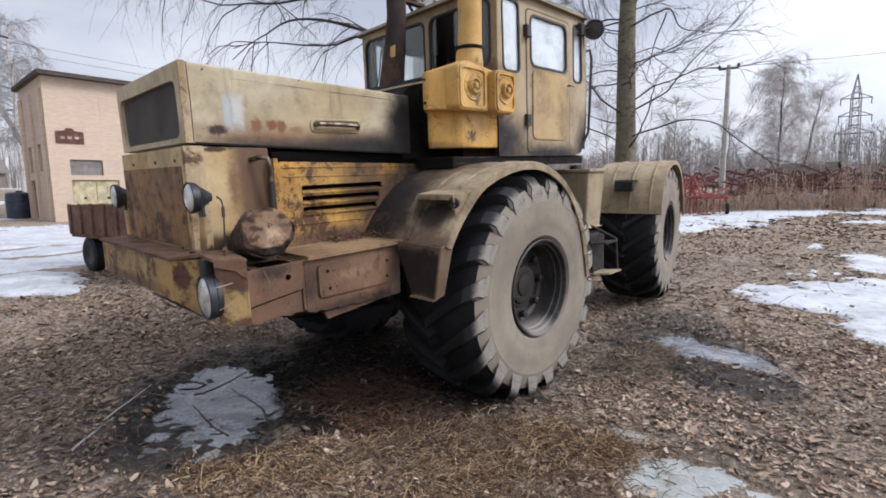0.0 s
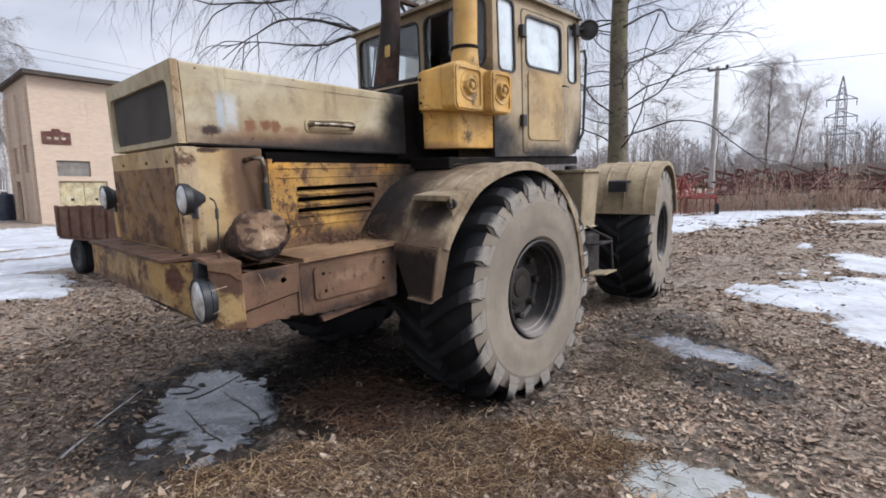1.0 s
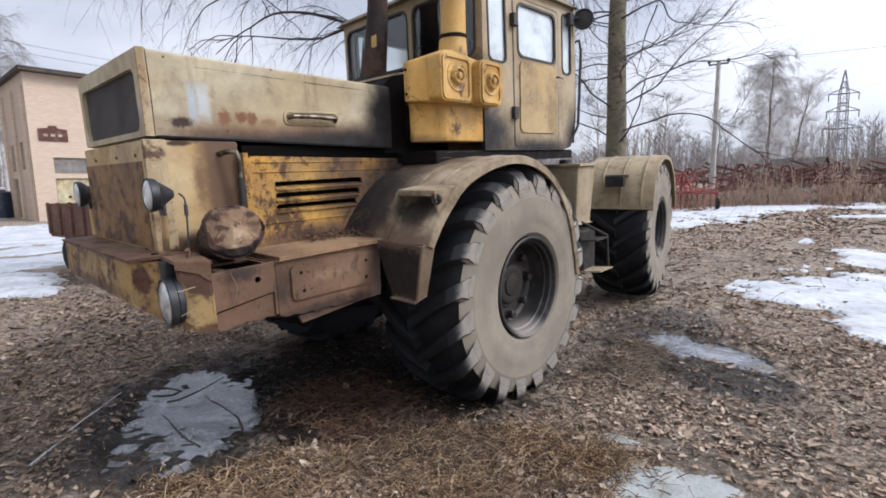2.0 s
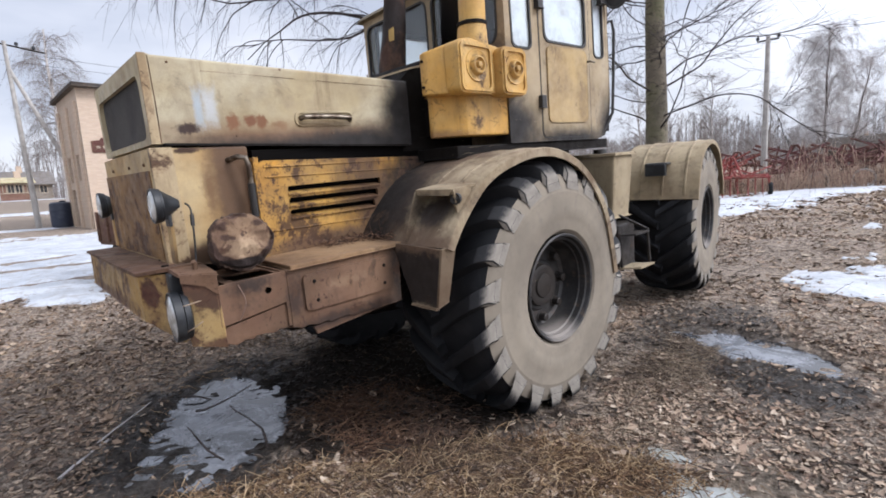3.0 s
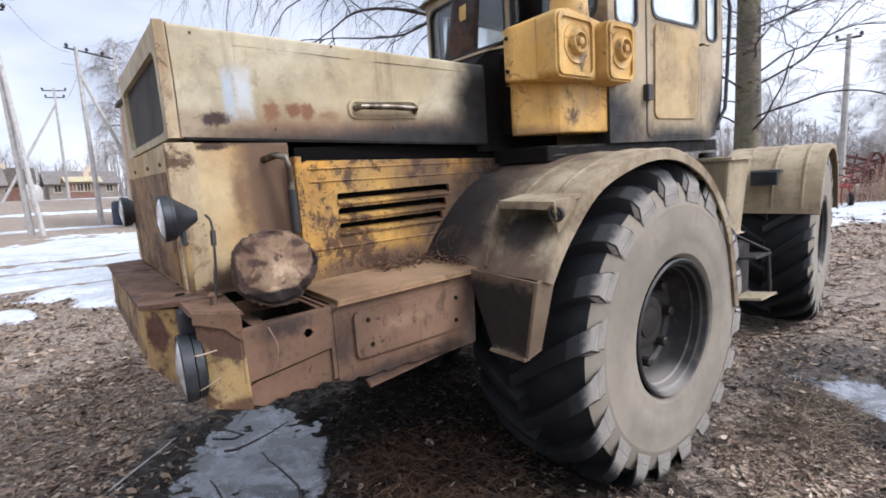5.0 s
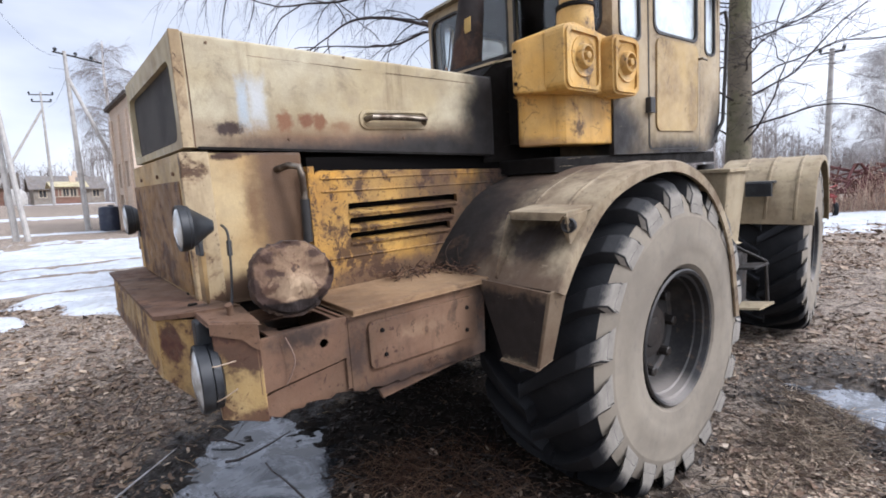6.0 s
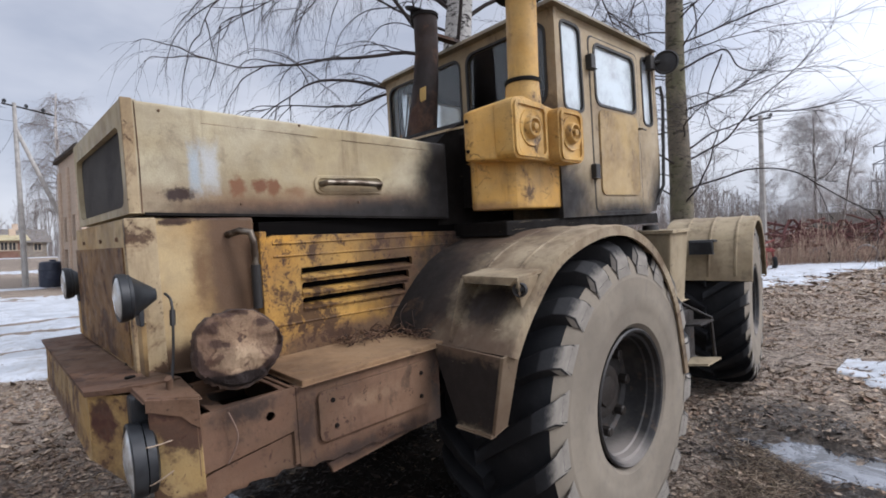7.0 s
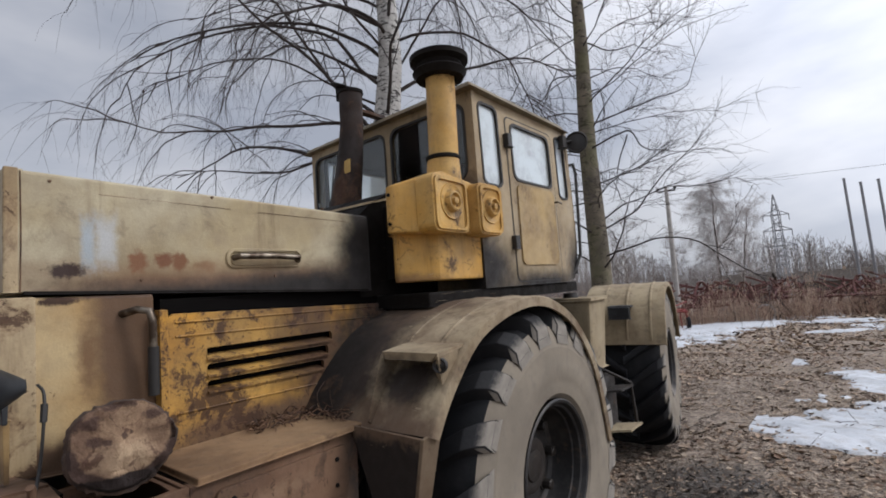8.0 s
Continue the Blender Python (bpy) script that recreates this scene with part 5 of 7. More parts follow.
def snow_mask(x, y):
    x, y = np.asarray(x, float), np.asarray(y, float)
    rag = 1.2 * fbm(x, y, 0.9, 5, 51) + 1.5 * fbm(x, y, 3.6, 5, 61)
    m = np.full(np.shape(x), -1.0)
    yard = [(2.48, -0.52, 0.58, 0.46, 0.45), (2.25, -0.40, 0.34, 0.22, 0.4), (2.18, -0.20, 0.22, 0.14, 0.3), (1.10, 4.92, 1.15, 0.38, -0.04), (2.45, 4.65, 0.75, 0.62, 0.1), (3.3, 3.9, 0.62, 1.35, 0.30), (3.4, 5.6, 1.0, 1.1, 0.1), (2.9, 8.6, 0.5, 1.5, 0.05), (3.1, 7.6, 0.55, 0.45, 0.3), (3.9, 9.6, 1.2, 0.9, 0.2), (1.62, 11.3, 0.30, 0.75, 0.2), (2.5, 9.4, 0.35, 0.3, 0)]
    field = [(-6.0, 18.5, 4.6, 6.0, 0.15), (-2.6, 25.5, 1.7, 8.0, 0.05), (-2.2, 15.0, 0.7, 2.0, -0.1), (-1.2, 30, 1.2, 5.0, 0.0), (0.6, 36, 2.4, 4.0, 0.1), (2.2, 29, 1.7, 1.6, 0.2), (2.6, 21.5, 1.1, 0.7, 0.3), (1.5, 44, 4, 5, 0.2), (5.2, 16, 1.4, 0.7, 0.3), (7, 25, 4, 1.2, 0.2)]
    track = [(-17.6, 0.5, 6.8, 8.0, 0.1), (-11.5, -1.9, 3.0, 2.2, 0.1), (-8.6, -2.0, 1.7, 0.95, 0.15), (-7.2, -1.9, 1.1, 0.5, 0.3), (-6.7, -3.1, 0.6, 0.3, 0.2), (-18, -12, 6.5, 8, 0), (-22, 14, 6, 6, 0.3), (-63, 2.5, 2.5, 5.0, 0.1), (-45, -1, 0.9, 8.0, 0.05), (-33, -3, 0.7, 6.0, 0.1)]
    for cx, cy, rx, ry, tn in yard + field + track:
        small = min(1.0, min(rx, ry) * 0.8 + 0.40)
        m = np.maximum(m, 1.0 - ell(x, y, cx, cy, rx, ry, tn) + rag * small)
    # slushy ruts of the track
    for rx_, w in ((-15.2, 0.45), (-13.0, 0.35), (-9.6, 0.25)):
        m = m - 1.1 * np.exp(-((x - rx_ + 0.12 * y + 0.8 * fbm(x, y, 0.25, 3, 81)) / w) ** 2)
    return m


def axis_steps(lo, a, b, hi, near, grow=1.055):
    """Grid lines at an even step from a to b, ever wider apart towards lo and hi."""
    mid, right, left, st = list(np.arange(a, b, near)), [b], [a], near
    while right[-1] < hi:
        st *= grow
        right.append(right[-1] + st)
    st = near
    while left[-1] > lo:
        st *= grow
        left.append(left[-1] - st)
    return np.array(left[:0:-1] + mid + right)


def grid_mesh(name, xs, ys, zs, keep=None):
    nx, ny = len(xs), len(ys)
    X, Y = np.meshgrid(xs, ys, indexing="ij")
    co = np.stack([X, Y, zs], -1).reshape(-1, 3)
    i, j = np.meshgrid(np.arange(nx - 1), np.arange(ny - 1), indexing="ij")
    a = (i * ny + j).ravel()
    quads = np.stack([a, a + ny, a + ny + 1, a + 1], -1)
    if keep is not None:
        kf = (keep[:-1, :-1] | keep[1:, :-1] | keep[:-1, 1:] | keep[1:, 1:]).ravel()
        quads = quads[kf]
        used, inv = np.unique(quads, return_inverse=True)
        co, quads = co[used], inv.reshape(-1, 4)
    return array_mesh(name, co, quads)


def array_mesh(name, co, faces, smooth=True):
    co, faces = np.asarray(co, float), np.asarray(faces)
    me = bpy.data.meshes.new(name)
    me.vertices.add(len(co))
    me.vertices.foreach_set("co", co.ravel())
    w = faces.shape[1]
    me.loops.add(faces.size)
    me.loops.foreach_set("vertex_index", faces.ravel().astype(np.int32))
    me.polygons.add(len(faces))
    me.polygons.foreach_set("loop_start", np.arange(0, faces.size, w, dtype=np.int32))
    me.update(calc_edges=True)
    me.validate()
    if smooth:
        me.shade_smooth()
    return me


mm = Mat("spring_soil_litter", 0.95)
big, mid, fine = mm.noise(0.55, 5, 0.6), mm.noise(3.3, 6, 0.7), mm.noise(34, 6, 0.8)
c = mm.mix(mm.ramp(mid, 0.35, 0.68), C(110, 95, 83), C(154, 137, 120))
c = mm.mix(mm.ramp(fine, 0.46, 0.62), c, C(194, 176, 156))
c = mm.mix(mm.math("MULTIPLY", mm.ramp(mm.noise(15, 6, 0.8, shift=3), 0.50, 0.60), 0.8), c, C(68, 58, 51))
c = mm.mix(mm.math("MULTIPLY", mm.ramp(big, 0.5, 0.7), 0.4), c, C(134, 120, 96))
# trodden dark soil, then black wet mud round the water
tread = mm.math("MULTIPLY", mm.blob((-1.2, -2.0, 0), (2.4, 2.1, 0.8), 0.5, 1.0, 1.6), 0.40)
c = mm.mix(tread, c, C(60, 50, 44))
# mud under the tractor, its colour blackened further as the tractor's shade
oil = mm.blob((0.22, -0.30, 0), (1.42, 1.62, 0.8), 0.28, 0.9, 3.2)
rim = mm.blob((-0.26, -1.70, 0), (1.35, 0.85, 0.8), 0.35, 1.1, 3.6, -0.62)
wet = mm.math("MAXIMUM", mm.blob((2.36, 1.18, 0), (0.72, 0.55, 0.8), 0.4, 1.2, 4.0, -0.3), mm.math("MULTIPLY", mm.blob((2.55, 0.35, 0), (0.75, 0.9, 0.8), 0.6, 1.3, 3.0), 0.45))
wet = mm.math("MAXIMUM", wet, mm.math("MULTIPLY", mm.blob((1.55, 2.1, 0), (0.75, 1.25, 0.8), 0.5, 1.2, 3.4), 0.8))
c = mm.mix(mm.math("MULTIPLY", rim, 0.88), c, C(30, 27, 26))
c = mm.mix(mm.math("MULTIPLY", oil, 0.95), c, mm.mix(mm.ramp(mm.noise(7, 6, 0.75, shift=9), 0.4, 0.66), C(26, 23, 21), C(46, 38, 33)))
c = mm.mix(mm.math("MULTIPLY", wet, 0.9), c, C(36, 33, 31))
mm.color(c)
soak = mm.math("MULTIPLY", mm.math("MAXIMUM", rim, wet), mm.ramp(mm.noise(9, 5, 0.7, shift=6), 0.42, 0.6))
mm.roughness(mm.math("SUBTRACT", 0.96, mm.math("MULTIPLY", soak, 0.66)))
# the painted shade under the tractor also loses its gloss
mm.l.new(mm.ramp(oil, 0.0, 0.8, 0.4, 0.08), mm.b.inputs["Specular IOR Level"])
mm.bump(mm.math("ADD", mm.math("MULTIPLY", fine, 0.8), mm.math("MULTIPLY", mm.noise(140, 3), 0.4)), 0.9, 0.025)
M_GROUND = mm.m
mm = Mat("old_wet_snow", 0.5)
c = mm.mix(mm.ramp(mm.noise(1.3, 6, 0.65), 0.35, 0.7), C(204, 209, 216), C(172, 178, 185))
c = mm.mix(mm.math("MULTIPLY", mm.ramp(mm.noise(5, 7, 0.75), 0.46, 0.70), 0.75), c, C(150, 144, 136))
c = mm.mix(mm.math("MULTIPLY", mm.ramp(mm.noise(36, 5, 0.8, shift=5), 0.61, 0.68), 0.85), c, C(96, 76, 58))
thin = mm.blob((2.5, -0.5, 0), (0.9, 0.8, 0.6), 0.4)
c = mm.mix(mm.math("MULTIPLY", thin, mm.ramp(mm.noise(6, 7, 0.75, shift=8), 0.36, 0.62, 0.5, 0.95)), c, C(142, 146, 138))
mm.color(c).bump(mm.math("ADD", mm.noise(7, 5), mm.math("MULTIPLY", mm.noise(60, 3), 0.4)), 0.5, 0.03)
M_SNOW = mm.m
mm = Mat("oily_puddle_water", 0.04)
# surface film, its colour lightened to add to the sky's reflection
film = mm.ramp(mm.noise(2.2, 6, 0.7, dist=0.8), 0.45, 0.56)
mm.color(mm.mix(film, C(46, 47, 50), mm.mix(mm.ramp(mm.noise(9, 6, 0.75), 0.4, 0.65), C(132, 136, 144), C(92, 95, 101))))
mm.b.inputs["IOR"].default_value = 1.45
mm.b.inputs["Specular IOR Level"].default_value = 0.9
mm.roughness(mm.math("ADD", mm.math("MULTIPLY", film, 0.26), 0.03))
mm.bump(mm.math("ADD", mm.noise(3, 2), mm.math("MULTIPLY", mm.noise(26, 4), 0.25)), 0.06, 0.01)
M_WATER = mm.m

gx = axis_steps(-1500, -1.9, 3.3, 1500, 0.024, 1.075)
gy = axis_steps(-1500, -2.6, 2.2, 1500, 0.024, 1.075)
GX, GY = np.meshgrid(gx, gy, indexing="ij")
ground = new("ground", grid_mesh("ground", gx, gy, ground_z(GX, GY)))
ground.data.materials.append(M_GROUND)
tagged(ground, "muddy spring ground with leaf litter and dead grass", "ground", kind="structure")

# snow lies on the ground and thins out to nothing at its edge


def snow_sheet(label, x0, x1, y0, y1, step, deep):
    xs, ys = np.arange(x0, x1 + step, step), np.arange(y0, y1 + step, step)
    X, Y = np.meshgrid(xs, ys, indexing="ij")
    m = snow_mask(X, Y)
    thin = np.where((np.abs(Y) < 1.6) & (X > 1), 0.16, 0.8)
    z = ground_z(X, Y) + thin * (np.clip(m, -0.4, 0.45) * deep + 0.02 * np.clip(m * 8, -1, 1)) - 0.006
    ob = new("snow_patch", grid_mesh("snow_patch", xs, ys, z, m > -0.12))
    ob.data.materials.append(M_SNOW)
    return tagged(ob, label, "snow", kind="stuff")


snow_sheet("melting snow patches on the litter", 1.6, 6.0, -1.6, 13.0, 0.025, 0.05)
snow_sheet("band of old snow before the weeds", -14.0, 12.0, 12.4, 50.0, 0.16, 0.16)
snow_sheet("melting snow beside the track", -68.0, -5.2, -22.0, 22.0, 0.18, 0.16)

for k, (cx, cy, rx, ry, tn) in enumerate(PUDDLES):
    bm = B()
    vs = [bm.verts.new((cx + 2.1 * (rx * math.cos(a) * math.cos(tn) - ry * math.sin(a) * math.sin(tn)), cy + 2.1 * (rx * math.cos(a) * math.sin(tn) + ry * math.sin(a) * math.cos(tn)), -0.022)) for a in np.linspace(0, 2 * math.pi, 40)[:-1]]
    bm.faces.new(vs)
    ob = part("puddle", bm, M_WATER)
    tagged(ob, "oily dark puddle that mirrors the sky" if k == 0 else "shallow meltwater puddle among litter", "puddle", kind="structure")

# ---- wood, bark and plant materials ----
mm = Mat("cut_log_wood", 0.9)
HEART = (1.02, -1.79, 1.455)
c = mm.mix(mm.ramp(mm.noise(6, 6, 0.7), 0.35, 0.65), C(146, 116, 86), C(104, 78, 58))
c = mm.mix(mm.math("MULTIPLY", mm.blob((1.02, -1.80, 1.40), (0.3, 0.11, 0.065), 0.9, 0.9, 12), 0.85), c, C(184, 156, 122))
c = mm.mix(mm.ramp(mm.voro(9, "F1", 1, 0.1), 0.25, 0.75, 0.0, 0.5), c, C(98, 70, 52))
# splits that run out from the heart
rel = mm.n.new("ShaderNodeVectorMath")
rel.operation = "SUBTRACT"
rel.inputs[1].default_value = HEART
mm.l.new(mm.co, rel.inputs[0])
axes = mm.n.new("ShaderNodeSeparateXYZ")
mm.l.new(rel.outputs[0], axes.inputs[0])
turn = mm.math("ADD", mm.math("ARCTAN2", axes.outputs[2], axes.outputs[1]), mm.math("MULTIPLY", mm.noise(10, 4, 0.7), 1.3))
ray = mm.ramp(mm.math("ABSOLUTE", mm.math("SINE", mm.math("MULTIPLY", turn, 4.5))), 0.0, 0.12, 1.0, 0.0)
c = mm.mix(mm.math("MULTIPLY", ray, mm.ramp(mm.noise(9, 4, 0.7, shift=14), 0.38, 0.52, 0.0, 0.75)), c, C(66, 44, 33))
c = mm.mix(mm.math("MULTIPLY", mm.ramp(mm.noise(13, 7, 0.75, shift=2, dist=0.8), 0.53, 0.60), 0.8), c, C(78, 50, 37))
# bark and rot round the rim, thick where the wood tore out below
c = mm.mix(mm.blob((1.02, -1.80, 1.455), (0.4, 0.122, 0.112), 0.10, 0.45, 14), C(58, 38, 29), c)
c = mm.mix(mm.patch((1.02, -1.81, 1.318), (0.4, 0.3, 0.038), 0.15, 0.8, 22), c, C(34, 22, 18))
for y, z, ry, rz in ((-1.872, 1.505, 0.040, 0.026), (-1.866, 1.452, 0.026, 0.022), (-1.838, 1.448, 0.014, 0.012), (-1.796, 1.457, 0.010, 0.012), (-1.778, 1.462, 0.007, 0.007), (-1.72, 1.50, 0.035, 0.018), (-1.80, 1.54, 0.06, 0.016)):
    c = mm.mix(mm.math("MULTIPLY", mm.blob((1.02, y, z), (0.1, ry, rz), 0.5, 1.5, 1.0 / rz), 0.85), c, C(60, 38, 30))
mm.color(c).bump(mm.math("ADD", mm.noise(30, 6, 0.75), mm.noise(7, 4)), 0.8, 0.014)
M_LOGEND = mm.m
mm = Mat("log_bark", 0.95)
mm.color(mm.mix(mm.ramp(mm.noise(14, 6, 0.7), 0.35, 0.7), C(44, 31, 25), C(88, 64, 49))).bump(mm.noise(26, 5), 0.8, 0.02)
M_LOGBARK = mm.m


def bark(name, a, b, dark, mark_at, moss=None):
    m = Mat(name, 0.9)
    c = m.mix(m.ramp(m.noise(3.5, 6, 0.65), 0.35, 0.65), a, b)
    mk = m.ramp(m.noise(7, 5, 0.7, stretch=(1, 1, 2.6), shift=4), mark_at, mark_at + 0.07)
    c = m.mix(mk, c, dark)
    if moss:
        c = m.mix(m.math("MULTIPLY", m.ramp(m.noise(2.2, 5), 0.42, 0.62), 0.6), c, moss)
    m.color(c).bump(m.noise(24, 5, 0.7), 0.7, 0.02)
    return m.m


M_BIRCH = bark("white_birch_bark", C(206, 204, 198), C(176, 172, 166), C(46, 42, 40), 0.525)
M_TRUNK = bark("mossy_grey_bark", C(124, 112, 94), C(92, 84, 70), C(52, 46, 39), 0.54, C(98, 98, 62))
M_TWIG = bark("dark_twig_bark", C(66, 56, 52), C(50, 43, 41), C(38, 33, 32), 0.6)
# distance haze is mixed into these two colours, paler than the bark itself
M_FARTREE = bark("hazy_far_tree_bark", C(136, 126, 120), C(116, 108, 104), C(92, 84, 80), 0.6)
M_PALETWIG = bark("haze_pale_twigs", C(186, 180, 178), C(164, 158, 156), C(130, 124, 122), 0.6)
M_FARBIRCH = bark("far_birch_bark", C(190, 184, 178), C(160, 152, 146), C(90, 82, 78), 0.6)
M_CONC = bark("pole_concrete", C(178, 173, 166), C(154, 150, 144), C(122, 116, 110), 0.66)


def islands(name, cols, rough=0.9, bump=0.0):
    """A material whose separate pieces differ among the given colours."""
    m = Mat(name, rough)
    nd = m.n.new("ShaderNodeValToRGB")
    nd.color_ramp.interpolation = "CONSTANT"
    m.l.new(m.island(), nd.inputs[0])
    el = nd.color_ramp.elements
    while len(el) < len(cols):
        el.new(0.5)
    for i, c in enumerate(cols):
        el[i].position, el[i].color = i / len(cols), c
    c = m.mix(m.math("MULTIPLY", m.noise(22, 4), 0.3), nd.outputs[0], C(76, 64, 54))
    c = m.mix(m.math("MULTIPLY", m.ramp(m.noise(1.1, 5, 0.65, shift=2), 0.42, 0.66), 0.4), c, C(84, 74, 66))
    m.color(c)
    m.b.inputs["Specular IOR Level"].default_value = 0.2
    if bump:
        m.bump(m.noise(60, 3), bump, 0.004)
    return m.m


M_LEAF = islands("dead_leaves", [C(208, 184, 158), C(190, 164, 138), C(142, 119, 102), C(208, 188, 164), C(108, 90, 78), C(190, 165, 139), C(166, 140, 118), C(150, 128, 108), C(88, 73, 63), C(180, 153, 128), C(134, 107, 88), C(94, 76, 65)], 0.8)
# darker leaf colours for the left part of the yard
M_DULLLEAF = islands("dull_leaves", [C(175, 150, 126), C(154, 129, 107), C(121, 101, 86), C(196, 173, 147), C(100, 84, 72), C(163, 138, 113), C(138, 114, 95), C(86, 72, 63), C(149, 124, 101), C(112, 90, 74)], 0.8)
M_WETLEAF = islands("black_wet_leaves", [C(40, 33, 29), C(28, 24, 22), C(52, 42, 36), C(34, 30, 28), C(62, 52, 46)], 0.4)
M_STRAW = islands("dead_grass", [C(176, 144, 103), C(149, 117, 83), C(112, 85, 61), C(200, 171, 130), C(81, 62, 48), C(130, 99, 71), C(93, 70, 53)], 0.85)
M_REDGRASS = islands("reddish_dead_grass", [C(112, 80, 60), C(84, 58, 45), C(136, 104, 78), C(64, 47, 38)], 0.85)
M_GREYGRASS = islands("grey_dead_grass", [C(150, 132, 110), C(122, 104, 86), C(96, 80, 68), C(176, 158, 134), C(78, 64, 55)], 0.85)
M_WEED = islands("dry_weed_stems", [C(196, 166, 142), C(168, 138, 118), C(212, 184, 156), C(140, 114, 100), C(184, 146, 126)], 0.9)


class Rods:
    """Collects many thin rods into one mesh."""

    def __init__(self, sides=3):
        self.s, self.v, self.f, self.n = sides, [], [], 0

    def add(self, pts, radii, sides=None):
        s = sides or self.s
        pts = np.asarray(pts, float)
        d = np.gradient(pts, axis=0)
        d /= np.linalg.norm(d, axis=1, keepdims=True) + 1e-9
        ref = np.array([0.31, 0.85, 0.42]) if abs(d[0, 2]) > 0.8 else np.array([0.0, 0.0, 1.0])
        a = np.cross(d, ref)
        a /= np.linalg.norm(a, axis=1, keepdims=True) + 1e-9
        b = np.cross(d, a)
        ang = np.arange(s) * 2 * math.pi / s
        r = np.broadcast_to(np.asarray(radii, float), (len(pts),))[:, None, None]
        ring = pts[:, None] + r * (a[:, None] * np.cos(ang)[None, :, None] + b[:, None] * np.sin(ang)[None, :, None])
        self.v.append(ring.reshape(-1, 3))
        m = len(pts)
        i, k = np.meshgrid(np.arange(m - 1), np.arange(s), indexing="ij")
        p, q = i * s + k, i * s + (k + 1) % s
        self.f.append(np.stack([p, q, q + s, p + s], -1).reshape(-1, 4) + self.n)
        self.n += m * s

    def mesh(self, name, material):
        me = array_mesh(name, np.concatenate(self.v), np.concatenate(self.f))
        me.materials.append(material)
        return me


def bend(p, d, length, n, rnd, droop, wob):
    """A path that starts along d, wanders, and droops (or lifts)."""
    pts, d = [np.array(p, float)], np.array(d, float)
    st = length / n
    for i in range(n):
        d = d + np.array([rnd.gauss(0, wob), rnd.gauss(0, wob), rnd.gauss(0, wob) - droop * (i + 1) / n])
        d /= np.linalg.norm(d)
        pts.append(pts[-1] + d * st)
    return np.array(pts)


def along(pts, t):
    k = t * (len(pts) - 1)
    i = min(int(k), len(pts) - 2)
    return pts[i] + (pts[i + 1] - pts[i]) * (k - i), pts[i + 1] - pts[i]


def tree(name, at, label, seed, height, r0, lean, limbs, sub, twig, drooping, bark_mat, first=3.0, limb_len=(3.0, 5.0), heavy=None, twig_len=(0.5, 1.3), limb_r=0.045, category="tree", group="", rise=0.5, twig_r=0.006, wobble=1.0, limb_mat=None, crook=0.13, fine=False):
    """A bare tree: trunk, limbs, side branches and hanging or spreading twigs."""
    rnd = random.Random(seed)
    root = thing(name, Matrix.Translation((at[0], at[1], float(ground_z(at[0], at[1])) - 0.05)), label, category, group)
    n = 14
    trunk = np.array([[lean[0] * (k / n) ** 1.3 + 0.06 * wobble * math.sin(k * 1.3 + seed), lean[1] * (k / n) ** 1.3 + 0.05 * wobble * math.cos(k * 1.1 + seed), height * k / n] for k in range(n + 1)])
    tr = Rods(16)
    tr.add(trunk, [r0 * (1.35 if k == 0 else 1.0) * (1 - 0.86 * (k / n)) + 0.006 for k in range(n + 1)], 16)
    o = new("trunk", tr.mesh("trunk", bark_mat))
    o.parent = root
    lm, tw = Rods(6), Rods(3)
    soft = (lambda p: np.array([tuple(v) for v in smooth3([tuple(v) for v in p], 2)])) if fine else (lambda p: p)
    for i in range(limbs):
        t = (first + (height * 0.96 - first) * (i + rnd.uniform(0, 0.8)) / limbs) / height
        p, _ = along(trunk, min(t, 0.985))
        az = heavy[i % len(heavy)] + rnd.uniform(-0.5, 0.5) if heavy and rnd.random() < 0.7 else rnd.uniform(0, 2 * math.pi)
        up = rnd.uniform(0.35, 0.8) * rise * 2
        L = rnd.uniform(*limb_len) * (1.1 - 0.55 * max(0, t - 0.25))
        lp = bend(p, (math.cos(az), math.sin(az), up), L, 9, rnd, 0.20 if drooping else 0.05, crook)
        lp = soft(lp)
        rr0 = limb_r * rnd.uniform(0.7, 1.25) * (1.15 - 0.6 * t)
        lm.add(lp, np.linspace(rr0, min(0.008, rr0 * 0.22), len(lp)))
        for j in range(sub):
            q, d = along(lp, rnd.uniform(0.18, 1.0))
            d = d / np.linalg.norm(d) + np.array([rnd.gauss(0, 0.6), rnd.gauss(0, 0.6), rnd.gauss(0.1, 0.4)])
            sp = bend(q, d / np.linalg.norm(d), rnd.uniform(0.5, 1.0) * L * 0.36, 6, rnd, 0.35 if drooping else 0.05, 0.16)
            sp = soft(sp)
            lm.add(sp, np.linspace(min(0.012, limb_r * 0.34), min(0.004, limb_r * 0.13), len(sp)), 4)
            for k in range(twig):
                q2, d2 = along(sp, rnd.uniform(0.15, 1.0))
                d2 = d2 / np.linalg.norm(d2) + np.array([rnd.gauss(0, 0.5), rnd.gauss(0, 0.5), rnd.gauss(-0.2 if drooping else 0.1, 0.4)])
                tp = bend(q2, d2 / np.linalg.norm(d2), rnd.uniform(*twig_len), 5, rnd, 0.42 if drooping else 0.02, 0.17)
                tw.add(tp, np.linspace(twig_r, twig_r * 0.35, len(tp)))
                if rnd.random() < 0.6:
                    q3, d3 = along(tp, rnd.uniform(0.2, 0.7))
                    d3 = d3 / np.linalg.norm(d3) + np.array([rnd.gauss(0, 0.5), rnd.gauss(0, 0.5), rnd.gauss(0, 0.3)])
                    tp = bend(q3, d3 / np.linalg.norm(d3), rnd.uniform(*twig_len) * 0.6, 4, rnd, 0.45 if drooping else 0.02, 0.12)
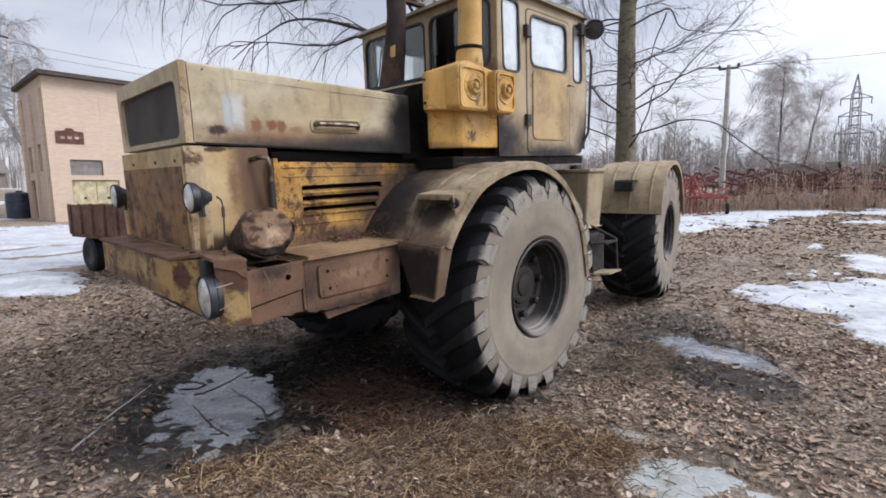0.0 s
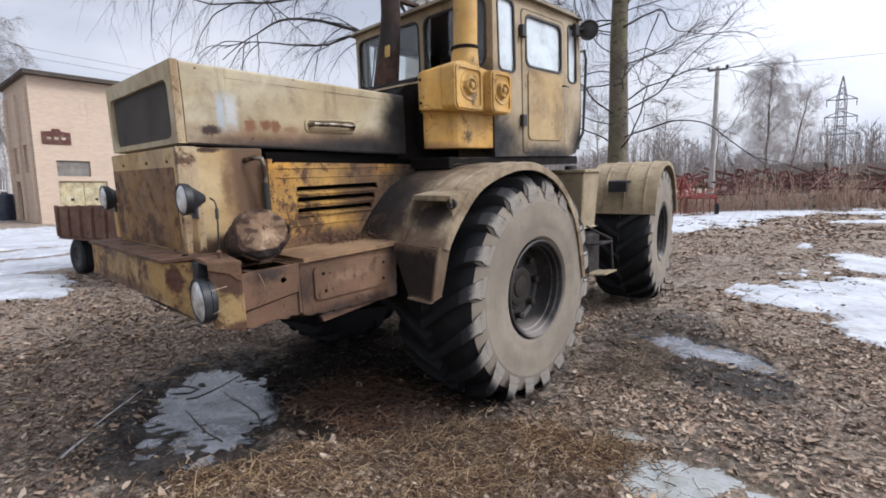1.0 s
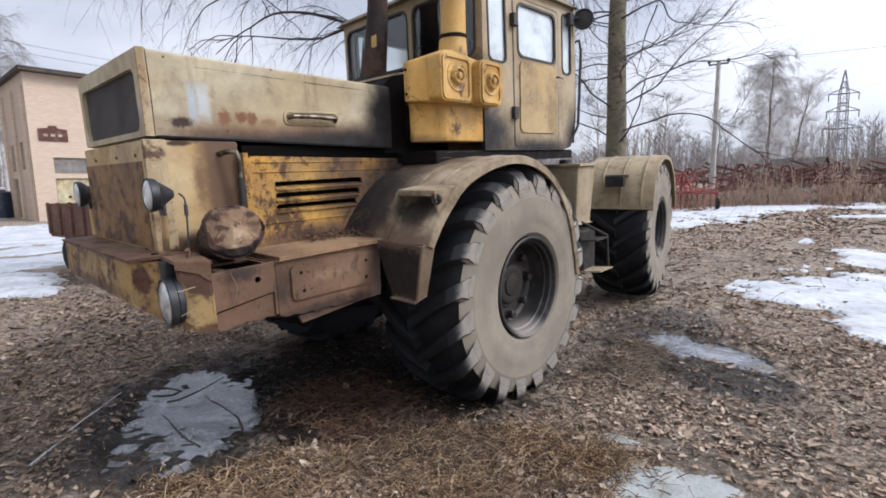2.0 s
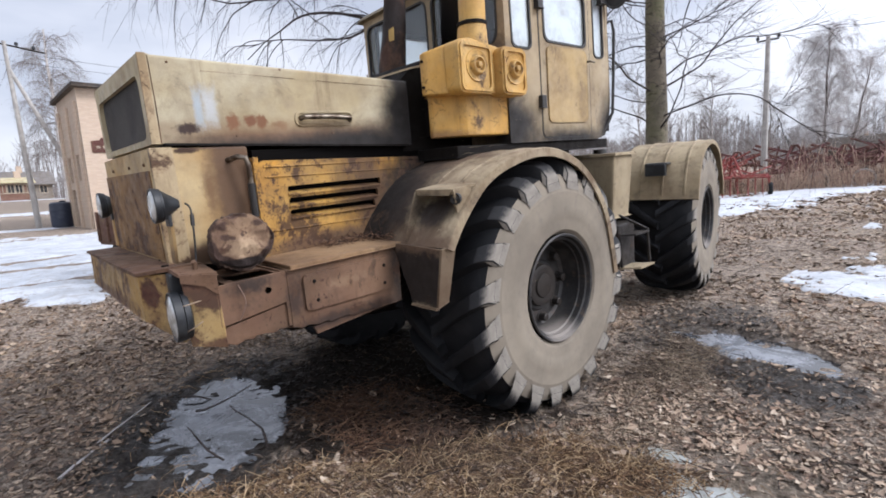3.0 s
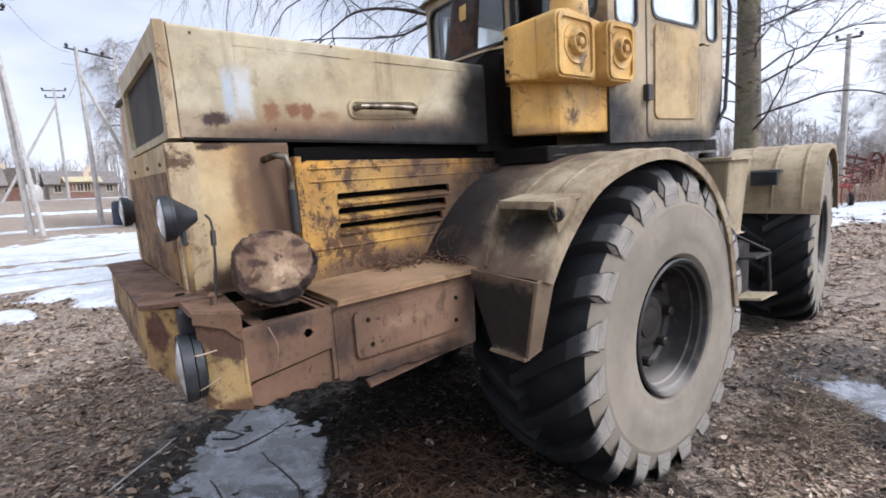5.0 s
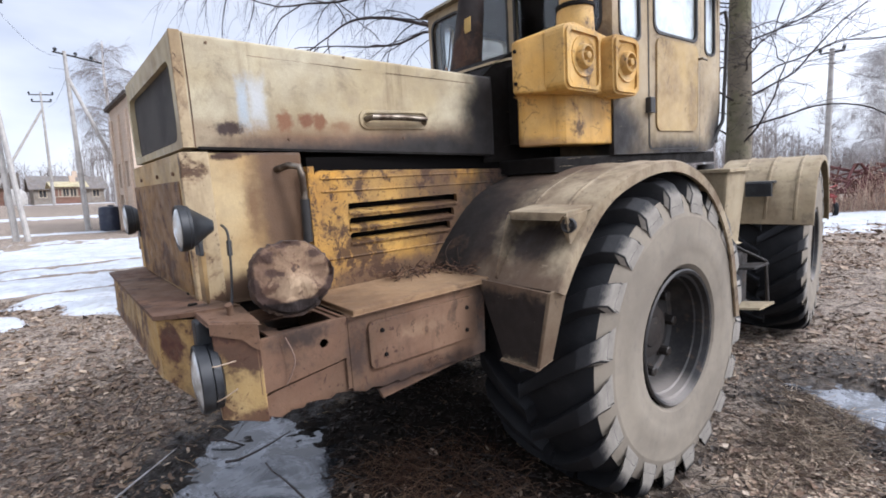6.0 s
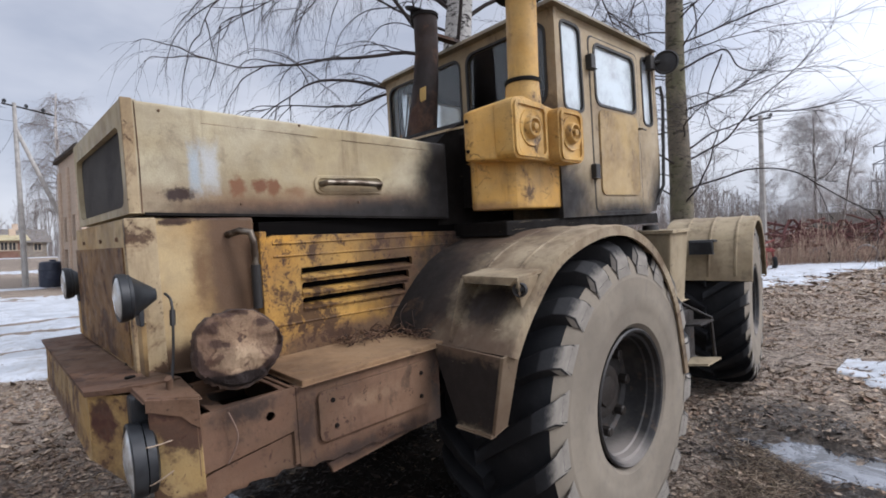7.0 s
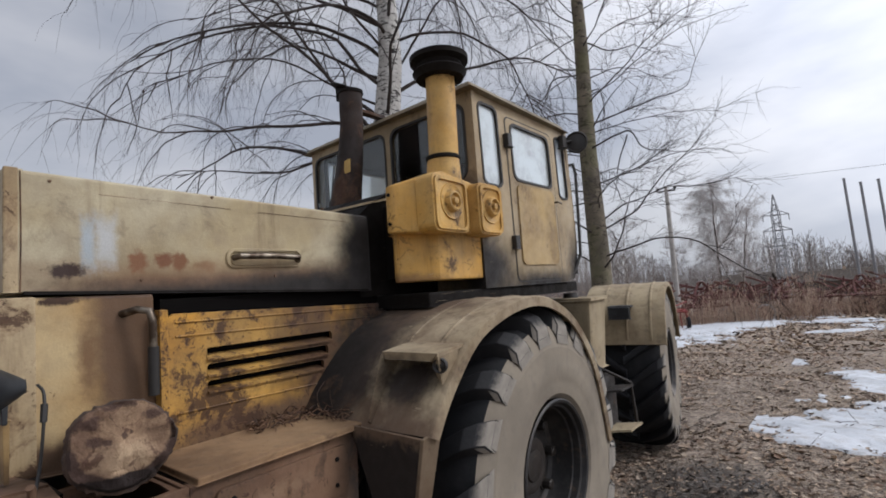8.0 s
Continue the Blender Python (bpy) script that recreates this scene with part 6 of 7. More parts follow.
                    tw.add(tp, np.linspace(twig_r * 0.7, twig_r * 0.3, len(tp)))
    o = new("branch_work", lm.mesh("branch_work", limb_mat or M_TWIG))
    o.parent = root
    tagged(o, kind="stuff")
    o = new("crown", tw.mesh("crown", limb_mat or M_TWIG))
    o.parent = root
    tagged(o, "leafless drooping twigs" if drooping else "leafless twigs", kind="stuff")
    return root


birch = tree("birch_tree", (-3.70, 4.0), "tall bare birch with white bark and drooping twigs", 11, 13.0, 0.38, (0.25, 0.2), 46, 10, 7, True, M_BIRCH, 4.2, (3.3, 6.2), [math.radians(a) for a in (215, 240, 50, 265, 190, 300)], (0.4, 1.25), 0.040, twig_r=0.0030, crook=0.21, rise=0.62, fine=True)
trunk_tree = tree("roadside_tree", (-0.24, 5.1), "slim bare tree with mossy brown bark behind the tractor", 23, 11.0, 0.185, (0.12, 0.05), 60, 7, 6, False, M_TRUNK, 2.0, (1.3, 2.7), [math.radians(a) for a in (0, 40, 330, 180, 210)], (0.25, 0.75), 0.0135, rise=0.30, twig_r=0.0027, crook=0.24, wobble=0.25, fine=True)

for pts, r in (([(0.1, -0.05, 4.05), (0.55, -0.15, 4.15), (0.78, -0.2, 4.12), (0.95, -0.3, 3.8), (1.3, -0.4, 3.62), (1.9, -0.5, 3.45)], 0.04), ([(0.72, -0.2, 4.1), (0.55, -0.2, 3.75), (0.5, -0.22, 3.4), (0.4, -0.25, 3.1)], 0.028), ([(-0.1, 0, 4.2), (-0.5, -0.1, 4.15), (-0.85, -0.15, 3.85), (-1.0, -0.2, 3.5)], 0.036), ([(0.1, 0, 4.4), (0.5, -0.1, 4.8), (0.9, -0.15, 5.05)], 0.03)):
    q = np.array([tuple(p + 0.035 * Vector((noise.noise(p * 3.1), noise.noise(p * 3.3 + Vector((5, 0, 0))), noise.noise(p * 3.7 + Vector((0, 7, 0)))))) for p in smooth3(pts)])
    lm = Rods(8)
    lm.add(q, np.linspace(r, r * 0.12, len(q)) * 0.42, 8)
    o = new("limb", lm.mesh("limb", M_TWIG))
    o.parent = trunk_tree
    o["label"] = "dark crooked low limb"

# ---- log on the bumper ----


def log():
    """A short log whose end was hacked off with an axe: facets, splinters, a torn lower bark edge."""
    rnd = random.Random(8)
    bm = B()
    a, b = Vector((0.68, -1.725, 1.356)), Vector((1.012, -1.80, 1.434))
    d = (b - a).normalized()
    u = Vector((0, 0, 1)).cross(d).normalized()
    v = d.cross(u)
    rings, n = [], 72
    wob = [1 + 0.022 * math.sin(k * 3 * 2 * math.pi / n + 1) + 0.018 * math.sin(k * 5 * 2 * math.pi / n + 2) + rnd.uniform(-0.016, 0.016) for k in range(n)]

    def rim_at(k, t, r, push):
        w = k * 2 * math.pi / n
        return a + (b - a) * t + (u * math.cos(w) * 1.06 + v * math.sin(w) * 0.97) * r * wob[k] + d * push
    # the cut leans: its lower part was torn out, so the bark stands back there
    for t, r in ((0.0, 0.112), (0.25, 0.117), (0.55, 0.121), (0.80, 0.130), (0.90, 0.132)):
        rings.append([bm.verts.new(rim_at(k, t, r * rnd.uniform(0.975, 1.025), 0.0)) for k in range(n)])
    lip = [0.006 * math.sin(k * 0.5) + rnd.uniform(-0.007, 0.005) - 0.085 * max(0.0, -math.sin(k * 2 * math.pi / n) - 0.55) for k in range(n)]
    rings.append([bm.verts.new(rim_at(k, 0.985, 0.124, lip[k])) for k in range(n)])
    for q, r in ((0.998, 0.116), (1.003, 0.104), (1.006, 0.088), (1.006, 0.070), (1.006, 0.048), (1.006, 0.026), (1.006, 0.010)):
        ring = []
        for k in range(n):
            p = rim_at(k, q, r, 0.0)
            ring.append(bm.verts.new(p + d * (0.022 * noise.noise(p * 13) + 0.010 * noise.noise(p * 37) + 0.5 * lip[k] * max(0.0, (r - 0.09) / 0.035))))
        rings.append(ring)
    for i, (p, q) in enumerate(zip(rings, rings[1:])):
        for k in range(n):
            bm.faces.new((p[k], p[(k + 1) % n], q[(k + 1) % n], q[k])).material_index = 1 if i < 5 else 0
    bm.faces.new(rings[-1]).material_index = 0
    bm.faces.new(rings[0][::-1]).material_index = 0
    ob = part("log", bm, [M_LOGEND, M_LOGBARK], None, smooth=38)
    ob.matrix_world = TR
    return tagged(ob, "short thick log with a rough hacked end lying on the bumper", "log")


log()

# dry litter caught between step plate and fender
rnd = random.Random(4)
rods = Rods(3)
for k in range(520):
    p = np.array([rnd.uniform(0.67, 0.98), rnd.uniform(-1.25, -0.84), 1.290 + rnd.uniform(0, 0.03)])
    if p[1] < -1.0 and p[0] > 0.74 + rnd.uniform(0, 0.08):
        continue
    rods.add(bend(p, (rnd.gauss(0, 1), rnd.gauss(0, 1), rnd.gauss(0.2, 0.4)), rnd.uniform(0.02, 0.07), 4, rnd, 0.3, 0.25), np.linspace(0.0032, 0.0015, 5))
for q in ([(0.80, -0.95, 1.29), (0.81, -0.99, 1.38), (0.79, -0.93, 1.43)], [(0.84, -0.93, 1.30), (0.85, -0.95, 1.40), (0.90, -0.96, 1.42)], [(0.95, -0.92, 1.29), (1.02, -0.97, 1.28), (1.07, -0.98, 1.22)]):
    rods.add(np.array([tuple(v) for v in smooth3(q)]), 0.0022)
o = new("twig_litter", rods.mesh("twig_litter", M_REDGRASS))
o.matrix_world = TR
tagged(o, "dry twigs and grass caught on the step plate", "twigs", kind="stuff")
# loose straws of grass on the corner post
rods = Rods(3)
for p in ([(0.86, -2.09, 1.24), (0.98, -2.09, 1.20), (1.06, -2.02, 1.22)], [(0.9, -2.1, 1.10), (1.0, -2.08, 1.09), (1.05, -2.02, 1.13)], [(1.05, -1.86, 1.25), (1.06, -1.84, 1.17), (1.045, -1.87, 1.09)]):
    rods.add(np.array([tuple(q) for q in smooth3(p)]), 0.0025)
o = new("straw", rods.mesh("straw", M_WEED))
o.matrix_world = TR
tagged(o, "stray straws caught on the bumper", "straw", kind="stuff")

# ---- trailer behind the tractor ----
M_TRAILER = paint("trailer_paint", C(104, 66, 54), C(120, 84, 68), rust_at=0.58, rough=0.8)


def trailer(x, y, turn):
    root = thing("farm_trailer", Matrix.Translation((x, y, float(ground_z(x, y)))) @ pose(0, 0, 0, 0, 0, turn), "low red-brown farm trailer with ribbed sides", "trailer")
    for name, b in (("side_board", (0, 3.6, 0.0, 0.05, 0.78, 1.36)), ("side_board", (0, 3.6, 1.9, 1.95, 0.78, 1.36)), ("tailboard", (-0.02, 0.03, 0, 1.95, 0.78, 1.36)), ("headboard", (3.58, 3.63, 0, 1.95, 0.78, 1.36))):
        bm = B(); box(bm, *b)
        part(name, bm, M_TRAILER, root, bevel=0.01)
    bm = B(); box(bm, 0, 3.6, 0.03, 1.92, 0.70, 0.78)
    part("bed", bm, M_TRAILER, root, bevel=0.01)
    bm = B(); box(bm, 0.3, 4.6, 0.6, 0.72, 0.55, 0.70); box(bm, 0.3, 4.6, 1.2, 1.32, 0.55, 0.70)
    part("frame_rails", bm, M_BLACK, root, bevel=0.01)
    for k in range(7):
        bm = B(); box(bm, 0.15 + k * 0.55, 0.21 + k * 0.55, -0.045, 0.0, 0.76, 1.38)
        part("stake", bm, M_TRAILER, root, bevel=0.006)
    for wx in (0.75, 3.0):
        for wy in (0.05, 1.72):
            bm = B()
            lathe(bm, [(-0.1, 0.2), (-0.11, 0.3), (-0.08, 0.36), (0.08, 0.36), (0.11, 0.3), (0.1, 0.2)], (wx, wy + 0.1, 0.36), (0, 1, 0), 28)
            w = part("wheel", bm, M_TREAD, root, smooth=30)
            bm = B()
            lathe(bm, [(-0.1, 0.205), (-0.06, 0.17), (-0.03, 0.08), (-0.06, 0.06), (-0.06, 0.0)], (wx, wy + 0.1, 0.36), (0, 1, 0), 20)
            part("rim", bm, M_RIM, w, smooth=30)


trailer(-9.4, -0.95, 8)

# ---- poles, wires, pylon ----


def steel_bar(bm, a, b, w):
    tube(bm, [a, b], w, 4)


def utility_pole(x, y, h, brace=None, lean=(0.0, 0.0), arm_turn=0.0, label="grey concrete power pole with a crossarm", width=0.13, arms=((0.25, 1.15), (0.75, 0.7)), shift=0.0):
    root = thing("power_pole", Matrix.Translation((x, y, float(ground_z(x, y)) - 0.1)), label, "power pole", "poles along the road")
    bm = B()
    tube(bm, [(0, 0, 0), (lean[0], lean[1], h)], [width * 1.35, width * 0.8], 8)
    part("shaft", bm, M_CONC, root)
    if brace:
        bm = B()
        tube(bm, [(brace[0], brace[1], 0), (lean[0] * 0.8, lean[1] * 0.8, h * 0.86)], [width * 1.2, width * 0.85], 8)
        part("brace", bm, M_CONC, root)
    c, s = math.cos(arm_turn), math.sin(arm_turn)
    for z, L in ((h - dz, L) for dz, L in arms):
        bm = B()
        ax, ay = lean[0] + c * shift, lean[1] + s * shift
        steel_bar(bm, (ax - c * L, ay - s * L, z), (ax + c * L, ay + s * L, z), 0.05)
        arm = part("crossarm", bm, M_BLACK, root)
        for t in (-0.9, -0.1, 0.55) if shift else (-0.95, 0.95):
            bm = B()
            lathe(bm, [(0, 0.03), (0.08, 0.03), (0.1, 0.09), (0.2, 0.10), (0.26, 0.06), (0.3, 0.0)], (ax + c * L * t, ay + s * L * t, z), (0, 0, 1), 10)
            part("insulator", bm, M_SHELL, arm)
    return root


utility_pole(-35.0, -0.28, 10.8, (1.0, 3.2), (0.15, -0.22), 2.1, "grey concrete power pole with a slanting brace", 0.12, ((0.18, 1.45),), 0.8)
utility_pole(-59.0, -1.35, 10.9, (0.5, -5.0), (0, -0.05), 1.2, "far concrete power pole with a brace", 0.11, ((0.25, 1.0), (0.9, 0.8)))
utility_pole(-28.9, -3.5, 11.4, (0.6, 0.45), (0, -0.50), 1.2, "concrete power pole with a close brace beside the track", 0.105)
utility_pole(-5.9, 32.8, 9.1, None, (0.15, -0.1), 0.2, "leaning grey concrete power pole before the weeds", 0.15, ((0.22, 0.55),))


def wire(a, b, sag):
    return [tuple(Vector(a).lerp(Vector(b), t) - Vector((0, 0, sag * 4 * t * (1 - t)))) for t in np.linspace(0, 1, 14)]


for k, (a, b, s) in enumerate((((-35, -0.8, 10.9), (-28.9, -3.2, 11.3), 0.5), ((-35, 0.6, 10.6), (-33, 60, 10.5), 0.9), ((-35, -1.3, 10.2), (-34, 60, 10.1), 0.9), ((-28.9, -3.2, 11.2), (-10, -7.5, 12.5), 0.6), ((-5.9, 32.8, 8.9), (60, 42, 9.5), 1.2), ((-59, -1, 12), (-35, -0.3, 10.4), 0.6))):
    bm = B()
    tube(bm, wire(a, b, s), 0.009, 4)
    tagged(part("overhead_wire", bm, M_BLACK), "thin overhead wire between the poles", "wire", "overhead wires")


def pylon(x, y, h):
    root = thing("lattice_pylon", Matrix.Translation((x, y, 0)) @ pose(0, 0, 0, 0, 0, 20), "far grey steel lattice power pylon", "pylon")

    def half(z):
        t = z / h
        return 1.25 - 0.40 * t / 0.45 if t < 0.45 else (0.85 - 0.15 * (t - 0.45) / 0.35 if t < 0.8 else 0.70 * (1 - (t - 0.8) / 0.2) + 0.06)
    lv = [h * t for t in (0, 0.11, 0.22, 0.32, 0.41, 0.5, 0.57, 0.65, 0.72, 0.8, 0.9, 1.0)]
    for a, b in zip(lv, lv[1:]):
        wa, wb = half(a), half(b)
        ca = [(-wa, -wa, a), (wa, -wa, a), (wa, wa, a), (-wa, wa, a)]
        cb = [(-wb, -wb, b), (wb, -wb, b), (wb, wb, b), (-wb, wb, b)]
        bm = B()
        for k in range(4):
            steel_bar(bm, ca[k], cb[k], 0.08)
            steel_bar(bm, ca[k], cb[(k + 1) % 4], 0.035)
            steel_bar(bm, ca[(k + 1) % 4], cb[k], 0.035)
            steel_bar(bm, cb[k], cb[(k + 1) % 4], 0.08)
        part("lattice_section", bm, M_FARSTEEL, root)
    for t, L in ((0.5, 3.5), (0.65, 3.0), (0.8, 2.8)):
        bm = B()
        steel_bar(bm, (-L, 0, h * t), (L, 0, h * t), 0.10)
        for s in (-1, 1):
            steel_bar(bm, (s * L, 0, h * t), (0, 0, h * t + 1.3), 0.1)
            steel_bar(bm, (s * L * 0.95, 0, h * t), (s * L * 0.95, 0, h * t - 1.4), 0.1)
        part("crossarm", bm, M_FARSTEEL, root)


mm = Mat("galvanised_steel", 0.6, 0.4)
mm.color(mm.mix(mm.noise(2), C(126, 128, 134), C(148, 148, 152)))
M_FARSTEEL = mm.m
pylon(3.35 - 140 * math.sin(radians(4.45)), -3 + 140 * math.cos(radians(4.45)), 24.4)
for az, d, h in ((-1.3, 60, 11.8), (-2.4, 60, 11.2), (-3.6, 60, 11.2)):
    x, y = 2.67 - d * math.sin(radians(az)), -2.4 + d * math.cos(radians(az))
    root = thing("steel_mast", Matrix.Translation((x, y, 0)), "thin dark steel post in the yard", "mast", "row of steel masts")
    bm = B()
    tube(bm, [(0, 0, -0.1), (0.0, 0, h)], [0.13, 0.11], 8)
    part("shaft", bm, M_FARSTEEL, root)
    bm = B()
    tube(bm, [(0, 0, h), (0, 0, h + 0.12)], [0.14, 0.12], 8)
    part("cap", bm, M_FARSTEEL, root)

# ---- buildings ----
mm = Mat("beige_brick", 0.9)
mp = mm.node("Mapping")
mp.inputs["Rotation"].default_value = (radians(90), 0, 0)
mm.l.new(mm.co, mp.inputs[0])
bk = mm.n.new("ShaderNodeTexBrick")
mm.l.new(mp.outputs[0], bk.inputs["Vector"])
for k, v in (("Color1", C(196, 172, 148)), ("Color2", C(186, 161, 138)), ("Mortar", C(184, 166, 146))):
    bk.inputs[k].default_value = v
for k, v in (("Scale", 1.0), ("Mortar Size", 0.006), ("Brick Width", 0.26), ("Row Height", 0.077)):
    bk.inputs[k].default_value = v
c = mm.mix(mm.math("MULTIPLY", mm.ramp(mm.noise(0.8, 6, 0.65), 0.45, 0.7), 0.5), bk.outputs[0], C(180, 160, 142))
c = mm.mix(mm.math("MULTIPLY", mm.ramp(mm.noise(1.4, 5, 0.7, stretch=(1, 1, 0.2)), 0.55, 0.75), 0.4), c, C(120, 100, 84))
mm.color(c).bump(bk.outputs["Fac"], 0.3, 0.01)
M_BRICK = mm.m
M_ROOFING = paint("tar_roofing", C(70, 66, 64), C(88, 84, 80), rust_at=0.8, rough=0.9, streak=0.0)
M_PALE = paint("pale_yellow_boards", C(206, 190, 140), C(214, 204, 164), rust_at=0.74, streak=True)
M_GREYPANEL = paint("grey_window_panel", C(134, 132, 128), C(150, 146, 140), rust_at=0.76)
M_SIGN = paint("dark_red_sign_paint", C(88, 40, 34), C(100, 52, 42), rust_at=0.74)
M_BARE = paint("pale_lettering_paint", C(200, 186, 164), C(188, 172, 150), rust_at=0.8)


def brick_house():
    """The brick substation with a flat overhanging roof."""
    m = Matrix.Translation((-28.3, 1.60, 0.0)) @ pose(0, 0, 0, 0, 0, 93)
    root = thing("brick_substation", m, "two-storey beige brick substation with a flat roof", "building")
    z0, z1, W, D = 0.2, 7.62, 5.4, 5.4
    # local: x runs along the front to the right, y away from the viewer
    for name, lp, holes, to in (
        ("front_wall", [(0, z0), (W, z0), (W, z1), (0, z1)], [rr(0.85, 3.0, 0.75, 2.5, 0.02, 1), rr(0.85, 2.3, 2.75, 3.55, 0.02, 1)], lambda u, v, d: (u, d, v)),
        ("side_wall", [(0.31, z0), (D, z0), (D, z1), (0.31, z1)], [rr(1.2, 2.2, 3.0, 4.4, 0.02, 1), rr(3.4, 4.6, 0.5, 2.6, 0.02, 1), rr(3.4, 4.4, 3.0, 4.4, 0.02, 1)], lambda u, v, d: (d, u, v)),
        ("side_wall", [(0.31, z0), (D, z0), (D, z1), (0.31, z1)], [], lambda u, v, d: (W - d, u, v)),
        ("back_wall", [(0.31, z0), (W - 0.31, z0), (W - 0.31, z1), (0.31, z1)], [], lambda u, v, d: (u, D - d, v)),
    ):
        bm = B()
        plate(bm, lp, holes, to, 0.3)
        part(name, bm, M_BRICK, root)
    bm = B()
    box(bm, -0.22, W + 0.5, -0.5, D + 0.4, z1, z1 + 0.13)
    rf = part("roof", bm, M_ROOFING, root, "dark flat roof with a wide overhang", bevel=0.03)
    bm = B()
    box(bm, -0.23, W + 0.51, -0.51, D + 0.41, z1 + 0.134, z1 + 0.19)
    part("roof_edge", bm, M_ROOFING, rf)
    for u in (0.88, 1.94):
        bm = B(); box(bm, u, u + 1.04, 0.1, 0.16, 0.77, 2.48)
        dd = part("door_leaf", bm, M_PALE, root, "pale yellow boarded door leaf", bevel=0.01)
        bm = B(); box(bm, u + 0.45, u + 0.58, 0.06, 0.1, 1.5, 1.62)
        part("lock", bm, M_BLACK, dd)
    bm = B(); box(bm, 0.87, 2.28, 0.12, 0.17, 2.77, 3.53)
    wn_ = part("boarded_window", bm, M_GREYPANEL, root, "grey boarded-up window", bevel=0.01)
    for k in range(3):
        bm = B(); box(bm, 0.88, 2.27, 0.10, 0.125, 2.9 + k * 0.22, 2.94 + k * 0.22)
        part("batten", bm, M_GREYPANEL, wn_)
    bm = B()
    plate(bm, [(0.35, 4.35), (1.55, 4.35), (1.55, 4.95), (1.15, 5.0), (1.1, 5.12), (0.8, 5.12), (0.75, 5.0), (0.35, 4.95)], [], lambda u, v, d: (u, -0.05 + d, v), 0.05)
    sg = part("sign_board", bm, M_SIGN, root, "dark red sign board with small pale marks")
    for k in range(3):
        bm = B(); box(bm, 0.55 + k * 0.3, 0.72 + k * 0.3, -0.062, -0.05, 4.58, 4.7)
        part("mark_bar", bm, M_BARE, sg)
    for a, b in (((1.2, 2.2), (3.0, 4.4)), ((3.4, 4.6), (0.5, 2.6)), ((3.4, 4.4), (3.0, 4.4))):
        bm = B(); box(bm, 0.14, 0.2, a[0], a[1], b[0], b[1])
        part("dark_shutter", bm, M_SOOTSHADE, root)
    for y in (0.35, 2.5, 4.75):
        bm = B(); box(bm, -0.12, 0.0, y, y + 0.5, z0, z1 - 0.6)
        part("pilaster", bm, M_BRICK, root, bevel=0.01)


brick_house()


def cottage(x, y, turn, w, d, hw, hr, wall, roofm, label):
    z = float(ground_z(x, y))
    root = thing("village_house", Matrix.Translation((x, y, z - 0.1)) @ pose(0, 0, 0, 0, 0, turn), label, "house", "village houses")
    wins = [rr(w * (k + 0.5) / 4 - 0.45, w * (k + 0.5) / 4 + 0.45, 1.0, 2.1, 0.02, 1) for k in range(4)]
    for name, lp, holes, to in (("wall", [(0, 0), (w, 0), (w, hw), (0, hw)], wins, lambda u, v, dd: (u, dd, v)), ("wall", [(0, 0), (w, 0), (w, hw), (0, hw)], [], lambda u, v, dd: (u, d - dd, v)),
                                ("gable_wall", [(0.26, 0), (d - 0.26, 0), (d - 0.26, hw), (d / 2, hw + hr), (0.26, hw)], [], lambda u, v, dd: (dd, u, v)), ("gable_wall", [(0.26, 0), (d - 0.26, 0), (d - 0.26, hw), (d / 2, hw + hr), (0.26, hw)], [], lambda u, v, dd: (w - dd, u, v))):
        bm = B()
        plate(bm, lp, holes, to, 0.25)
        part(name, bm, wall, root)
    for s in (0, 1):
        bm = B()
        ya, yb = (-0.5, d / 2) if s == 0 else (d + 0.5, d / 2)
        za, zc = hw - 0.5 * hr / (d / 2) + 0.05, hw + hr + 0.05
        hexa(bm, [(-0.5, ya, za), (w + 0.5, ya, za), (w + 0.5, yb, zc), (-0.5, yb, zc), (-0.5, ya, za + 0.12), (w + 0.5, ya, za + 0.12), (w + 0.5, yb, zc + 0.12), (-0.5, yb, zc + 0.12)])
        part("roof_slope", bm, roofm, root)
    for k in range(4):
        u = w * (k + 0.5) / 4
        bm = B(); plate(bm, rr(u - 0.47, u + 0.47, 0.98, 2.12, 0.02, 1), [rr(u - 0.36, u - 0.04, 1.09, 2.0, 0.01, 1), rr(u + 0.04, u + 0.36, 1.09, 2.0, 0.01, 1)], lambda a, b, dd: (a, -0.02 + dd, b), 0.08)
        fr_ = part("window", bm, M_BARE, root)
        bm = B(); box(bm, u - 0.4, u + 0.4, 0.09, 0.1, 1.02, 2.06)
        part("pane", bm, M_SHELL, fr_)
    bm = B(); box(bm, w * 0.6, w * 0.6 + 0.6, d / 2 - 0.3, d / 2 + 0.3, hw + hr * 0.6, hw + hr + 0.9)
    part("chimney", bm, M_BRICK, root)


M_WALLRED = paint("red_brown_boards", C(128, 86, 72), C(142, 104, 88), rust_at=0.8)
M_WALLGREY = paint("grey_boards", C(140, 132, 122), C(158, 150, 138), rust_at=0.8)
M_DARKWALL = paint("dark_tarred_boards", C(92, 84, 80), C(108, 100, 94), rust_at=0.8)
M_SLATE = paint("grey_slate_roof", C(120, 116, 114), C(138, 134, 130), rust_at=0.82, rough=0.85)
cottage(-84, -3.0, 94, 8.0, 7, 2.3, 1.7, M_WALLGREY, M_SLATE, "grey wooden village house with a slate roof")
cottage(-75, -0.9, 96, 3.0, 3.0, 2.3, 0.5, M_WALLRED, M_PALE, "small red-brown wooden shed with a pale roof")
cottage(-98, -14.0, 92, 9, 7, 2.9, 2.3, M_WALLRED, M_ROOFING, "red-brown wooden village house with a dark roof")
cottage(-120, 14.0, 84, 12, 8, 2.8, 2.6, M_WALLGREY, M_SLATE, "far grey wooden village house")
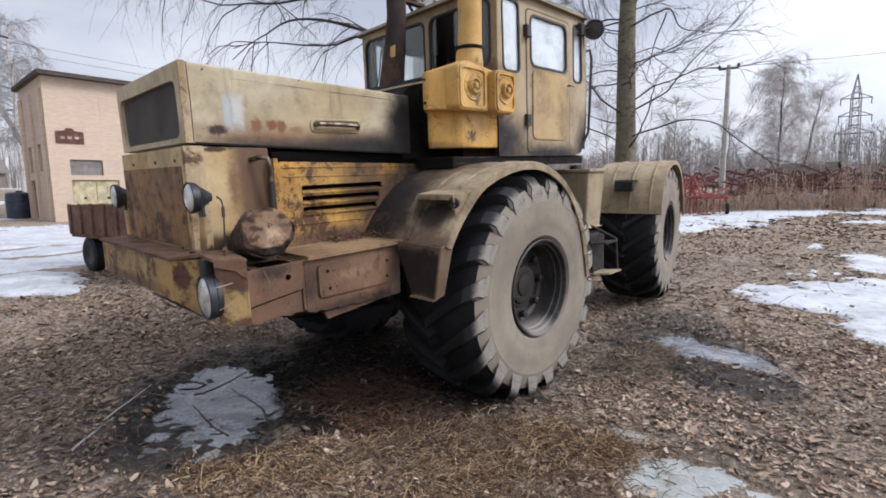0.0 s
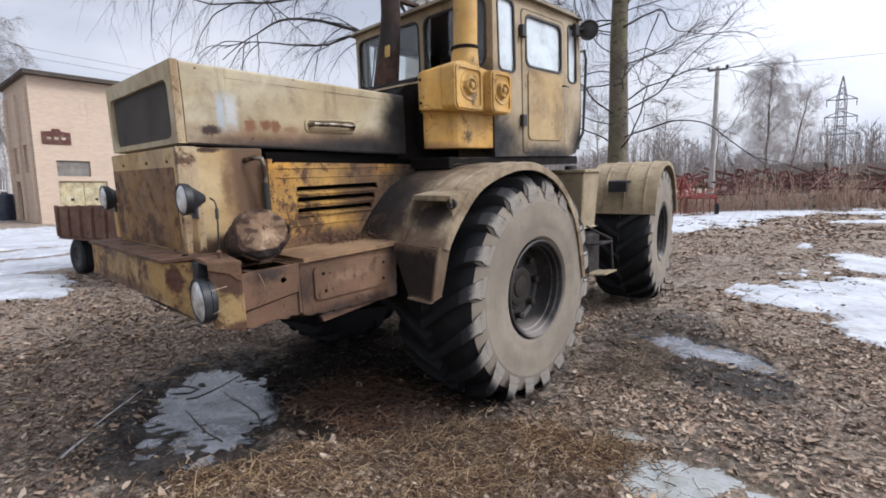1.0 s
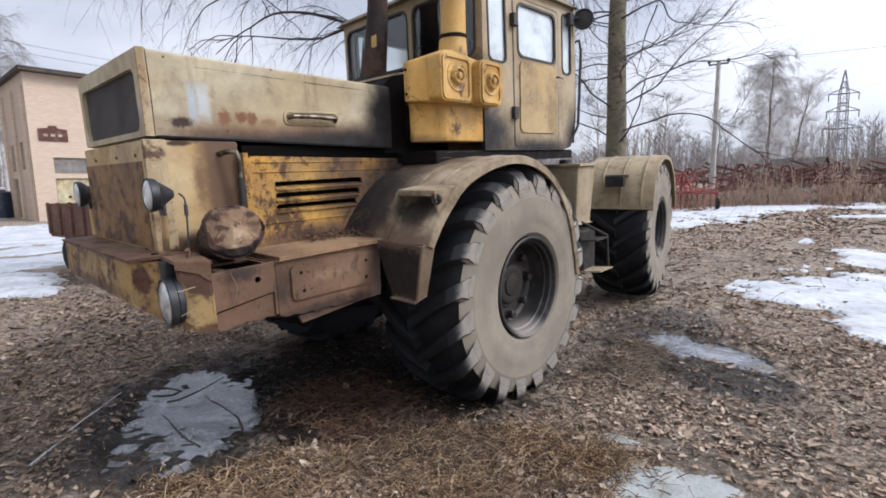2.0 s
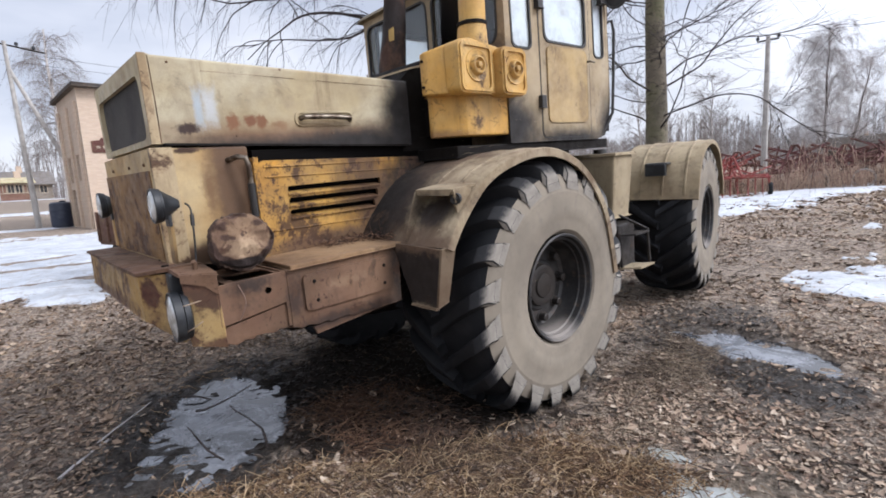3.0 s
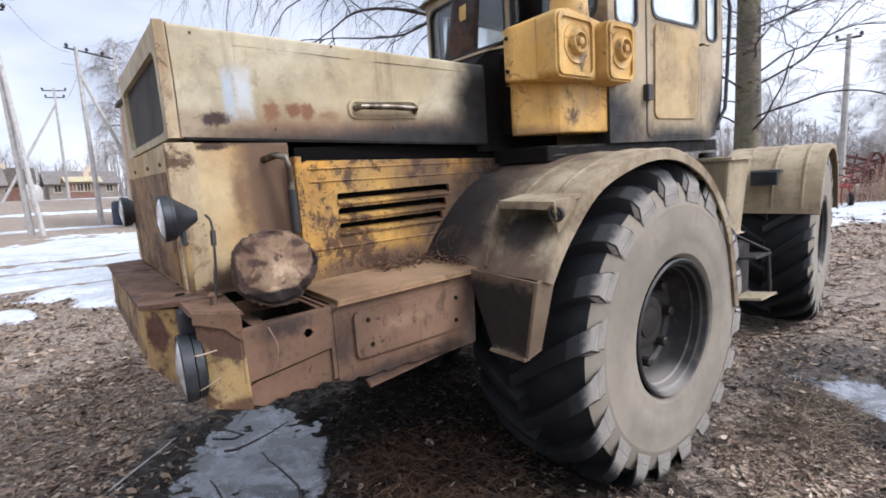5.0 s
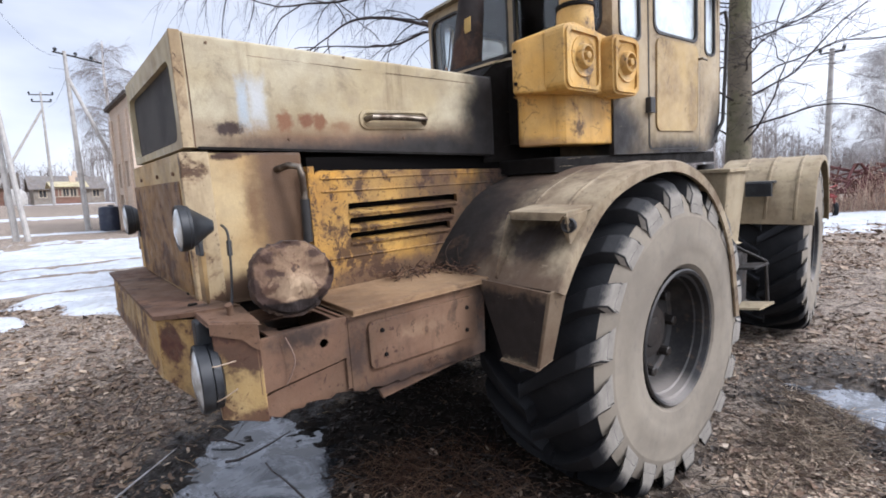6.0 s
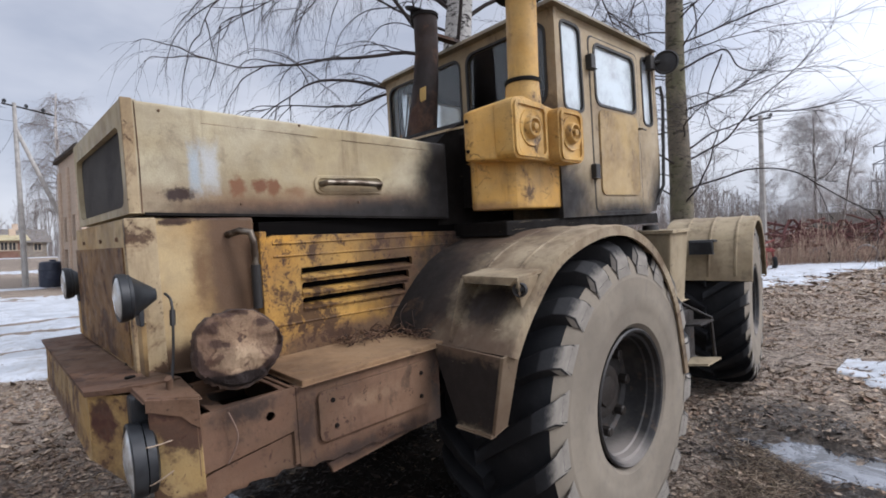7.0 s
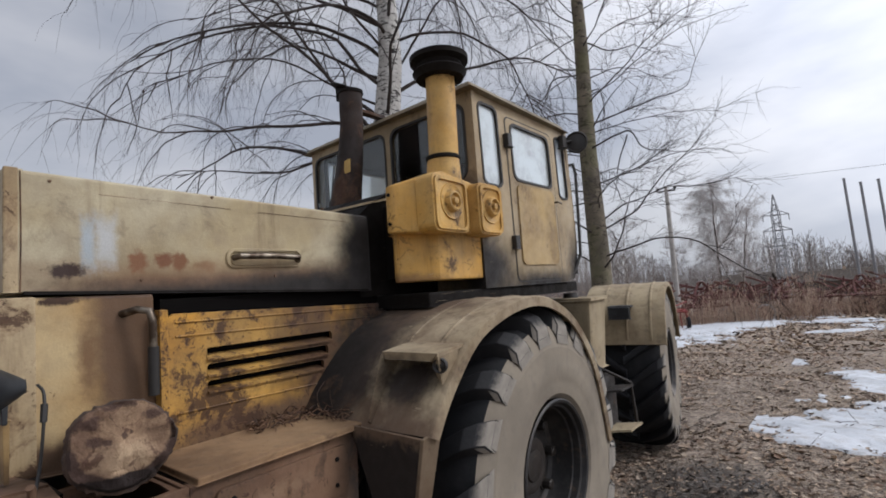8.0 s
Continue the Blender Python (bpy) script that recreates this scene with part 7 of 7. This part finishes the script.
cottage(-92, -18.0, 100, 10, 7, 2.6, 2.4, M_WALLGREY, M_SLATE, "far weathered wooden house")
cottage(-23.0, 146, -6, 11, 12, 3.6, 3.0, M_DARKWALL, M_ROOFING, "far farm hangar with a dark roof")
cottage(-8.0, 150, -4, 18, 12, 3.6, 2.6, M_DARKWALL, M_ROOFING, "far long hangar with a dark roof")


def tank(x, y):
    z = float(ground_z(x, y))
    root = thing("plastic_barrel", Matrix.Translation((x, y, z)), "dark blue plastic barrel on the grass by the pole", "barrel", "barrels by the pole")
    bm = B()
    lathe(bm, [(0, 0.0), (0, 0.5), (0.05, 0.54), (0.45, 0.55), (0.47, 0.57), (0.52, 0.57), (0.54, 0.55), (0.95, 0.55), (0.97, 0.57), (1.02, 0.57), (1.04, 0.55), (1.4, 0.52), (1.48, 0.42), (1.48, 0.0)], (0, 0, 0), (0, 0, 1), 24)
    part("drum", bm, M_BLUE, root, smooth=40)
    bm = B()
    lathe(bm, [(0, 0.16), (0.08, 0.16), (0.09, 0.0)], (0.15, 0.1, 1.48), (0, 0, 1), 12)
    part("lid", bm, M_BLUE, root)


def water_tank(x, y):
    root = thing("water_tank", Matrix.Translation((x, y, float(ground_z(x, y)) - 0.05)), "pale rounded water tank by the village houses", "tank")
    bm = B()
    lathe(bm, [(0, 0.0), (0, 0.8), (0.1, 0.95), (0.9, 1.0), (1.5, 0.85), (1.8, 0.5), (1.9, 0.0)], (0, 0, 0), (0, 0, 1), 24)
    part("shell", bm, M_CONC, root, smooth=40)
    bm = B()
    lathe(bm, [(0, 0.2), (0.12, 0.2), (0.13, 0.0)], (0, 0, 1.88), (0, 0, 1), 12)
    part("lid", bm, M_BLACK, root)


water_tank(-68.0, -4.4)
mm = Mat("dark_blue_plastic", 0.5)
mm.color(mm.mix(mm.ramp(mm.noise(3, 4), 0.4, 0.7), C(34, 42, 62), C(54, 60, 74)))
M_BLUE = mm.m
tank(-33.6, 0.75)
tank(-34.6, 1.6)

# ---- red implements in the yard ----
M_RED = paint("faded_red_paint", C(166, 56, 56), C(176, 90, 86), grime=0.35, rust_at=0.58, rust=C(96, 50, 40), rough=0.75)
M_RED2 = paint("dull_dark_red_paint", C(104, 48, 54), C(128, 78, 80), rust_at=0.58, rust=C(84, 50, 42), rough=0.8)


def implement(name, label, material, seed, tall):
    rnd = random.Random(seed)
    root = thing(name, Matrix.Identity(4), label, "implement", "implements in the yard")
    for y in (-0.7, 0.0, 0.7):
        bm = B(); tube(bm, [(-1.6, y, 0.95), (1.6, y, 0.95 + rnd.uniform(-0.05, 0.05))], 0.06, 6)
        part("beam", bm, material, root)
    for x in (-1.5, -0.5, 0.5, 1.5):
        bm = B(); tube(bm, [(x, -0.75, 0.95), (x, 0.75, 0.95)], 0.05, 6)
        part("cross_beam", bm, material, root)
    bm = B()
    tube(bm, [(-0.45, -0.75, 0.95), (-0.1, -0.5, tall), (0.1, -0.5, tall), (0.45, -0.75, 0.95)], 0.055, 6)
    tube(bm, [(0, -0.5, tall), (0, 0.7, 0.98)], 0.045, 6)
    part("hitch_mast", bm, material, root)
    for k in range(9):
        x = -1.45 + k * 0.36
        y = (-0.7, 0.0, 0.7)[k % 3]
        bm = B()
        tube(bm, smooth3([(x, y, 0.95), (x, y + 0.22, 0.75), (x, y + 0.2, 0.35), (x, y - 0.05, 0.02)], 3), 0.03, 5)
        part("tine", bm, material, root)
    for x in (-1.7, 1.7):
        bm = B()
        lathe(bm, [(-0.08, 0.16), (-0.09, 0.26), (-0.05, 0.32), (0.05, 0.32), (0.09, 0.26), (0.08, 0.16)], (x, 0.3, 0.32), (1, 0, 0), 18)
        w = part("wheel", bm, M_TREAD, root, smooth=30)
        bm = B()
        lathe(bm, [(-0.08, 0.165), (0, 0.06), (0.08, 0.165)], (x, 0.3, 0.32), (1, 0, 0), 12)
        part("rim", bm, M_BARE, w)
        bm = B(); tube(bm, [(x, 0.3, 0.32), (x * 0.93, 0.1, 0.95)], 0.045, 6)
        part("wheel_arm", bm, material, root)
    for k in range(9):
        bm = B()
        tube(bm, [(rnd.uniform(-1.5, 1.5), rnd.uniform(-0.7, 0.7), 0.95), (rnd.uniform(-1.8, 1.8), rnd.uniform(-0.9, 0.9), rnd.uniform(1.3, tall + 0.3))], 0.035, 5)
        part("lever", bm, material, root)
    return root


def placed(x, y, turn, s=1.0):
    return Matrix.Translation((x, y, float(ground_z(x, y)))) @ pose(0, 0, 0, 0, 0, turn) @ Matrix.Diagonal((s, s, s, 1))


imp_a = implement("cultivator", "faded red cultivator standing among dry weeds", M_RED, 1, 1.9)
imp_b = implement("harrow_frame", "dull dark red harrow frame among dry weeds", M_RED2, 2, 1.6)
rs_ = random.Random(44)
spots = [(-5.2, 24.6, 20, 1.0), (-6.4, 26.5, 60, 1.0), (-9.8, 27.2, 20), (-7.6, 30.0, 75), (-11.5, 31, 40), (-4.2, 31.0, 10), (-14.5, 33.0, 15)]
spots += [(-5 + 2.6 * k + rs_.uniform(-0.5, 0.5), 35.5 + 0.25 * k + rs_.uniform(-0.8, 0.8), rs_.uniform(0, 90), rs_.uniform(1.1, 1.4)) for k in range(11)]
spots += [(-10 + 3.2 * k + rs_.uniform(-0.6, 0.6), 41 + 0.2 * k + rs_.uniform(-0.8, 0.8), rs_.uniform(0, 90), rs_.uniform(1.45, 1.75)) for k in range(11)]
imp_a.matrix_world = placed(*spots[0])
imp_b.matrix_world = placed(*spots[2])
for k, sp in enumerate([spots[1]] + spots[3:]):
    copy_thing(imp_a if k in (0, 2) else imp_b, placed(*sp))

# old tyres and hoops leaning in the weeds
for x, y, r, t, turn, m, lab in ((-2.9, 31.5, 0.5, 0.11, 20, M_CONC, "pale worn wheel disc leaning in the weeds"), (-0.9, 31.0, 0.5, 0.04, 10, M_CONC, "pale bent hoop standing in the weeds"), (-1.4, 35.0, 0.55, 0.12, -15, M_TREAD, "old tyre leaning in the weeds"), (-3.6, 33.2, 0.6, 0.12, 35, M_TREAD, "old tyre leaning in the weeds")):
    bm = B()
    lathe(bm, [(-t, r - 2 * t), (-t * 1.1, r - t * 0.8), (-t * 0.6, r), (t * 0.6, r), (t * 1.1, r - t * 0.8), (t, r - 2 * t), (-t, r - 2 * t)], (0, 0, 0), (0, 1, 0), 28)
    if m is M_CONC and t > 0.1:
        lathe(bm, [(-t * 0.3, 0.0), (-t * 0.5, r - 2 * t), (t * 0.5, r - 2 * t), (t * 0.3, 0.0)], (0, 0, 0), (0, 1, 0), 20)
    ob = part("scrap_wheel", bm, m, None, smooth=35)
    ob.matrix_world = Matrix.Translation((x, y, float(ground_z(x, y)) + r * 0.95)) @ pose(0, 0, 0, 12, 0, turn)
    tagged(ob, lab, "scrap wheel", "scrap in the weeds")

# ---- woods and lone trees in the distance ----


def far_woods():
    rnd = random.Random(77)
    dark, pale = Rods(3), Rods(3)
    for k in range(1900):
        west = k >= 1350
        az = radians(rnd.uniform(68, 118) if west else rnd.uniform(-34, 40))
        d = rnd.uniform(170, 240) if west else rnd.uniform(165, 235)
        x, y = 3 - d * math.sin(az), -3 + d * math.cos(az)
        h = rnd.uniform(13, 18.5) * d / 190 * (1.25 if west else 1.0) * (0.85 + 0.25 * math.sin(az * 23))
        r = pale if rnd.random() < 0.3 else dark
        z = float(ground_z(x, y)) - 0.2
        tp = bend((x, y, z), (0, 0, 1), h, 5, rnd, 0, 0.03)
        r.add(tp, np.linspace(0.15, 0.04, 6))
        for j in range(8):
            q, _ = along(tp, rnd.uniform(0.25, 0.98))
            a = rnd.uniform(0, 2 * math.pi)
            dark.add(bend(q, (math.cos(a), math.sin(a), rnd.uniform(0.5, 1.6)), rnd.uniform(1.4, 4.0), 3, rnd, -0.1, 0.12), np.linspace(0.065, 0.03, 4))
    for k in range(7600):
        az = radians(rnd.uniform(-34, 40) if k < 6000 else rnd.uniform(68, 118))
        d = rnd.uniform(152, 215)
        x, y = 3 - d * math.sin(az), -3 + d * math.cos(az)
        z = float(ground_z(x, y)) - 0.2
        dark.add(bend((x, y, z), (rnd.gauss(0, 0.2), rnd.gauss(0, 0.2), 1), rnd.uniform(4.0, 11.0), 3, rnd, 0, 0.06), np.linspace(0.08, 0.03, 4))
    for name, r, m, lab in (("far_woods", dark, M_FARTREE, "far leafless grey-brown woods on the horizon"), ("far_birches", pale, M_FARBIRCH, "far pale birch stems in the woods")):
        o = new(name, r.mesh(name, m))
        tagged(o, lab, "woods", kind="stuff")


far_woods()
# the far crowns take the haze-paled twig colour
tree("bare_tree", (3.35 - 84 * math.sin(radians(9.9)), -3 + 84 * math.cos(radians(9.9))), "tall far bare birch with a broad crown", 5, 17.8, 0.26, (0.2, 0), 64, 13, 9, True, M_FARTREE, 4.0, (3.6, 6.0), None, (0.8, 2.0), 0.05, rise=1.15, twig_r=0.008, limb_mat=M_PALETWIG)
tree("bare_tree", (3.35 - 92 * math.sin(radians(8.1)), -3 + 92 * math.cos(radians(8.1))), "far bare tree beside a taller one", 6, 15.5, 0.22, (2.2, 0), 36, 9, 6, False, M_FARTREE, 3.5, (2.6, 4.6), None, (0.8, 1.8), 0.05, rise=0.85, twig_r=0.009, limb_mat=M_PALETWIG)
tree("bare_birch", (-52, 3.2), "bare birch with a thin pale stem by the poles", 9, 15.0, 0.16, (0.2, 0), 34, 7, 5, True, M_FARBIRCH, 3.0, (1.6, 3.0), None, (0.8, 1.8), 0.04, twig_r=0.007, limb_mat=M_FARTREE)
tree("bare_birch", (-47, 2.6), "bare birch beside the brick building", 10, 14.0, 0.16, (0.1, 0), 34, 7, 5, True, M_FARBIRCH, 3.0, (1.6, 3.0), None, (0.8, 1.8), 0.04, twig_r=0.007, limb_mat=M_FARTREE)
tree("young_tree", (-13.5, 46), "slim bare young tree by the yard", 12, 9.5, 0.10, (0.2, 0), 30, 6, 4, False, M_FARBIRCH, 2.0, (1.4, 2.6), None, (0.5, 1.2), 0.035, rise=0.8, twig_r=0.009, limb_mat=M_FARTREE)
tree("young_tree", (-19, 44), "bare young birch by the yard", 13, 10.5, 0.11, (-0.2, 0), 30, 6, 4, False, M_FARBIRCH, 2.0, (1.4, 2.8), None, (0.5, 1.2), 0.035, rise=0.8, twig_r=0.009, limb_mat=M_FARTREE)
tree("young_tree", (-10.5, 52), "thin bare sapling by the yard", 14, 8.0, 0.09, (0.2, 0), 26, 6, 4, False, M_FARTREE, 1.6, (1.2, 2.4), None, (0.5, 1.2), 0.03, rise=0.8, twig_r=0.009, limb_mat=M_FARTREE)

# dry weeds in the yard
rnd = random.Random(31)
rods = Rods(3)
for k in range(7000):
    t = rnd.random()
    x = -13 + 34 * t + rnd.gauss(0, 0.6)
    y = 22.0 + 13 * min(1, max(0, (x + 11) / 16)) + abs(rnd.gauss(0, 1)) * 4.0 + rnd.uniform(-0.5, 0.5)
    h = (rnd.uniform(0.4, 1.3) if rnd.random() < 0.8 else rnd.uniform(1.0, 2.3)) * (1.0 + 0.5 * math.sin(x * 1.7) * math.sin(x * 0.63 + 1) ** 2)
    p = (x, y, float(ground_z(x, y)) - 0.02)
    tp = bend(p, (rnd.gauss(0, 0.16), rnd.gauss(0, 0.16), 1), h, 3, rnd, 0.05, 0.07)
    rods.add(tp, np.linspace(0.013, 0.006, 4))
    for j in range(2):
        q, _ = along(tp, rnd.uniform(0.3, 0.95))
        rods.add(bend(q, (rnd.gauss(0, 1), rnd.gauss(0, 1), 1.0), rnd.uniform(0.15, 0.5), 2, rnd, 0, 0.1), np.linspace(0.009, 0.005, 3))
o = new("dry_weeds", rods.mesh("dry_weeds", M_WEED))
tagged(o, "tall dry brown weeds round the implements", "weeds", kind="stuff")

# ---- leaf litter, dead grass and twigs ----


def litter(name, label, count, spot, size, material, seed, stained=False):
    """Dead leaves: little folded, curled blades lying on the ground."""
    rs = np.random.RandomState(seed)
    x, y = spot(rs, count)
    wet = np.min([shore(x, y, *q) for q in PUDDLES], axis=0)
    oily = ell(x, y, 0.22, -0.30, 1.25, 1.45) + 0.8 * fbm(x, y, 2.0, 3, 91)
    mud = np.minimum(ell(x, y, -0.24, -1.62, 1.2, 0.75, -0.55), np.minimum(ell(x, y, 2.30, 1.18, 0.66, 0.45, -0.3), ell(x, y, 1.55, 2.2, 0.6, 1.1))) + 0.8 * fbm(x, y, 2.4, 3, 95)
    snow = snow_mask(x, y)
    bare = (oily < 1) | (mud < 1)
    if stained:
        keep = bare & (wet > 0.98) & (rs.rand(count) < 0.7)
    else:
        keep = ((snow < -0.04) | ((snow < 0.3) & (rs.rand(count) < 0.3))) & (wet > 1.02) & (~bare | (rs.rand(count) < np.where(oily < 1, 0.04, 0.2))) & (fbm(x, y, 0.8, 3, 71) + 0.40 > rs.rand(count) * 0.55)
    edge = np.minimum.reduce([x - x.min(), x.max() - x, y - y.min(), y.max() - y]) / (0.16 * min(np.ptp(x), np.ptp(y)))
    if name == "leaf_litter" and size < 0.05:
        keep &= edge > rs.rand(count)
    lift = np.where(snow > -0.04, 0.012, 0.0)[keep]
    x, y = x[keep], y[keep]
    n = len(x)
    L = size * np.clip(rs.lognormal(-0.15, 0.45, n), 0.35, 2.4)
    W = L * rs.uniform(0.13, 0.36, n)
    a = rs.uniform(0, 2 * math.pi, n)
    pit, rol = rs.normal(0, 0.22, n), rs.normal(0, 0.32, n)
    fold = rs.uniform(-0.3, 0.7, n)
    shape = np.array([(-1, 0), (-0.35, 0.9), (0.45, 0.75), (1, 0), (0.45, -0.75), (-0.35, -0.9), (-0.3, 0), (0.4, 0)])
    u = (shape[:, 0][None] + rs.normal(0, 0.16, (n, 8))) * L[:, None] * 0.5
    v = (shape[:, 1][None] * rs.uniform(0.35, 1.35, (n, 8)) + rs.normal(0, 0.12, (n, 8))) * W[:, None]
    w = np.abs(v) * fold[:, None] + 0.25 * (shape[:, 0][None] ** 2) * L[:, None] * rs.uniform(-0.1, 0.9, n)[:, None] + rs.normal(0, 0.03, (n, 8)) * L[:, None]
    cp, sp, cr, sr = np.cos(pit)[:, None], np.sin(pit)[:, None], np.cos(rol)[:, None], np.sin(rol)[:, None]
    v2, w2 = v * cr - w * sr, v * sr + w * cr
    u2, w3 = u * cp - w2 * sp, u * sp + w2 * cp
    ca, sa = np.cos(a)[:, None], np.sin(a)[:, None]
    X, Y = x[:, None] + u2 * ca - v2 * sa, y[:, None] + u2 * sa + v2 * ca
    Z = ground_z(x, y)[:, None] + w3 + 0.003 + (lift + rs.uniform(0, 0.010, n))[:, None]
    co = np.stack([X, Y, Z], -1).reshape(-1, 3)
    quads = np.array([(0, 6, 1), (1, 6, 2), (6, 7, 2), (2, 7, 3), (0, 5, 6), (5, 4, 6), (4, 7, 6), (4, 3, 7)])
    faces = (quads[None] + (np.arange(n) * 8)[:, None, None]).reshape(-1, 3)
    ob = new(name, array_mesh(name, co, faces, False))
    ob.data.materials.append(material)
    return tagged(ob, label, "leaves", kind="stuff")


litter("leaf_litter", "dry tan dead leaves strewn over the open ground", 76000, lambda rs, n: (0.9 + 0.35 * rs.normal(0, 1, n) * (rs.rand(n) < 0.3) + rs.uniform(0, 3.5, n), rs.uniform(-3.4, 3.2, n)), 0.035, M_LEAF, 5)
litter("leaf_litter", "dull brown leaves beside the tractor", 60000, lambda rs, n: (1.0 + 0.35 * rs.normal(0, 1, n) * (rs.rand(n) < 0.3) - rs.uniform(0, 3.6, n), rs.uniform(-3.4, 3.2, n)), 0.034, M_DULLLEAF, 9)
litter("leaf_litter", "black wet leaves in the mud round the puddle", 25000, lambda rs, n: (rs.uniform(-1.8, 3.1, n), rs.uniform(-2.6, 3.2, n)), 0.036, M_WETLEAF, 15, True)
litter("leaf_litter", "brown dead leaves strewn farther off", 38000, lambda rs, n: (rs.uniform(-2.5, 6.5, n), rs.uniform(3.0, 13, n)), 0.062, M_LEAF, 6)
litter("leaf_litter", "brown dead leaves before the weeds", 26000, lambda rs, n: (rs.uniform(-5, 9, n), rs.uniform(12.5, 40, n)), 0.15, M_LEAF, 8)
litter("leaf_litter", "brown dead leaves beside the tractor's nose", 30000, lambda rs, n: (rs.uniform(-9, -2.4, n), rs.uniform(-4.5, 1.5, n)), 0.058, M_DULLLEAF, 7)


def dead_grass(label, count, spot, seed, tall=(0.05, 0.16), wide=0.0022, up=0.35, material=None):
    rnd = random.Random(seed)
    rods = Rods(3)
    for k in range(count):
        x, y = spot(rnd)
        z = float(gz_fast(x, y))
        if z < -0.02 or (material is None and ell(x, y, 0.22, -0.30, 1.2, 1.4) < rnd.uniform(0.7, 1.1)):
            continue
        a = rnd.uniform(0, 2 * math.pi)
        L = rnd.uniform(*tall)
        rods.add(bend((x, y, z), (math.cos(a), math.sin(a), rnd.uniform(0.0, up * 3)), L, 2, rnd, 0.6, 0.2), np.linspace(wide, wide * 0.5, 3))
    o = new("dead_grass", rods.mesh("dead_grass", material or M_STRAW))
    return tagged(o, label, "grass", kind="stuff")


# a coarse height table makes the many single lookups quick
TX, TY = np.arange(-10, 8, 0.05), np.arange(-6, 14, 0.05)
TZ = ground_z(*np.meshgrid(TX, TY, indexing="ij"))


def gz_fast(x, y):
    i = min(max(int((x + 10) / 0.05), 0), len(TX) - 1)
    j = min(max(int((y + 6) / 0.05), 0), len(TY) - 1)
    return TZ[i, j]


def tuft_places(n, seed, corners):
    """Middles of grass tufts inside a four-cornered stretch of the yard."""
    r, out = random.Random(seed), []
    for k in range(n):
        s, t = r.random(), r.random()
        p = [corners[i][0] * w for i, w in enumerate(((1 - s) * (1 - t), s * (1 - t), s * t, (1 - s) * t))]
        q = [corners[i][1] * w for i, w in enumerate(((1 - s) * (1 - t), s * (1 - t), s * t, (1 - s) * t))]
        out.append((sum(p), sum(q)))
    return out


def tuft_spot(tufts, spread):
    def pick(rnd):
        c = tufts[rnd.randrange(len(tufts))]
        return c[0] + rnd.gauss(0, spread), c[1] + rnd.gauss(0, spread)
    return pick


litter("leaf_litter", "pale dry leaves among the matted straw", 9000, lambda rs, n: (lambda u, v: (0.6 + 1.75 * u + 0.35 * v, -2.5 + 1.2 * u + 1.1 * v))(rs.rand(n), rs.rand(n)), 0.034, M_LEAF, 29)
STRAW_BED = tuft_places(90, 91, ((0.5, -2.5), (2.2, -1.3), (2.3, -0.3), (1.25, -0.75)))
dead_grass("matted straw-coloured dead grass before the front wheel", 17000, tuft_spot(STRAW_BED, 0.10), 3, (0.04, 0.16), 0.0029, 0.34)
dead_grass("dead grass tufts beside the wheels", 4200, tuft_spot(tuft_places(40, 92, ((1.6, -0.4), (2.2, -0.2), (1.75, 1.3), (1.45, 2.0))), 0.13), 6, (0.05, 0.2), 0.0022, 0.3, M_GREYGRASS)
dead_grass("reddish dead grass in the oily mud", 3600, tuft_spot(tuft_places(22, 93, ((0.2, -1.2), (1.0, -1.3), (1.2, -0.8), (0.3, -0.5))), 0.11), 7, (0.05, 0.2), 0.0022, 0.3, M_REDGRASS)
dead_grass("thin dead grass over the yard", 9000, lambda r: (r.uniform(-2.5, 4.5), r.uniform(-3.2, 6.0)), 4, (0.06, 0.22), 0.0018, 0.15)
dead_grass("dead grass beside the track", 3500, lambda r: (r.uniform(-9, -1.0), r.uniform(-4.0, 1.5)), 5, (0.06, 0.2), 0.003, 0.3)
rnd = random.Random(17)
rods = Rods(4)
for k in range(420):
    x, y = rnd.uniform(-2.0, 4.5), rnd.uniform(-2.6, 6.5)
    a = rnd.uniform(0, 2 * math.pi)
    rods.add(bend((x, y, float(gz_fast(x, y)) + 0.012), (math.cos(a), math.sin(a), rnd.uniform(0, 0.15)), rnd.uniform(0.08, 0.4), 4, rnd, 0.05, 0.12), np.linspace(0.004, 0.0015, 5))
# sticks lying in the puddle
for p, d, L in (((0.42, -1.62, 0.0), (-0.6, 0.1, 0.02), 0.5), ((-0.5, -1.75, 0.0), (0.5, 0.45, 0.03), 0.42), ((-0.85, -1.75, 0.01), (0.5, 0.6, 0.0), 0.5), ((0.35, -1.85, 0.0), (-0.5, -0.15, 0.02), 0.35)):
    rods.add(bend(p, d, L, 6, rnd, 0.02, 0.16), np.linspace(0.009, 0.004, 7))
o = new("fallen_twigs", rods.mesh("fallen_twigs", M_TWIG))
tagged(o, "dark fallen twigs on the ground", "twigs", kind="stuff")
for p, d, L, r in (((-0.10, -2.57, 0.03), (-0.66, 0.56, 0.01), 0.92, 0.010), ((-0.35, -2.42, 0.025), (-0.6, 0.72, 0.01), 0.55, 0.007)):
    rods = Rods(6)
    rods.add(bend(p, d, L, 7, rnd, 0.01, 0.05), np.linspace(r, r * 0.45, 8))
    o = new("fallen_stick", rods.mesh("fallen_stick", M_PALETWIG))
    tagged(o, "pale bare stick lying in the mud by the puddle", "stick", "sticks by the puddle")
